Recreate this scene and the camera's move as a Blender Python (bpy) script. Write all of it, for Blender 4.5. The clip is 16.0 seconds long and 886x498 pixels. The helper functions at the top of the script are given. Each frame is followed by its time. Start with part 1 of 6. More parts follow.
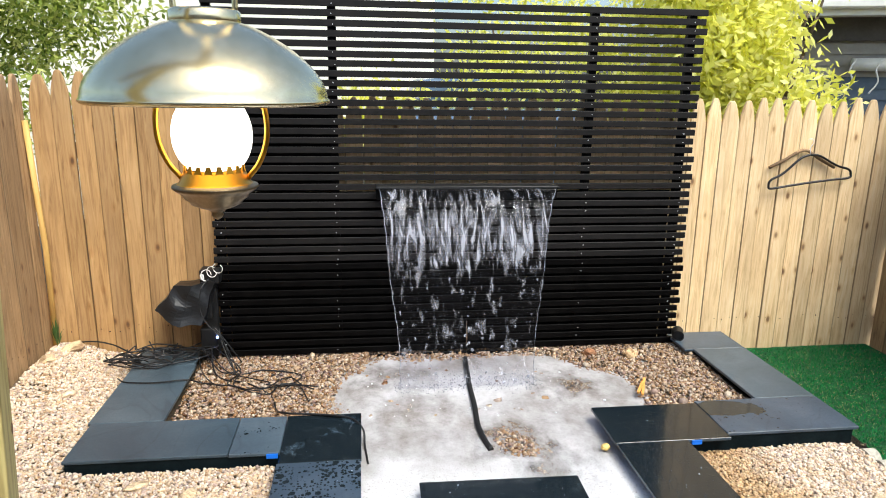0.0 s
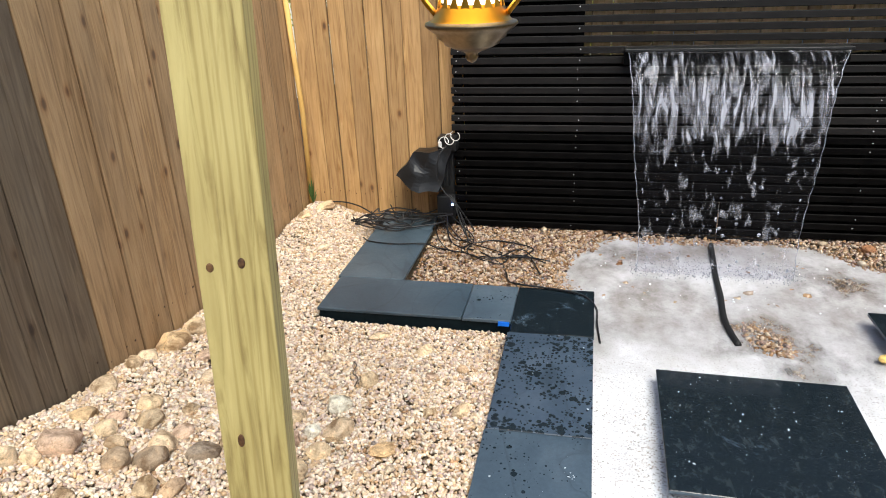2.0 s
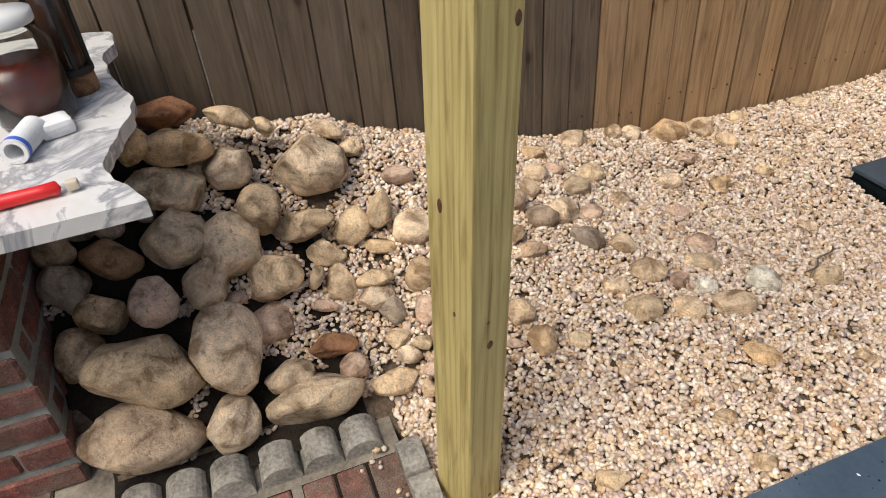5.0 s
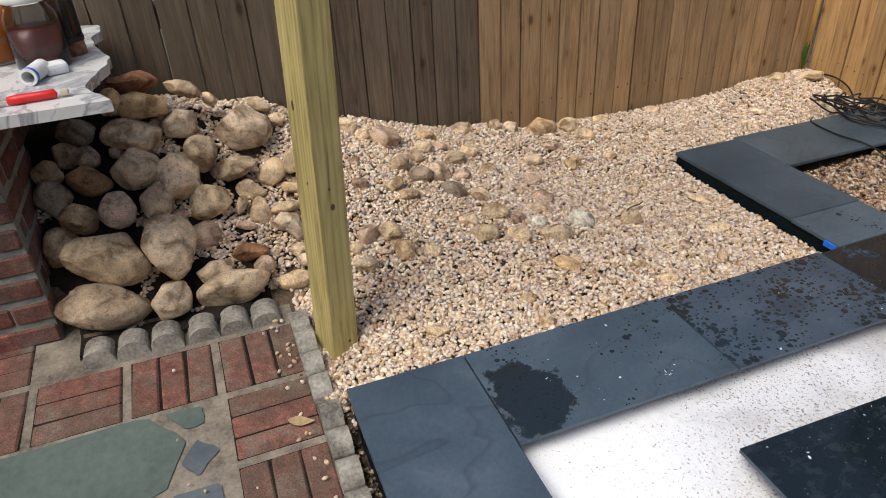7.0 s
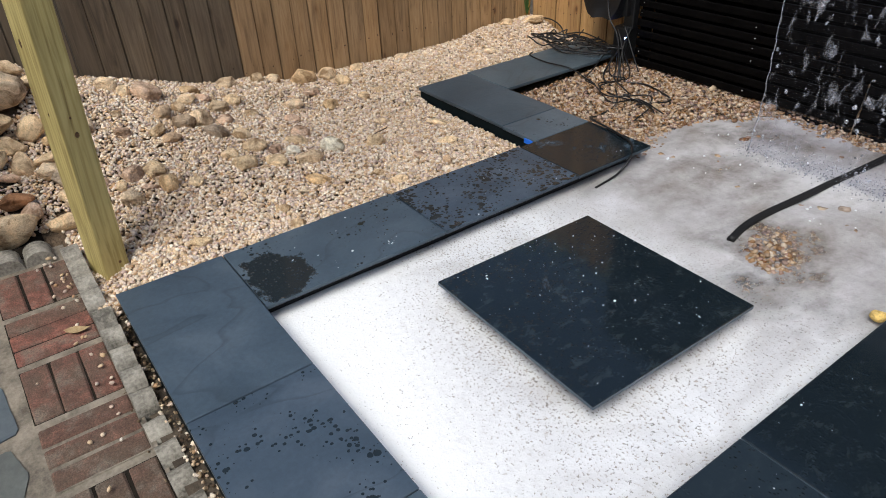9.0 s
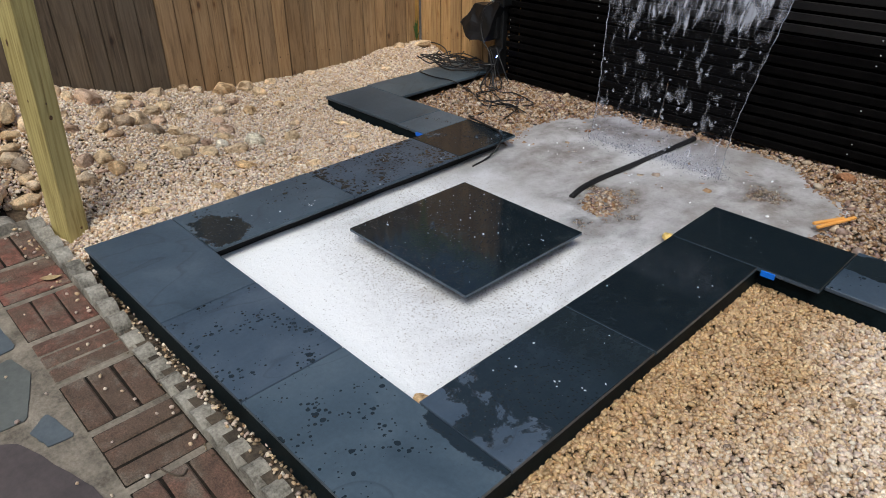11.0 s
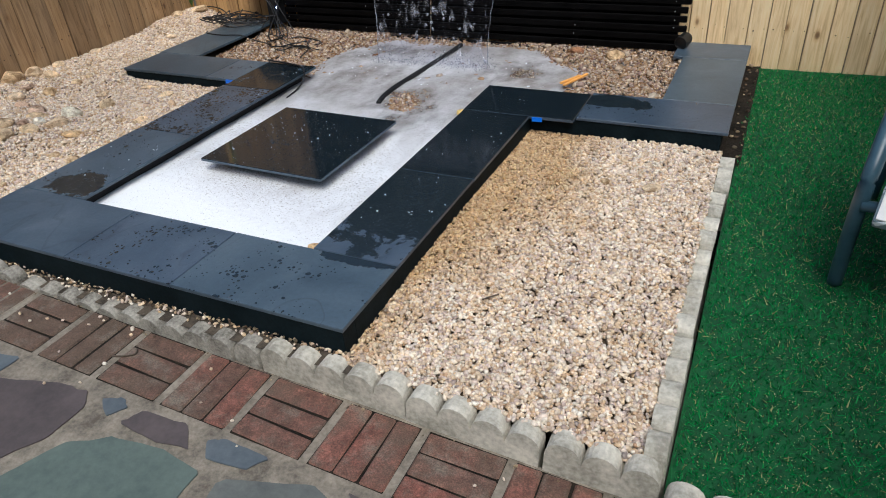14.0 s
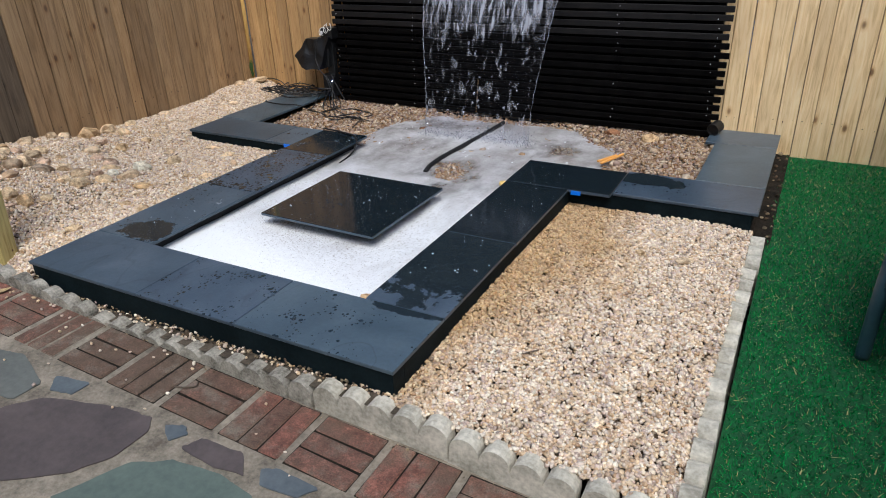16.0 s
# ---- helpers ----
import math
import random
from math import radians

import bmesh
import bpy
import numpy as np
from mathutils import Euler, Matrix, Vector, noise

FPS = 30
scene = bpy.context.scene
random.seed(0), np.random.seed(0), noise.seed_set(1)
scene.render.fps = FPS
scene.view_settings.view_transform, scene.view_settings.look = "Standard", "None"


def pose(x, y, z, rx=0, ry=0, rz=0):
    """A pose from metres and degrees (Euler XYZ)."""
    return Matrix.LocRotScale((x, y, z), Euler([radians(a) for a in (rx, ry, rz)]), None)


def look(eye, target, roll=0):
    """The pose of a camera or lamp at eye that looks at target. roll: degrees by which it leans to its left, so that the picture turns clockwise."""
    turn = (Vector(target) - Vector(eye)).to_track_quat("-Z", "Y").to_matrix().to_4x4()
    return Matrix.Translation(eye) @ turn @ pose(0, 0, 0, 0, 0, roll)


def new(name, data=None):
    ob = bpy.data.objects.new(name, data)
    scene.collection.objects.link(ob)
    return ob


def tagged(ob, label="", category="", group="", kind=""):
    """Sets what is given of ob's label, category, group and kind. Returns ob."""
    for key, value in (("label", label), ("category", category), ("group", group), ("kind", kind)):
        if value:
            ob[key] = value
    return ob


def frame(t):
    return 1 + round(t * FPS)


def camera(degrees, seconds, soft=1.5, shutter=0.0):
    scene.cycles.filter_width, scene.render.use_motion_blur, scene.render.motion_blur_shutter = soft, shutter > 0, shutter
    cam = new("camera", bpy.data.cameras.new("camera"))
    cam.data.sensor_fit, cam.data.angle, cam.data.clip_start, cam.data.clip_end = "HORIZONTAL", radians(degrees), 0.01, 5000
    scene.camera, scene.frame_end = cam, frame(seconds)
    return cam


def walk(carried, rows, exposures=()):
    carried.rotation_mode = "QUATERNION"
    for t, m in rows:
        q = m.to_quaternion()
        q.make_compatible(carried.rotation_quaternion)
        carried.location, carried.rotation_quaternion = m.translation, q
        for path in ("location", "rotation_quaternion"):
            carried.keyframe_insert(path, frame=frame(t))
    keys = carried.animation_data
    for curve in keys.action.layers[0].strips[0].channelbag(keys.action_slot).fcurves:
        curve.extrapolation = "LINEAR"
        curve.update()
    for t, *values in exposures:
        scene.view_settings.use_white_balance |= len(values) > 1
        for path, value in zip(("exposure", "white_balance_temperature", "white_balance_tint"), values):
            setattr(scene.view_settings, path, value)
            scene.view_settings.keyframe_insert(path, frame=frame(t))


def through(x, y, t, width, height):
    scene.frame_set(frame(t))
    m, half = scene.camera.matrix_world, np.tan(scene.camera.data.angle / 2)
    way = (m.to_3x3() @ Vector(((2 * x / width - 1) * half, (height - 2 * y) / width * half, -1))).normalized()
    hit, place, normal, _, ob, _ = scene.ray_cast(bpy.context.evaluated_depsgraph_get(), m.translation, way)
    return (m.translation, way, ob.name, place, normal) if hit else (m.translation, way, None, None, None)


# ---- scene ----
cam = camera(66.4, 16.0, soft=1.0)
PATH = [
    (0, (0.018, -1.192, 1.42), (0.256, 0.737, 0.947), 0.8),
    (0.5, (0.009, -1.178, 1.435), (0.204, 0.757, 0.967), -0.1),
    (1, (-0.003, -1.175, 1.395), (0.034, 0.762, 0.899), -1.6),
    (1.5, (-0.021, -1.149, 1.377), (-0.234, 0.747, 0.776), -2.8),
    (2, (-0.051, -1.062, 1.337), (-0.456, 0.727, 0.54), -2.4),
    (2.5, (-0.046, -0.927, 1.269), (-0.683, 0.719, 0.329), -1.5),
    (3, (0.029, -0.801, 1.211), (-0.956, 0.584, 0.157), 0.6),
    (3.5, (-0.006, -0.684, 1.169), (-1.251, 0.361, 0.005), -2.7),
    (4, (-0.059, -0.58, 1.16), (-1.468, 0.151, -0.057), -3.7),
    (4.2, (-0.036, -0.55, 1.166), (-1.511, -0.027, -0.079), -4.3),
    (6.3, (0.708, -0.532, 1.159), (-0.876, 0.023, 0.071), -4.1),
    (6.5, (0.778, -0.516, 1.156), (-0.818, 0.062, 0.098), -4.6),
    (7, (0.945, -0.484, 1.16), (-0.663, 0.08, 0.113), -3.2),
    (7.5, (1.062, -0.481, 1.171), (-0.487, 0.277, 0.158), -3.2),
    (8, (1.15, -0.522, 1.148), (-0.336, 0.332, 0.118), -4.2),
    (8.5, (1.28, -0.508, 1.134), (-0.184, 0.325, 0.056), -5.6),
    (9, (1.482, -0.431, 1.109), (0.102, 0.521, 0.018), -2.8),
    (9.2, (1.533, -0.416, 1.114), (0.18, 0.492, -0.045), -3.8),
    (11.3, (2.056, -0.874, 1.183), (0.832, 0.401, 0.247), -0.6),
    (11.5, (2.092, -0.899, 1.203), (0.87, 0.411, 0.315), -1.6),
    (12, (2.134, -1.064, 1.181), (1.002, 0.32, 0.285), -2.5),
    (12.5, (2.164, -1.229, 1.183), (1.21, 0.294, 0.305), -0.4),
    (13, (2.179, -1.297, 1.16), (1.191, 0.159, 0.209), -0.6),
    (13.5, (2.213, -1.321, 1.138), (1.253, 0.106, 0.117), -3.8),
    (14, (2.236, -1.427, 1.131), (1.47, 0.067, 0.045), -4.5),
    (14.5, (2.23, -1.51, 1.171), (1.503, 0.067, 0.178), -3.6),
    (15, (2.248, -1.55, 1.178), (1.498, 0.075, 0.286), -3.7),
    (15.5, (2.239, -1.589, 1.166), (1.428, 0.021, 0.3), -2.5),
    (16, (2.241, -1.604, 1.159), (1.373, -0.037, 0.268), -2.3),
]
walk(cam, [(t, look(eye, target, roll)) for t, eye, target, roll in PATH], exposures=[(0, 1.12, 6180, 4), (1.5, 1.04, 6230, 4), (2.5, 0.87, 6250, 5), (3.5, 0.64, 6430, 8), (4.0, 0.60, 6470, 9), (6.5, 0.48, 6270, 9), (7.0, 0.38, 6300, 8), (9, 0.35, 6150, 6), (11.5, 0.16, 6000, 5), (12.3, 0.32, 5850, 5), (14, 0.35, 5800, 5), (16, 0.36, 5800, 6)])

# ---- world, sun, exposure ----
SUN_EL, SUN_AZ = 58.0, 148.0          # a veiled sun in the south
world = bpy.data.worlds.new("sky")
scene.world = world
world.use_nodes = True
wn = world.node_tree.nodes
sky = wn.new("ShaderNodeTexSky")
sky.sky_type, sky.sun_disc = "NISHITA", False
sky.sun_elevation, sky.sun_rotation = radians(SUN_EL), radians(SUN_AZ)
sky.air_density, sky.dust_density, sky.ozone_density = 1.0, 4.0, 1.0
world.node_tree.links.new(sky.outputs[0], wn["Background"].inputs[0])
wn["Background"].inputs[1].default_value = 0.12
sun = new("sun", bpy.data.lights.new("sun", "SUN"))
sun.data.energy, sun.data.angle, sun.data.color = 1.8, radians(34.0), (1.0, 0.95, 0.86)
sun_dir = Vector((math.sin(radians(SUN_AZ)) * math.cos(radians(SUN_EL)), math.cos(radians(SUN_AZ)) * math.cos(radians(SUN_EL)), math.sin(radians(SUN_EL))))
sun.matrix_world = look((0, 0, 20), Vector((0, 0, 20)) - sun_dir)


# ---- materials ----
def nodes_of(name):
    m = bpy.data.materials.new(name)
    m.use_nodes = True
    return m, m.node_tree, m.node_tree.nodes["Principled BSDF"]


def ramp(tree, source, stops):
    r = tree.nodes.new("ShaderNodeValToRGB")
    while len(r.color_ramp.elements) < len(stops):
        r.color_ramp.elements.new(0.5)
    for e, (p, c) in zip(r.color_ramp.elements, stops):
        e.position = p
        e.color = (*c, 1) if len(c) == 3 else c
    tree.links.new(source, r.inputs[0])
    return r.outputs[0]


def place_node(tree, stretch=(1, 1, 1), world_space=True, shift=None):
    """World or object position, stretched; shift is added to it."""
    if world_space:
        out = tree.nodes.new("ShaderNodeNewGeometry").outputs["Position"]
    else:
        out = tree.nodes.new("ShaderNodeTexCoord").outputs["Object"]
    if shift:
        add = tree.nodes.new("ShaderNodeVectorMath")
        add.operation = "ADD"
        tree.links.new(out, add.inputs[0])
        tree.links.new(shift, add.inputs[1])
        out = add.outputs[0]
    mp = tree.nodes.new("ShaderNodeMapping")
    mp.inputs["Scale"].default_value = stretch
    tree.links.new(out, mp.inputs[0])
    return mp.outputs[0]


def noise_tex(tree, vec, scale, detail=4.0, rough=0.55, distort=0.0):
    n = tree.nodes.new("ShaderNodeTexNoise")
    n.inputs["Scale"].default_value, n.inputs["Detail"].default_value = scale, detail
    n.inputs["Roughness"].default_value, n.inputs["Distortion"].default_value = rough, distort
    tree.links.new(vec, n.inputs["Vector"])
    return n.outputs["Fac"]


def math_node(tree, op, a, b=None, clamp=False):
    n = tree.nodes.new("ShaderNodeMath")
    n.operation, n.use_clamp = op, clamp
    for i, v in enumerate((a, b)):
        if v is None:
            continue
        if isinstance(v, (int, float)):
            n.inputs[i].default_value = v
        else:
            tree.links.new(v, n.inputs[i])
    return n.outputs[0]


def mix_col(tree, fac, a, b, mode="MIX"):
    n = tree.nodes.new("ShaderNodeMix")
    n.data_type, n.blend_type = "RGBA", mode
    for i, v in ((0, fac), (6, a), (7, b)):
        if isinstance(v, (int, float)):
            n.inputs[i].default_value = v
        elif isinstance(v, tuple):
            n.inputs[i].default_value = (*v, 1)
        else:
            tree.links.new(v, n.inputs[i])
    return n.outputs[2]


def bump(tree, bsdf, height, strength, dist=0.01):
    b = tree.nodes.new("ShaderNodeBump")
    b.inputs["Strength"].default_value, b.inputs["Distance"].default_value = strength, dist
    tree.links.new(height, b.inputs["Height"])
    tree.links.new(b.outputs[0], bsdf.inputs["Normal"])


def random_of(tree, island=False):
    if island:
        return tree.nodes.new("ShaderNodeNewGeometry").outputs["Random Per Island"]
    return tree.nodes.new("ShaderNodeObjectInfo").outputs["Random"]


def rough_stuff(name, c1, c2, scale, roughness=0.8, strength=0.3, fine=6.0, metal=0.0, dist=0.004, spec=0.5, world_space=True):
    """A mottled surface: two colours in two scales of noise, with fine relief."""
    m, tree, p = nodes_of(name)
    v = place_node(tree, world_space=world_space)
    a, b = noise_tex(tree, v, scale), noise_tex(tree, v, scale * fine, 6.0, 0.65)
    f = math_node(tree, "ADD", math_node(tree, "MULTIPLY", a, 0.6), math_node(tree, "MULTIPLY", b, 0.4))
    tree.links.new(ramp(tree, f, [(0.36, c1), (0.64, c2)]), p.inputs["Base Color"])
    p.inputs["Roughness"].default_value, p.inputs["Metallic"].default_value = roughness, metal
    p.inputs["Specular IOR Level"].default_value = spec
    bump(tree, p, b, strength, dist)
    return m


def pebbles_mat(name, stops, roughness=0.55, island=True, scale=60.0, spots=0.35, dist=0.0015, damp=False):
    """Stones: a colour of its own for each, with speckles and a mottled skin."""
    m, tree, p = nodes_of(name)
    r = random_of(tree, island)
    c = ramp(tree, r, stops)
    v = place_node(tree)
    n = noise_tex(tree, v, scale, 6.0, 0.7)
    n2 = noise_tex(tree, v, scale * 0.4, 4.0, 0.6, 0.5)
    low, mid, top = (0.36, 0.60, 0.75) if island else (0.38, 0.52, 0.66)
    c = mix_col(tree, spots, c, ramp(tree, n, [(low, (0.30, 0.25, 0.19)), (mid, (1.0, 0.97, 0.92)), (top, (1.3, 1.25, 1.15))]), "MULTIPLY")
    c = mix_col(tree, spots, c, ramp(tree, n2, [(0.36, (0.50, 0.42, 0.32)), (0.52, (1, 1, 1)), (0.68, (1.3, 1.26, 1.18))]), "MULTIPLY")
    if damp:
        # splash water soaks the stones along the slate
        sp = tree.nodes.new("ShaderNodeSeparateXYZ")
        tree.links.new(v, sp.inputs[0])
        reach = math_node(tree, "ADD", sp.outputs[0], math_node(tree, "MULTIPLY", noise_tex(tree, v, 3.0, 4.0, 0.6), -0.75))
        reach = math_node(tree, "ADD", reach, math_node(tree, "MULTIPLY", math_node(tree, "SUBTRACT", 0.55, sp.outputs[1], True), 0.42))
        c = mix_col(tree, math_node(tree, "MULTIPLY", math_node(tree, "MULTIPLY", math_node(tree, "SUBTRACT", 1.43, reach, True), 3.5, True), math_node(tree, "ADD", math_node(tree, "MULTIPLY", r, 0.35), 0.65)), c, mix_col(tree, 1.0, c, (0.69, 0.55, 0.33), "MULTIPLY"))
    tree.links.new(c, p.inputs["Base Color"])
    p.inputs["Roughness"].default_value = roughness
    n3 = noise_tex(tree, v, scale * 4.0, 4.0, 0.7)
    bump(tree, p, math_node(tree, "ADD", n, math_node(tree, "MULTIPLY", n3, 0.4)), 0.7, dist)
    return m


def rock_mat(name, stops):
    """A worn cobble: its own tone, drifting across the stone, grainy, with veins and dirt in the pits."""
    m, tree, p = nodes_of(name)
    r = random_of(tree)
    sh = tree.nodes.new("ShaderNodeCombineXYZ")
    for i in range(3):
        tree.links.new(math_node(tree, "MULTIPLY", r, 31.0 + 13 * i), sh.inputs[i])
    v = place_node(tree, (1, 1, 1), True, sh.outputs[0])
    broad = noise_tex(tree, v, 16.0, 5.0, 0.6, 0.6)
    grain = noise_tex(tree, v, 190.0, 6.0, 0.75)
    pits = noise_tex(tree, v, 62.0, 5.0, 0.7, 0.3)
    vein = noise_tex(tree, place_node(tree, (1, 1, 2.6), True, sh.outputs[0]), 17.0, 5.0, 0.6, 1.4)
    c = ramp(tree, r, stops)
    c = mix_col(tree, 0.9, c, ramp(tree, broad, [(0.36, (0.40, 0.33, 0.26)), (0.5, (1.0, 1.0, 1.0)), (0.64, (1.42, 1.38, 1.30))]), "MULTIPLY")
    c = mix_col(tree, 0.42, c, ramp(tree, grain, [(0.34, (0.50, 0.47, 0.43)), (0.5, (1.0, 1.0, 1.0)), (0.66, (1.45, 1.42, 1.38))]), "MULTIPLY")
    c = mix_col(tree, 0.75, c, ramp(tree, pits, [(0.33, (0.40, 0.33, 0.26)), (0.43, (1.0, 1.0, 1.0)), (0.62, (1.0, 1.0, 1.0)), (0.70, (1.35, 1.3, 1.22))]), "MULTIPLY")
    c = mix_col(tree, 0.45, c, ramp(tree, vein, [(0.455, (1.0, 1.0, 1.0)), (0.485, (0.62, 0.54, 0.45)), (0.515, (1.0, 1.0, 1.0))]), "MULTIPLY")
    tree.links.new(c, p.inputs["Base Color"])
    p.inputs["Roughness"].default_value = 0.82
    p.inputs["Specular IOR Level"].default_value = 0.3
    h = math_node(tree, "ADD", math_node(tree, "MULTIPLY", pits, 1.0), math_node(tree, "MULTIPLY", grain, 0.35))
    bump(tree, p, math_node(tree, "ADD", h, math_node(tree, "MULTIPLY", vein, 0.8)), 0.9, 0.009)
    return m


def wood_mat(name, c_dark, c_mid, c_light, axis=2, roughness=0.75, knots=True, weather=0.0, grey=(0.2, 0.17, 0.14), edge=0.0, rings=False):
    """Board wood: grain along the axis, a tone for each board, knots and weathering stains."""
    m, tree, p = nodes_of(name)
    r = random_of(tree)
    sh = tree.nodes.new("ShaderNodeCombineXYZ")
    for i in range(3):
        tree.links.new(math_node(tree, "MULTIPLY", r, 17.0 + 9 * i), sh.inputs[i])
    st = [22.0, 22.0, 22.0]
    st[axis] = 1.6
    v = place_node(tree, tuple(st), False, sh.outputs[0])
    grain = noise_tex(tree, v, 2.2, 6.0, 0.6, 1.2)
    big = noise_tex(tree, place_node(tree, (1, 1, 1), False, sh.outputs[0]), 3.0, 3.0)
    c = ramp(tree, grain, [(0.3, c_dark), (0.5, c_mid), (0.72, c_light)])
    if rings:
        wav = tree.nodes.new("ShaderNodeTexWave")
        wav.wave_type, wav.rings_direction = "RINGS", "Z"
        wav.inputs["Scale"].default_value, wav.inputs["Distortion"].default_value = 26.0, 3.5
        wav.inputs["Detail"].default_value, wav.inputs["Detail Scale"].default_value = 2.0, 0.6
        far_core = tree.nodes.new("ShaderNodeCombineXYZ")
        far_core.inputs[0].default_value, far_core.inputs[1].default_value = 0.035, 0.055
        tree.links.new(place_node(tree, (1.0, 1.0, 0.10), False, far_core.outputs[0]), wav.inputs["Vector"])
        c = mix_col(tree, 0.5, c, ramp(tree, wav.outputs["Fac"], [(0.0, (0.62, 0.55, 0.40)), (0.35, (1.0, 1.0, 1.0)), (1.0, (1.05, 1.05, 1.05))]), "MULTIPLY")
    tone = ramp(tree, r, [(0.0, (0.68, 0.64, 0.60)), (0.5, (0.98, 0.97, 0.96)), (1.0, (1.18, 1.14, 1.08))])
    c = mix_col(tree, 1.0, c, tone, "MULTIPLY")
    c = mix_col(tree, 0.35, c, ramp(tree, big, [(0.35, (0.55, 0.48, 0.42)), (0.65, (1, 1, 1))]), "MULTIPLY")
    if knots:
        st2 = [1.0, 1.0, 1.0]
        st2[axis] = 0.55
        vo = tree.nodes.new("ShaderNodeTexVoronoi")
        vo.inputs["Scale"].default_value = 9.0
        tree.links.new(place_node(tree, tuple(st2), False, sh.outputs[0]), vo.inputs["Vector"])
        k = ramp(tree, vo.outputs["Distance"], [(0.05, (0.16, 0.08, 0.04)), (0.085, (0.45, 0.32, 0.22)), (0.12, (0.85, 0.76, 0.66)), (0.2, (1, 1, 1))])
        c = mix_col(tree, 0.9, c, k, "MULTIPLY")
    if weather:
        wv = noise_tex(tree, place_node(tree, (9, 9, 1.2), False, sh.outputs[0]), 1.0, 5.0, 0.6)
        f = math_node(tree, "MULTIPLY", ramp(tree, wv, [(0.35, (0, 0, 0)), (0.65, (1, 1, 1))]), weather)
        c = mix_col(tree, f, c, grey)
    if edge:
        # both edges of a board are darkened so the shaded joints read wider
        ox = tree.nodes.new("ShaderNodeSeparateXYZ")
        tree.links.new(tree.nodes.new("ShaderNodeTexCoord").outputs["Object"], ox.inputs[0])
        off = math_node(tree, "ADD", math_node(tree, "ABSOLUTE", ox.outputs[0]), math_node(tree, "MULTIPLY", math_node(tree, "SUBTRACT", grain, 0.5), 0.008))
        rimf = math_node(tree, "MULTIPLY", math_node(tree, "SUBTRACT", off, edge - 0.0020), 300.0, True)
        c = mix_col(tree, math_node(tree, "MULTIPLY", rimf, 0.6), c, mix_col(tree, 1.0, c, (0.22, 0.16, 0.11), "MULTIPLY"))
    tree.links.new(c, p.inputs["Base Color"])
    p.inputs["Roughness"].default_value = roughness
    bump(tree, p, grain, 0.35, 0.003)
    return m


def slate_mat(name, wet, sheen=0.10, drops=0.0, puddles=(), film=0.0):
    """Dark slate tile; wet: how much of it splash water covers, drops: how thick the drops lie, film: pale wash of
    drops with their reflections painted in.
    """
    m, tree, p = nodes_of(name)
    v = place_node(tree)
    r = random_of(tree)
    cloud = noise_tex(tree, v, 4.0, 5.0, 0.6, 0.6)
    fine = noise_tex(tree, v, 70.0, 6.0, 0.7)
    c = ramp(tree, cloud, [(0.3, (0.038, 0.059, 0.078)), (0.52, (0.056, 0.083, 0.106)), (0.72, (0.085, 0.115, 0.139))])
    c = mix_col(tree, 0.3, c, ramp(tree, fine, [(0.35, (0.5, 0.5, 0.5)), (0.65, (1.15, 1.15, 1.15))]), "MULTIPLY")
    # each slab has a tone of its own
    c = mix_col(tree, 1.0, c, ramp(tree, r, [(0.0, (0.78, 0.83, 0.88)), (0.35, (1.22, 1.20, 1.18)), (0.65, (0.90, 0.88, 1.00)), (1.0, (1.42, 1.36, 1.32))]), "MULTIPLY")
    # cleft layers: faint curved ridges
    cleft = noise_tex(tree, place_node(tree, (1.0, 0.45, 1.0)), 3.2, 2.0, 0.4, 0.8)
    ridge = ramp(tree, cleft, [(0.485, (0, 0, 0)), (0.50, (1, 1, 1)), (0.505, (0, 0, 0))])
    c = mix_col(tree, math_node(tree, "MULTIPLY", ridge, 0.35), c, (0.012, 0.018, 0.024))
    patch = noise_tex(tree, v, 5.5, 9.0, 0.70, 0.3)
    shifted = math_node(tree, "ADD", patch, math_node(tree, "MULTIPLY", math_node(tree, "SUBTRACT", r, 0.5), 0.12))
    t = 0.80 - 0.50 * wet
    wetf = ramp(tree, shifted, [(t - 0.02, (0, 0, 0)), (t + 0.06, (1, 1, 1))])
    # puddles that the splashes have left: centre, half sizes
    for cx, cy, hx, hy in puddles:
        d = tree.nodes.new("ShaderNodeVectorMath")
        d.operation = "LENGTH"
        off = tree.nodes.new("ShaderNodeVectorMath")
        off.operation = "SUBTRACT"
        tree.links.new(place_node(tree, (1 / hx, 1 / hy, 0.0)), off.inputs[0])
        off.inputs[1].default_value = (cx / hx, cy / hy, 0.0)
        tree.links.new(off.outputs[0], d.inputs[0])
        rim = math_node(tree, "ADD", d.outputs["Value"], math_node(tree, "MULTIPLY", math_node(tree, "SUBTRACT", patch, 0.5), 2.4))
        wetf = math_node(tree, "MAXIMUM", wetf, math_node(tree, "MULTIPLY", math_node(tree, "SUBTRACT", 1.0, rim), 12.0, True))
    w = wetf
    if drops:
        for scale, share in ((34.0, 0.85), (80.0, 1.0)):
            vo = tree.nodes.new("ShaderNodeTexVoronoi")
            vo.inputs["Scale"].default_value = scale
            tree.links.new(v, vo.inputs["Vector"])
            size = noise_tex(tree, v, 6.0, 4.0, 0.6)
            reach = math_node(tree, "MULTIPLY", math_node(tree, "SUBTRACT", size, 0.60 - 0.30 * drops), 2.7 * share)
            own = tree.nodes.new("ShaderNodeSeparateColor")
            tree.links.new(vo.outputs["Color"], own.inputs[0])
            reach = math_node(tree, "MULTIPLY", reach, own.outputs[0])
            w = math_node(tree, "MAXIMUM", w, math_node(tree, "LESS_THAN", vo.outputs["Distance"], reach))
    up = tree.nodes.new("ShaderNodeSeparateXYZ")
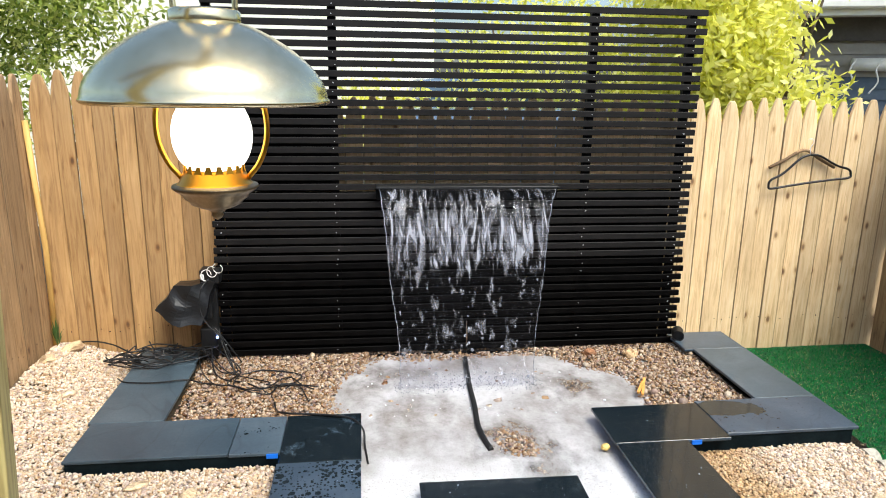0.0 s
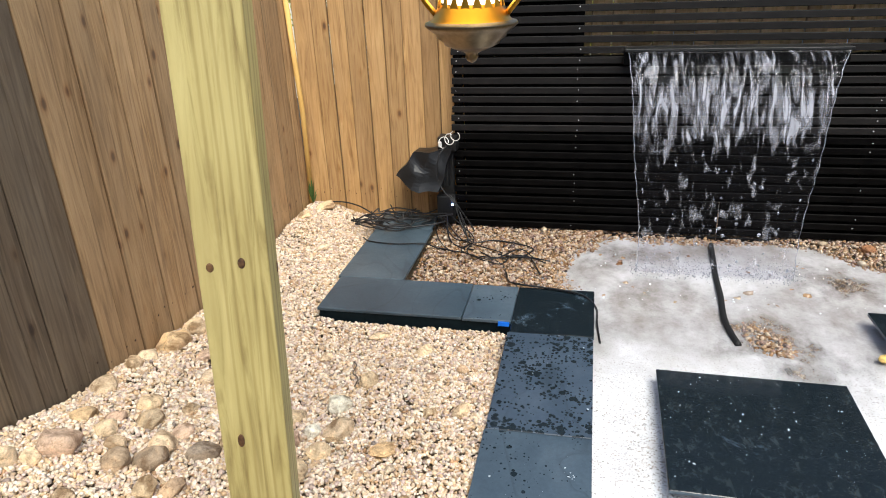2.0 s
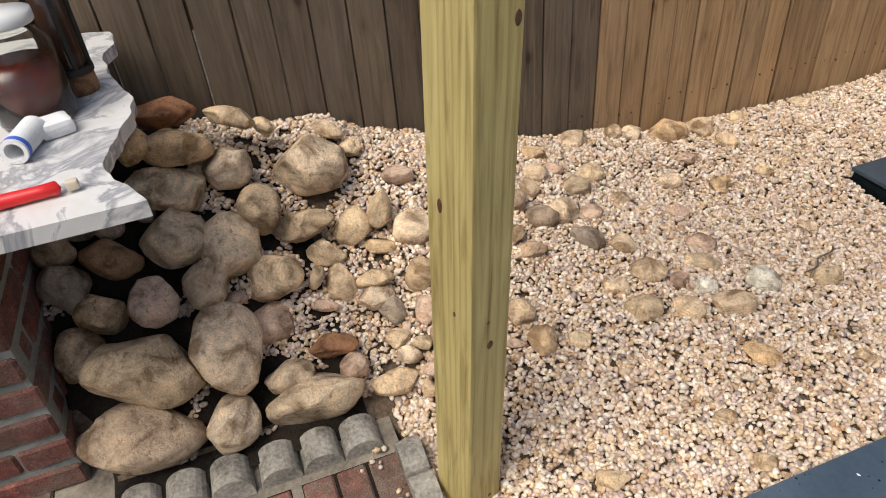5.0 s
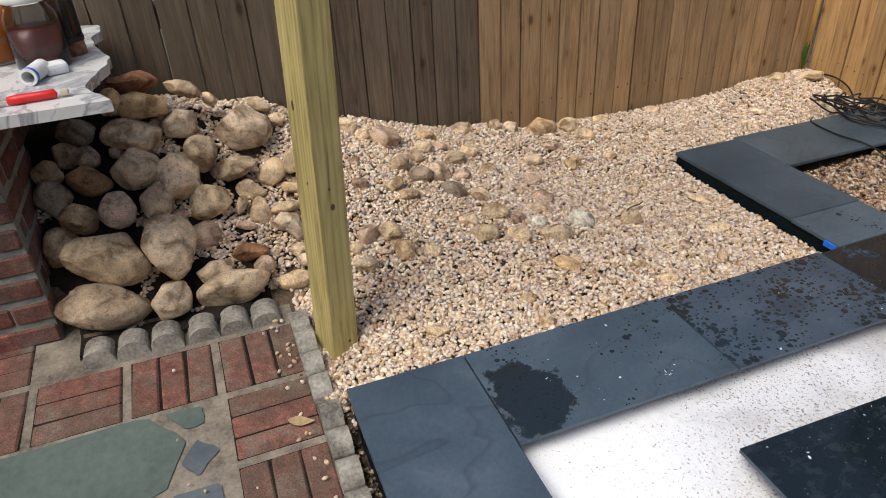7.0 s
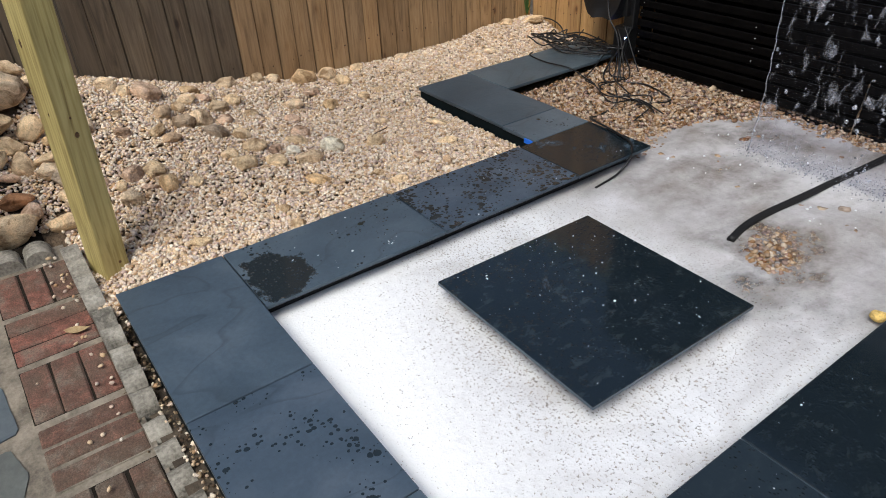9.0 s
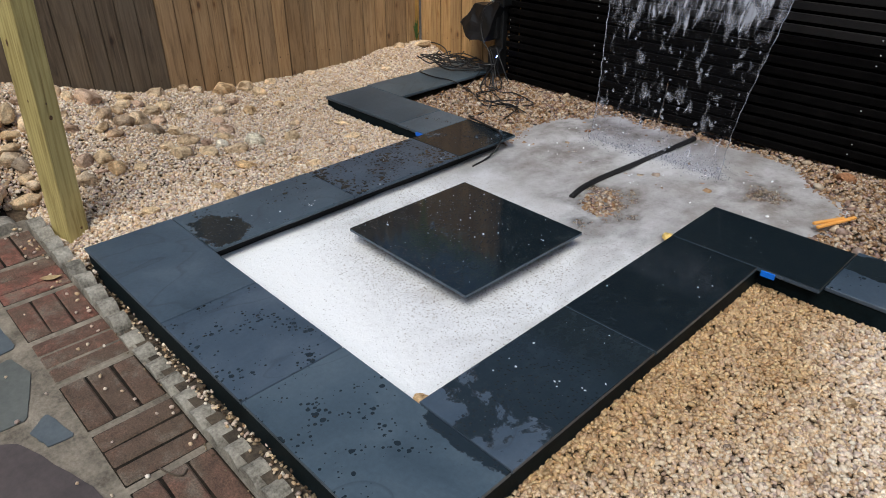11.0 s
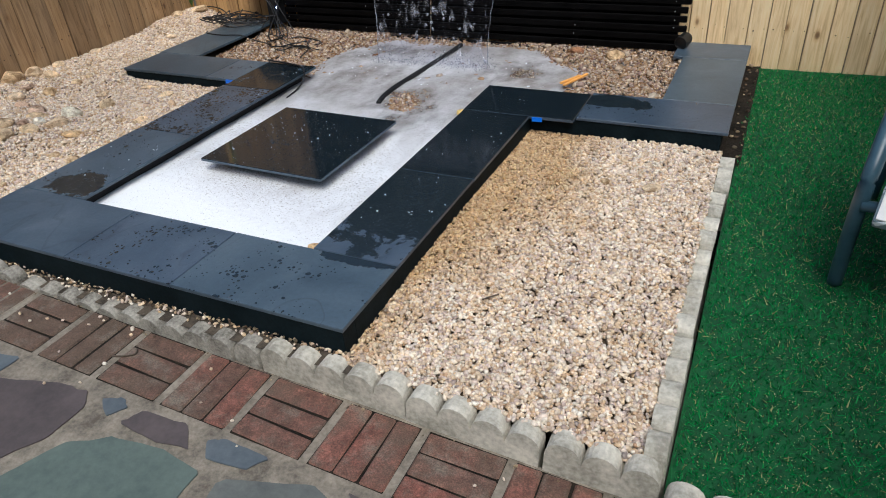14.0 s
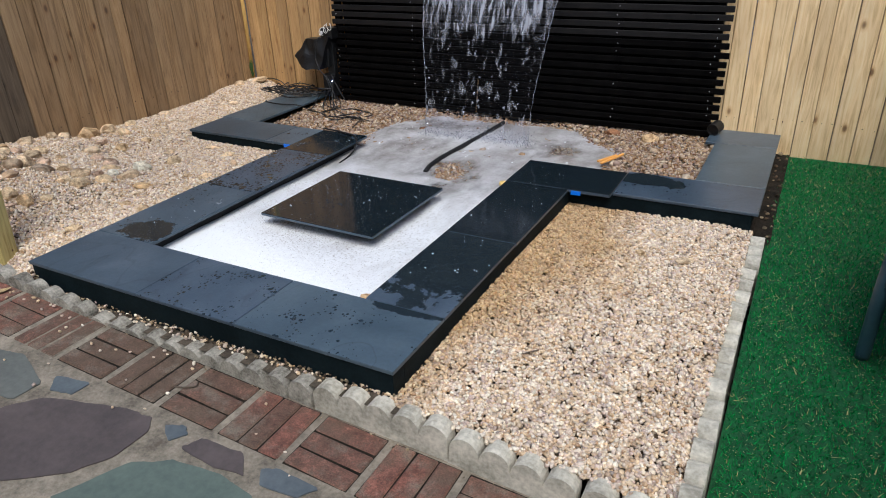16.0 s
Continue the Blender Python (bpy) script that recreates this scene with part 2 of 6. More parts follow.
    tree.links.new(tree.nodes.new("ShaderNodeNewGeometry").outputs["True Normal"], up.inputs[0])
    w = math_node(tree, "MULTIPLY", w, math_node(tree, "GREATER_THAN", up.outputs[2], 0.5))
    c = mix_col(tree, w, c, (0.0135, 0.0205, 0.0260) if drops else (0.0075, 0.0125, 0.0170))
    # pale streaks in the colour paint reflections off the beads of water
    if film:
        wash = noise_tex(tree, place_node(tree, (1.0, 0.6, 1.0)), 26.0, 8.0, 0.75, 0.3)
        c = mix_col(tree, math_node(tree, "MULTIPLY", ramp(tree, wash, [(0.50, (0, 0, 0)), (0.66, (1, 1, 1))]), film), c, (0.10, 0.125, 0.13))
    tree.links.new(c, p.inputs["Base Color"])
    tree.links.new(ramp(tree, w, [(0, (0.36, 0.36, 0.36)), (1, (sheen, sheen, sheen))]), p.inputs["Roughness"])
    h = math_node(tree, "ADD", math_node(tree, "MULTIPLY", fine, 0.25), math_node(tree, "MULTIPLY", cloud, 1.0))
    h = math_node(tree, "MULTIPLY", h, math_node(tree, "SUBTRACT", 1.15, w))
    bead = tree.nodes.new("ShaderNodeTexVoronoi")
    bead.inputs["Scale"].default_value = 85.0
    tree.links.new(v, bead.inputs["Vector"])
    where = ramp(tree, noise_tex(tree, v, 7.0, 4.0, 0.6), [(0.40, (0, 0, 0)), (0.50, (1, 1, 1))])
    round_top = math_node(tree, "MULTIPLY", math_node(tree, "SUBTRACT", 0.34, bead.outputs["Distance"], True), 2.6)
    h = math_node(tree, "ADD", h, math_node(tree, "MULTIPLY", math_node(tree, "MULTIPLY", round_top, where), w))
    p.inputs["Specular IOR Level"].default_value = 0.45
    bump(tree, p, h, 0.45, 0.004)
    return m


def plain(name, color, roughness=0.5, metal=0.0, emit=0.0, alpha=1.0, transmission=0.0, ior=1.45):
    m, tree, p = nodes_of(name)
    p.inputs["Base Color"].default_value = (*color, 1)
    p.inputs["Roughness"].default_value, p.inputs["Metallic"].default_value = roughness, metal
    p.inputs["Transmission Weight"].default_value, p.inputs["IOR"].default_value = transmission, ior
    if emit:
        p.inputs["Emission Color"].default_value = (*color, 1)
        p.inputs["Emission Strength"].default_value = emit
    return m


def leaf_mat(name, stops, through=0.5, spec=0.5):
    m, tree, p = nodes_of(name)
    p.inputs["Specular IOR Level"].default_value = spec
    c = ramp(tree, random_of(tree, True), stops)
    tree.links.new(c, p.inputs["Base Color"])
    p.inputs["Roughness"].default_value = 0.45
    tr = tree.nodes.new("ShaderNodeBsdfTranslucent")
    tree.links.new(c, tr.inputs[0])
    mx = tree.nodes.new("ShaderNodeMixShader")
    mx.inputs[0].default_value = through
    tree.links.new(p.outputs[0], mx.inputs[1])
    tree.links.new(tr.outputs[0], mx.inputs[2])
    tree.links.new(mx.outputs[0], tree.nodes["Material Output"].inputs[0])
    return m


GRAVEL = [(0.0, (0.42, 0.25, 0.13)), (0.08, (0.62, 0.44, 0.26)), (0.2, (0.76, 0.60, 0.42)), (0.3, (0.50, 0.35, 0.23)), (0.40, (0.86, 0.75, 0.60)), (0.50, (0.64, 0.49, 0.42)),
          (0.60, (0.87, 0.78, 0.64)), (0.68, (0.60, 0.46, 0.41)), (0.76, (0.74, 0.56, 0.36)), (0.86, (0.91, 0.84, 0.73)), (0.95, (0.50, 0.38, 0.33)), (0.985, (0.36, 0.28, 0.24)), (1.0, (0.22, 0.18, 0.16))]
BRIGHT = [(p, tuple(min(0.93, 0.055 + 0.97 * q) for q in c)) for p, c in GRAVEL]
m_gravel = pebbles_mat("pea_gravel", GRAVEL, 0.5, spots=0.35)
m_dampgravel = pebbles_mat("damp_gravel", BRIGHT, 0.34, spots=0.42, damp=True)
m_wetgravel = pebbles_mat("wet_gravel", [(p, (0.66 * c[0] ** 1.85, 0.64 * c[1] ** 1.72, 0.62 * c[2] ** 1.58)) for p, c in GRAVEL], 0.10)
m_grit = pebbles_mat("dark_grit", [(0.0, (0.05, 0.03, 0.018)), (0.5, (0.12, 0.075, 0.04)), (0.75, (0.42, 0.32, 0.20)), (1.0, (0.06, 0.05, 0.03))], 0.8)
m_rock = rock_mat("river_rock", [(0.0, (0.544, 0.388, 0.223)), (0.25, (0.611, 0.461, 0.289)), (0.5, (0.478, 0.371, 0.247)), (0.75, (0.659, 0.453, 0.247)), (1.0, (0.560, 0.446, 0.305))])
m_rust = rock_mat("rust_rock", [(0.0, (0.316, 0.150, 0.075)), (1.0, (0.358, 0.215, 0.114))])
m_greyrock = rock_mat("grey_rock", [(0.0, (0.553, 0.433, 0.297)), (0.5, (0.673, 0.516, 0.349)), (1.0, (0.598, 0.482, 0.349))])
m_darkrock = rock_mat("dark_rock", [(0.0, (0.450, 0.321, 0.204)), (0.5, (0.347, 0.288, 0.226)), (1.0, (0.520, 0.350, 0.211))])
m_purple = rock_mat("purple_rock", [(0.0, (0.495, 0.345, 0.254)), (0.5, (0.603, 0.438, 0.323)), (1.0, (0.457, 0.336, 0.262))])
m_tanrock = rock_mat("tan_rock", [(0.0, (0.660, 0.495, 0.308)), (0.4, (0.759, 0.588, 0.388)), (0.7, (0.603, 0.451, 0.287)), (1.0, (0.717, 0.573, 0.416))])
m_palerock = rock_mat("pale_rock", [(0.0, (0.74, 0.70, 0.60)), (1.0, (0.76, 0.71, 0.57))])
m_yellowrock = rock_mat("yellow_rock", [(0.0, (0.80, 0.55, 0.16)), (1.0, (0.84, 0.62, 0.24))])
m_soil = rough_stuff("soil", (0.035, 0.026, 0.018), (0.11, 0.085, 0.06), 9.0, 0.95, 0.8, 8.0, dist=0.01)
# sandy bed, its colour darkened for the shade between the pebbles
m_bed = rough_stuff("shaded_gravel_dust", (0.065, 0.043, 0.027), (0.19, 0.135, 0.084), 70.0, 0.95, 0.8, 3.0, dist=0.008)
m_slate = slate_mat("slate", 0.0)
m_slate_spotted = slate_mat("spotted_slate", 0.0, 0.10, 0.55, ((1.22, 0.01, 0.17, 0.05),))
m_slate_damp = slate_mat("damp_slate", 0.10, 0.10, 0.50, ((-0.13, 0.088, 0.135, 0.10), (1.62, 1.46, 0.22, 0.08)))
m_slate_drops = slate_mat("dripping_slate", 0.30, 0.08, 1.0)
# wet slab whose pale south end paints the sky's reflection in it
m_slate_glint = slate_mat("glint_slate", 0.0, 0.08, 0.3, ((1.20, 0.44, 0.27, 0.40),), 0.08)
m_slate_soaked = slate_mat("soaked_slate", 1.0, 0.09, 0.0, (), 0.10)
m_slate_splashed = slate_mat("splashed_slate", 1.0, 0.06, 0.0, (), 0.16)
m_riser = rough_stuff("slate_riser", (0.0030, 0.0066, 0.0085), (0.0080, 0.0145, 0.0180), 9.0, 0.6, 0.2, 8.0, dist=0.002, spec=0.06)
m_silt = rough_stuff("pond_silt", (0.030, 0.021, 0.012), (0.13, 0.092, 0.052), 40.0, 0.5, 0.8, 4.0, dist=0.008)
m_liner = plain("pond_liner", (0.006, 0.006, 0.007), 0.65)
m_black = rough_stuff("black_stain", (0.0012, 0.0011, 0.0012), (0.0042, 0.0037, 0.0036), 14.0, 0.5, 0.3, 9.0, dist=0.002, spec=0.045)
# paler copy for the slats above 0.5 m, painting the brighter light there
m_black_lit = rough_stuff("lit_black_stain", (0.0034, 0.0029, 0.0029), (0.0095, 0.0077, 0.0073), 14.0, 0.6, 0.3, 9.0, dist=0.002, spec=0.25)
m_backing = rough_stuff("black_backing", (0.001, 0.001, 0.001), (0.002, 0.002, 0.002), 10.0, 0.8, spec=0.1)
m_cedar = wood_mat("fresh_cedar", (0.61, 0.41, 0.20), (0.84, 0.63, 0.355), (0.91, 0.75, 0.49), weather=0.18, grey=(0.42, 0.31, 0.20), edge=0.0485)
m_cedar_old = wood_mat("brown_cedar", (0.175, 0.102, 0.045), (0.35, 0.222, 0.106), (0.47, 0.312, 0.165), weather=0.26, grey=(0.31, 0.225, 0.14), edge=0.0485)
m_cedar_honey = wood_mat("honey_cedar", (0.27, 0.145, 0.052), (0.47, 0.285, 0.115), (0.58, 0.375, 0.17), weather=0.25, grey=(0.34, 0.23, 0.13), edge=0.0485)
m_grey_wood = wood_mat("weathered_wood", (0.050, 0.035, 0.022), (0.115, 0.084, 0.053), (0.175, 0.134, 0.089), weather=0.5, grey=(0.130, 0.102, 0.072), edge=0.0485)
m_pine = wood_mat("treated_pine", (0.24, 0.19, 0.07), (0.42, 0.36, 0.15), (0.50, 0.44, 0.20), roughness=0.6, knots=False, rings=True)
m_stick = wood_mat("yellow_pole", (0.40, 0.24, 0.07), (0.56, 0.36, 0.11), (0.62, 0.42, 0.15), knots=False)
m_concrete_pale = rough_stuff("pale_concrete", (0.26, 0.24, 0.195), (0.64, 0.595, 0.505), 9.0, 0.9, 0.5, 8.0, dist=0.003)
m_concrete = rough_stuff("cast_concrete", (0.095, 0.086, 0.070), (0.40, 0.37, 0.315), 14.0, 0.9, 0.5, 8.0, dist=0.003)
m_mortar = rough_stuff("mortar", (0.095, 0.079, 0.060), (0.30, 0.258, 0.202), 12.0, 0.95, 0.8, 7.0, dist=0.005)
m_pier_mortar = rough_stuff("pier_mortar", (0.17, 0.18, 0.16), (0.34, 0.35, 0.31), 14.0, 0.95, 0.8, 7.0, dist=0.005)
m_turf = leaf_mat("turf_blades", [(0.0, (0.003, 0.095, 0.022)), (0.6, (0.007, 0.225, 0.048)), (0.93, (0.022, 0.320, 0.075)), (0.95, (0.34, 0.29, 0.12)), (1.0, (0.50, 0.42, 0.20))], 0.22, 0.22)
# near black: real soil, and also the shade in the rock pile's gaps
m_darksoil_shade = rough_stuff("dark_soil_shade", (0.006, 0.005, 0.004), (0.030, 0.022, 0.015), 14.0, 0.95, 0.8, 8.0, dist=0.01, spec=0.2)
m_turfbase = rough_stuff("turf_mat", (0.001, 0.034, 0.009), (0.004, 0.105, 0.025), 40.0, 0.9, 0.6, 5.0)
m_brass = rough_stuff("aged_brass", (0.66, 0.56, 0.33), (0.82, 0.72, 0.47), 6.0, 0.22, 0.05, 6.0, metal=1.0, dist=0.001)
m_brass_dark = rough_stuff("dark_brass", (0.16, 0.115, 0.065), (0.28, 0.21, 0.13), 20.0, 0.34, 0.1, 6.0, metal=1.0, dist=0.001)
m_gold = plain("gold_brass", (0.62, 0.30, 0.035), 0.3, 1.0)
m_bark = rough_stuff("bark", (0.06, 0.045, 0.03), (0.16, 0.12, 0.09), 12.0, 0.95, 0.8, 6.0)
m_weed = leaf_mat("weed_leaf", [(0.0, (0.05, 0.11, 0.03)), (1.0, (0.12, 0.22, 0.06))], 0.3)
m_globe = plain("lit_globe", (1.0, 0.93, 0.82), 0.4, emit=2.2)
m_blue_tape = plain("blue_tape", (0.01, 0.16, 0.75), 0.5)
m_cable = plain("black_cable", (0.008, 0.008, 0.009), 0.42)
m_white_wire = plain("white_wire", (0.75, 0.73, 0.70), 0.5)
m_lamp_house = rough_stuff("black_plastic", (0.0025, 0.0027, 0.0032), (0.0075, 0.008, 0.009), 20.0, 0.45, 0.2, 6.0)
m_led = plain("blue_led", (0.25, 0.35, 1.0), 0.3, emit=12.0)


def brick_mat(name, stops, trodden=True):
    """Fired clay: a tone for each brick, pitted and sandy, with mortar smears and trodden dirt."""
    m, tree, p = nodes_of(name)
    v = place_node(tree)
    n, n2, n3 = noise_tex(tree, v, 30.0, 8.0, 0.75), noise_tex(tree, v, 6.0, 6.0, 0.65), noise_tex(tree, v, 11.0, 7.0, 0.7)
    grit = noise_tex(tree, v, 260.0, 3.0, 0.6)
    c = ramp(tree, random_of(tree), stops)
    c = mix_col(tree, 0.7, c, ramp(tree, n, [(0.38, (0.30, 0.28, 0.27)), (0.56, (1.0, 1.0, 1.0)), (0.68, (1.9, 1.8, 1.7))]), "MULTIPLY")
    c = mix_col(tree, ramp(tree, n2, [(0.46, (0, 0, 0)), (0.70, (0.8, 0.8, 0.8))]), c, (0.110, 0.078, 0.056))
    if trodden:
        # the row before the pond is brown with trodden dirt
        sp = tree.nodes.new("ShaderNodeSeparateXYZ")
        tree.links.new(v, sp.inputs[0])
        near = math_node(tree, "SUBTRACT", 0.75, math_node(tree, "ABSOLUTE", math_node(tree, "SUBTRACT", sp.outputs[0], 0.45)), True)
        near = math_node(tree, "MULTIPLY", math_node(tree, "ADD", near, math_node(tree, "MULTIPLY", math_node(tree, "SUBTRACT", n2, 0.5), 1.2)), 1.6, True)
        c = mix_col(tree, math_node(tree, "MULTIPLY", near, 0.85), c, mix_col(tree, n, (0.025, 0.018, 0.013), (0.150, 0.102, 0.068)))
    smear = ramp(tree, n3, [(0.50, (0, 0, 0)), (0.68, (0.75, 0.75, 0.75))])
    c = mix_col(tree, smear, c, (0.17, 0.145, 0.112))
    c = mix_col(tree, 0.5, c, ramp(tree, grit, [(0.36, (0.40, 0.38, 0.36)), (0.50, (1.0, 1.0, 1.0)), (0.68, (1.9, 1.85, 1.8))]), "MULTIPLY")
    tree.links.new(c, p.inputs["Base Color"])
    p.inputs["Roughness"].default_value = 0.85
    bump(tree, p, math_node(tree, "ADD", n, math_node(tree, "MULTIPLY", grit, 0.3)), 0.8, 0.006)
    return m


m_pier_brick = brick_mat("pier_brick", [(0.0, (0.15, 0.050, 0.038)), (0.4, (0.20, 0.066, 0.050)), (0.7, (0.17, 0.085, 0.065)), (1.0, (0.24, 0.085, 0.066))], False)
m_brick = brick_mat("patio_brick", [(0.0, (0.128, 0.066, 0.047)), (0.35, (0.195, 0.076, 0.054)), (0.7, (0.150, 0.080, 0.057)), (1.0, (0.222, 0.084, 0.060))])
m_flag = {}
for key, a, b in (("green", (0.055, 0.077, 0.069), (0.105, 0.136, 0.118)), ("purple", (0.050, 0.040, 0.040), (0.092, 0.072, 0.070)), ("blue", (0.052, 0.066, 0.080), (0.10, 0.118, 0.132)), ("grey", (0.07, 0.076, 0.072), (0.13, 0.136, 0.126))):
    m_flag[key] = rough_stuff(key + "_flagstone", a, b, 5.0, 0.7, 0.35, 9.0, dist=0.004)


def marble_mat():
    m, tree, p = nodes_of("marble")
    v = place_node(tree)
    n = noise_tex(tree, v, 6.0, 6.0, 0.6, 1.6)
    c = ramp(tree, n, [(0.38, (0.60, 0.59, 0.57)), (0.47, (0.26, 0.26, 0.27)), (0.52, (0.62, 0.61, 0.59)), (0.7, (0.56, 0.54, 0.50))])
    dirt = noise_tex(tree, v, 14.0, 5.0, 0.6)
    c = mix_col(tree, ramp(tree, dirt, [(0.6, (0, 0, 0)), (0.78, (0.6, 0.6, 0.6))]), c, (0.42, 0.34, 0.25))
    tree.links.new(c, p.inputs["Base Color"])
    p.inputs["Roughness"].default_value = 0.35
    return m


m_marble = marble_mat()


# ---- mesh helpers ----
def finish(bm, name, mat_, smooth=False, bevel=0.0, seg=1):
    if bevel:
        bmesh.ops.bevel(bm, geom=list(bm.edges), offset=bevel, segments=seg, affect="EDGES", profile=0.6)
    me = bpy.data.meshes.new(name)
    bm.to_mesh(me)
    bm.free()
    me.materials.append(mat_)
    if smooth:
        me.shade_smooth()
    return me


def box_bm(x0, x1, y0, y1, z0, z1, bm=None):
    bm = bm or bmesh.new()
    vs = [bm.verts.new((x, y, z)) for z in (z0, z1) for y in (y0, y1) for x in (x0, x1)]
    for f in ((0, 2, 3, 1), (4, 5, 7, 6), (0, 1, 5, 4), (2, 6, 7, 3), (0, 4, 6, 2), (1, 3, 7, 5)):
        bm.faces.new([vs[i] for i in f])
    return bm


def thing(name, label, category, group="", kind="", m=None):
    e = new(name)
    if m is not None:
        e.matrix_world = m
    return tagged(e, label, category, group, kind)


def part(name, bm, material, parent, label="", smooth=False, bevel=0.0, seg=1, m=None):
    ob = new(name, finish(bm, name, material, smooth, bevel, seg))
    ob.parent = parent
    if m is not None:
        ob.matrix_local = m
    return tagged(ob, label)


def solo(name, bm, material, label, category="", group="", kind="", smooth=False, bevel=0.0, seg=1, m=None):
    ob = new(name, finish(bm, name, material, smooth, bevel, seg))
    if m is not None:
        ob.matrix_world = m
    return tagged(ob, label, category, group, kind)


def piece(name, mesh, parent, m):
    ob = new(name, mesh)
    ob.parent = parent
    ob.matrix_local = m
    return ob


def lathe(profile, n=48, bm=None, closed=False):
    """A body of revolution about z from (radius, height) pairs."""
    bm = bm or bmesh.new()
    rings = []
    for r, z in profile:
        rings.append([bm.verts.new((r * math.cos(2 * math.pi * k / n), r * math.sin(2 * math.pi * k / n), z)) for k in range(n)])
    for a, b in zip(rings, rings[1:]):
        for k in range(n):
            bm.faces.new((a[k], a[(k + 1) % n], b[(k + 1) % n], b[k]))
    if closed:
        bm.faces.new(rings[0][::-1])
        bm.faces.new(rings[-1])
    return bm


def tube(points, radius, bm=None, n=8):
    """A round tube along points, given as Vectors."""
    bm = bm or bmesh.new()
    rings = []
    for i, p in enumerate(points):
        d = (points[min(i + 1, len(points) - 1)] - points[max(i - 1, 0)]).normalized()
        side = d.cross(Vector((0.13, 0.21, 0.97))).normalized()
        up = side.cross(d)
        rings.append([bm.verts.new(p + radius * (math.cos(2 * math.pi * k / n) * side + math.sin(2 * math.pi * k / n) * up)) for k in range(n)])
    for a, b in zip(rings, rings[1:]):
        for k in range(n):
            bm.faces.new((a[k], a[(k + 1) % n], b[(k + 1) % n], b[k]))
    bm.faces.new(rings[0][::-1])
    bm.faces.new(rings[-1])
    bmesh.ops.recalc_face_normals(bm, faces=bm.faces)
    return bm


def smooth_path(points, steps=8):
    """A Catmull-Rom line through the points."""
    pts = [Vector(p) for p in points]
    pts = [2 * pts[0] - pts[1]] + pts + [2 * pts[-1] - pts[-2]]
    out = []
    for a, b, c, d in zip(pts, pts[1:], pts[2:], pts[3:]):
        for k in range(steps):
            t = k / steps
            out.append(0.5 * (2 * b + (c - a) * t + (2 * a - 5 * b + 4 * c - d) * t * t + (3 * b - a - 3 * c + d) * t ** 3))
    return out + [pts[-2]]


def fast_mesh(name, verts, faces, material, smooth=True):
    """A mesh from numpy arrays of triangles."""
    me = bpy.data.meshes.new(name)
    me.vertices.add(len(verts))
    me.vertices.foreach_set("co", np.ascontiguousarray(verts, dtype=np.float32).ravel())
    nf = len(faces)
    me.loops.add(nf * 3)
    me.polygons.add(nf)
    me.loops.foreach_set("vertex_index", np.ascontiguousarray(faces, dtype=np.int32).ravel())
    me.polygons.foreach_set("loop_start", np.arange(0, nf * 3, 3, dtype=np.int32))
    me.update(calc_edges=True)
    me.validate()
    if smooth:
        me.shade_smooth()
    me.materials.append(material)
    return me


def pebble_template():
    """A ball of 20 triangles."""
    g = (1 + 5 ** 0.5) / 2
    v = [(-1, g, 0), (1, g, 0), (-1, -g, 0), (1, -g, 0), (0, -1, g), (0, 1, g), (0, -1, -g), (0, 1, -g), (g, 0, -1), (g, 0, 1), (-g, 0, -1), (-g, 0, 1)]
    f = [(0, 11, 5), (0, 5, 1), (0, 1, 7), (0, 7, 10), (0, 10, 11), (1, 5, 9), (5, 11, 4), (11, 10, 2), (10, 7, 6), (7, 1, 8),
         (3, 9, 4), (3, 4, 2), (3, 2, 6), (3, 6, 8), (3, 8, 9), (4, 9, 5), (2, 4, 11), (6, 2, 10), (8, 6, 7), (9, 8, 1)]
    return np.array(v) / math.hypot(1, g) * 1.06, np.array(f)


PV, PF = pebble_template()


def pebble_mesh(name, xyz, size, material, rng, flat=0.68):
    """Many small rounded stones in one mesh, turned and stretched at random."""
    n = len(xyz)
    s = np.stack([size * rng.uniform(0.8, 1.35, n), size * rng.uniform(0.7, 1.0, n), size * flat * rng.uniform(0.75, 1.2, n)], 1)
    v = PV[None] * s[:, None] * rng.uniform(0.82, 1.12, (n, len(PV), 1))
    q = rng.normal(size=(n, 4)) * (0.35, 0.35, 0.35, 1.0)
    yaw = rng.uniform(0, 2 * np.pi, n)
    tilt = rng.normal(0, 0.45, (n, 2))
    ca, sa = np.cos(tilt[:, :1]), np.sin(tilt[:, :1])
    v = np.stack([v[..., 0], v[..., 1] * ca - v[..., 2] * sa, v[..., 1] * sa + v[..., 2] * ca], -1)
    ca, sa = np.cos(tilt[:, 1:]), np.sin(tilt[:, 1:])
    v = np.stack([v[..., 0] * ca + v[..., 2] * sa, v[..., 1], -v[..., 0] * sa + v[..., 2] * ca], -1)
    ca, sa = np.cos(yaw)[:, None], np.sin(yaw)[:, None]
    v = np.stack([v[..., 0] * ca - v[..., 1] * sa, v[..., 0] * sa + v[..., 1] * ca, v[..., 2]], -1)
    v += np.asarray(xyz)[:, None]
    f = PF[None] + (np.arange(n) * len(PV))[:, None, None]
    return fast_mesh(name, v.reshape(-1, 3), f.reshape(-1, 3), material)


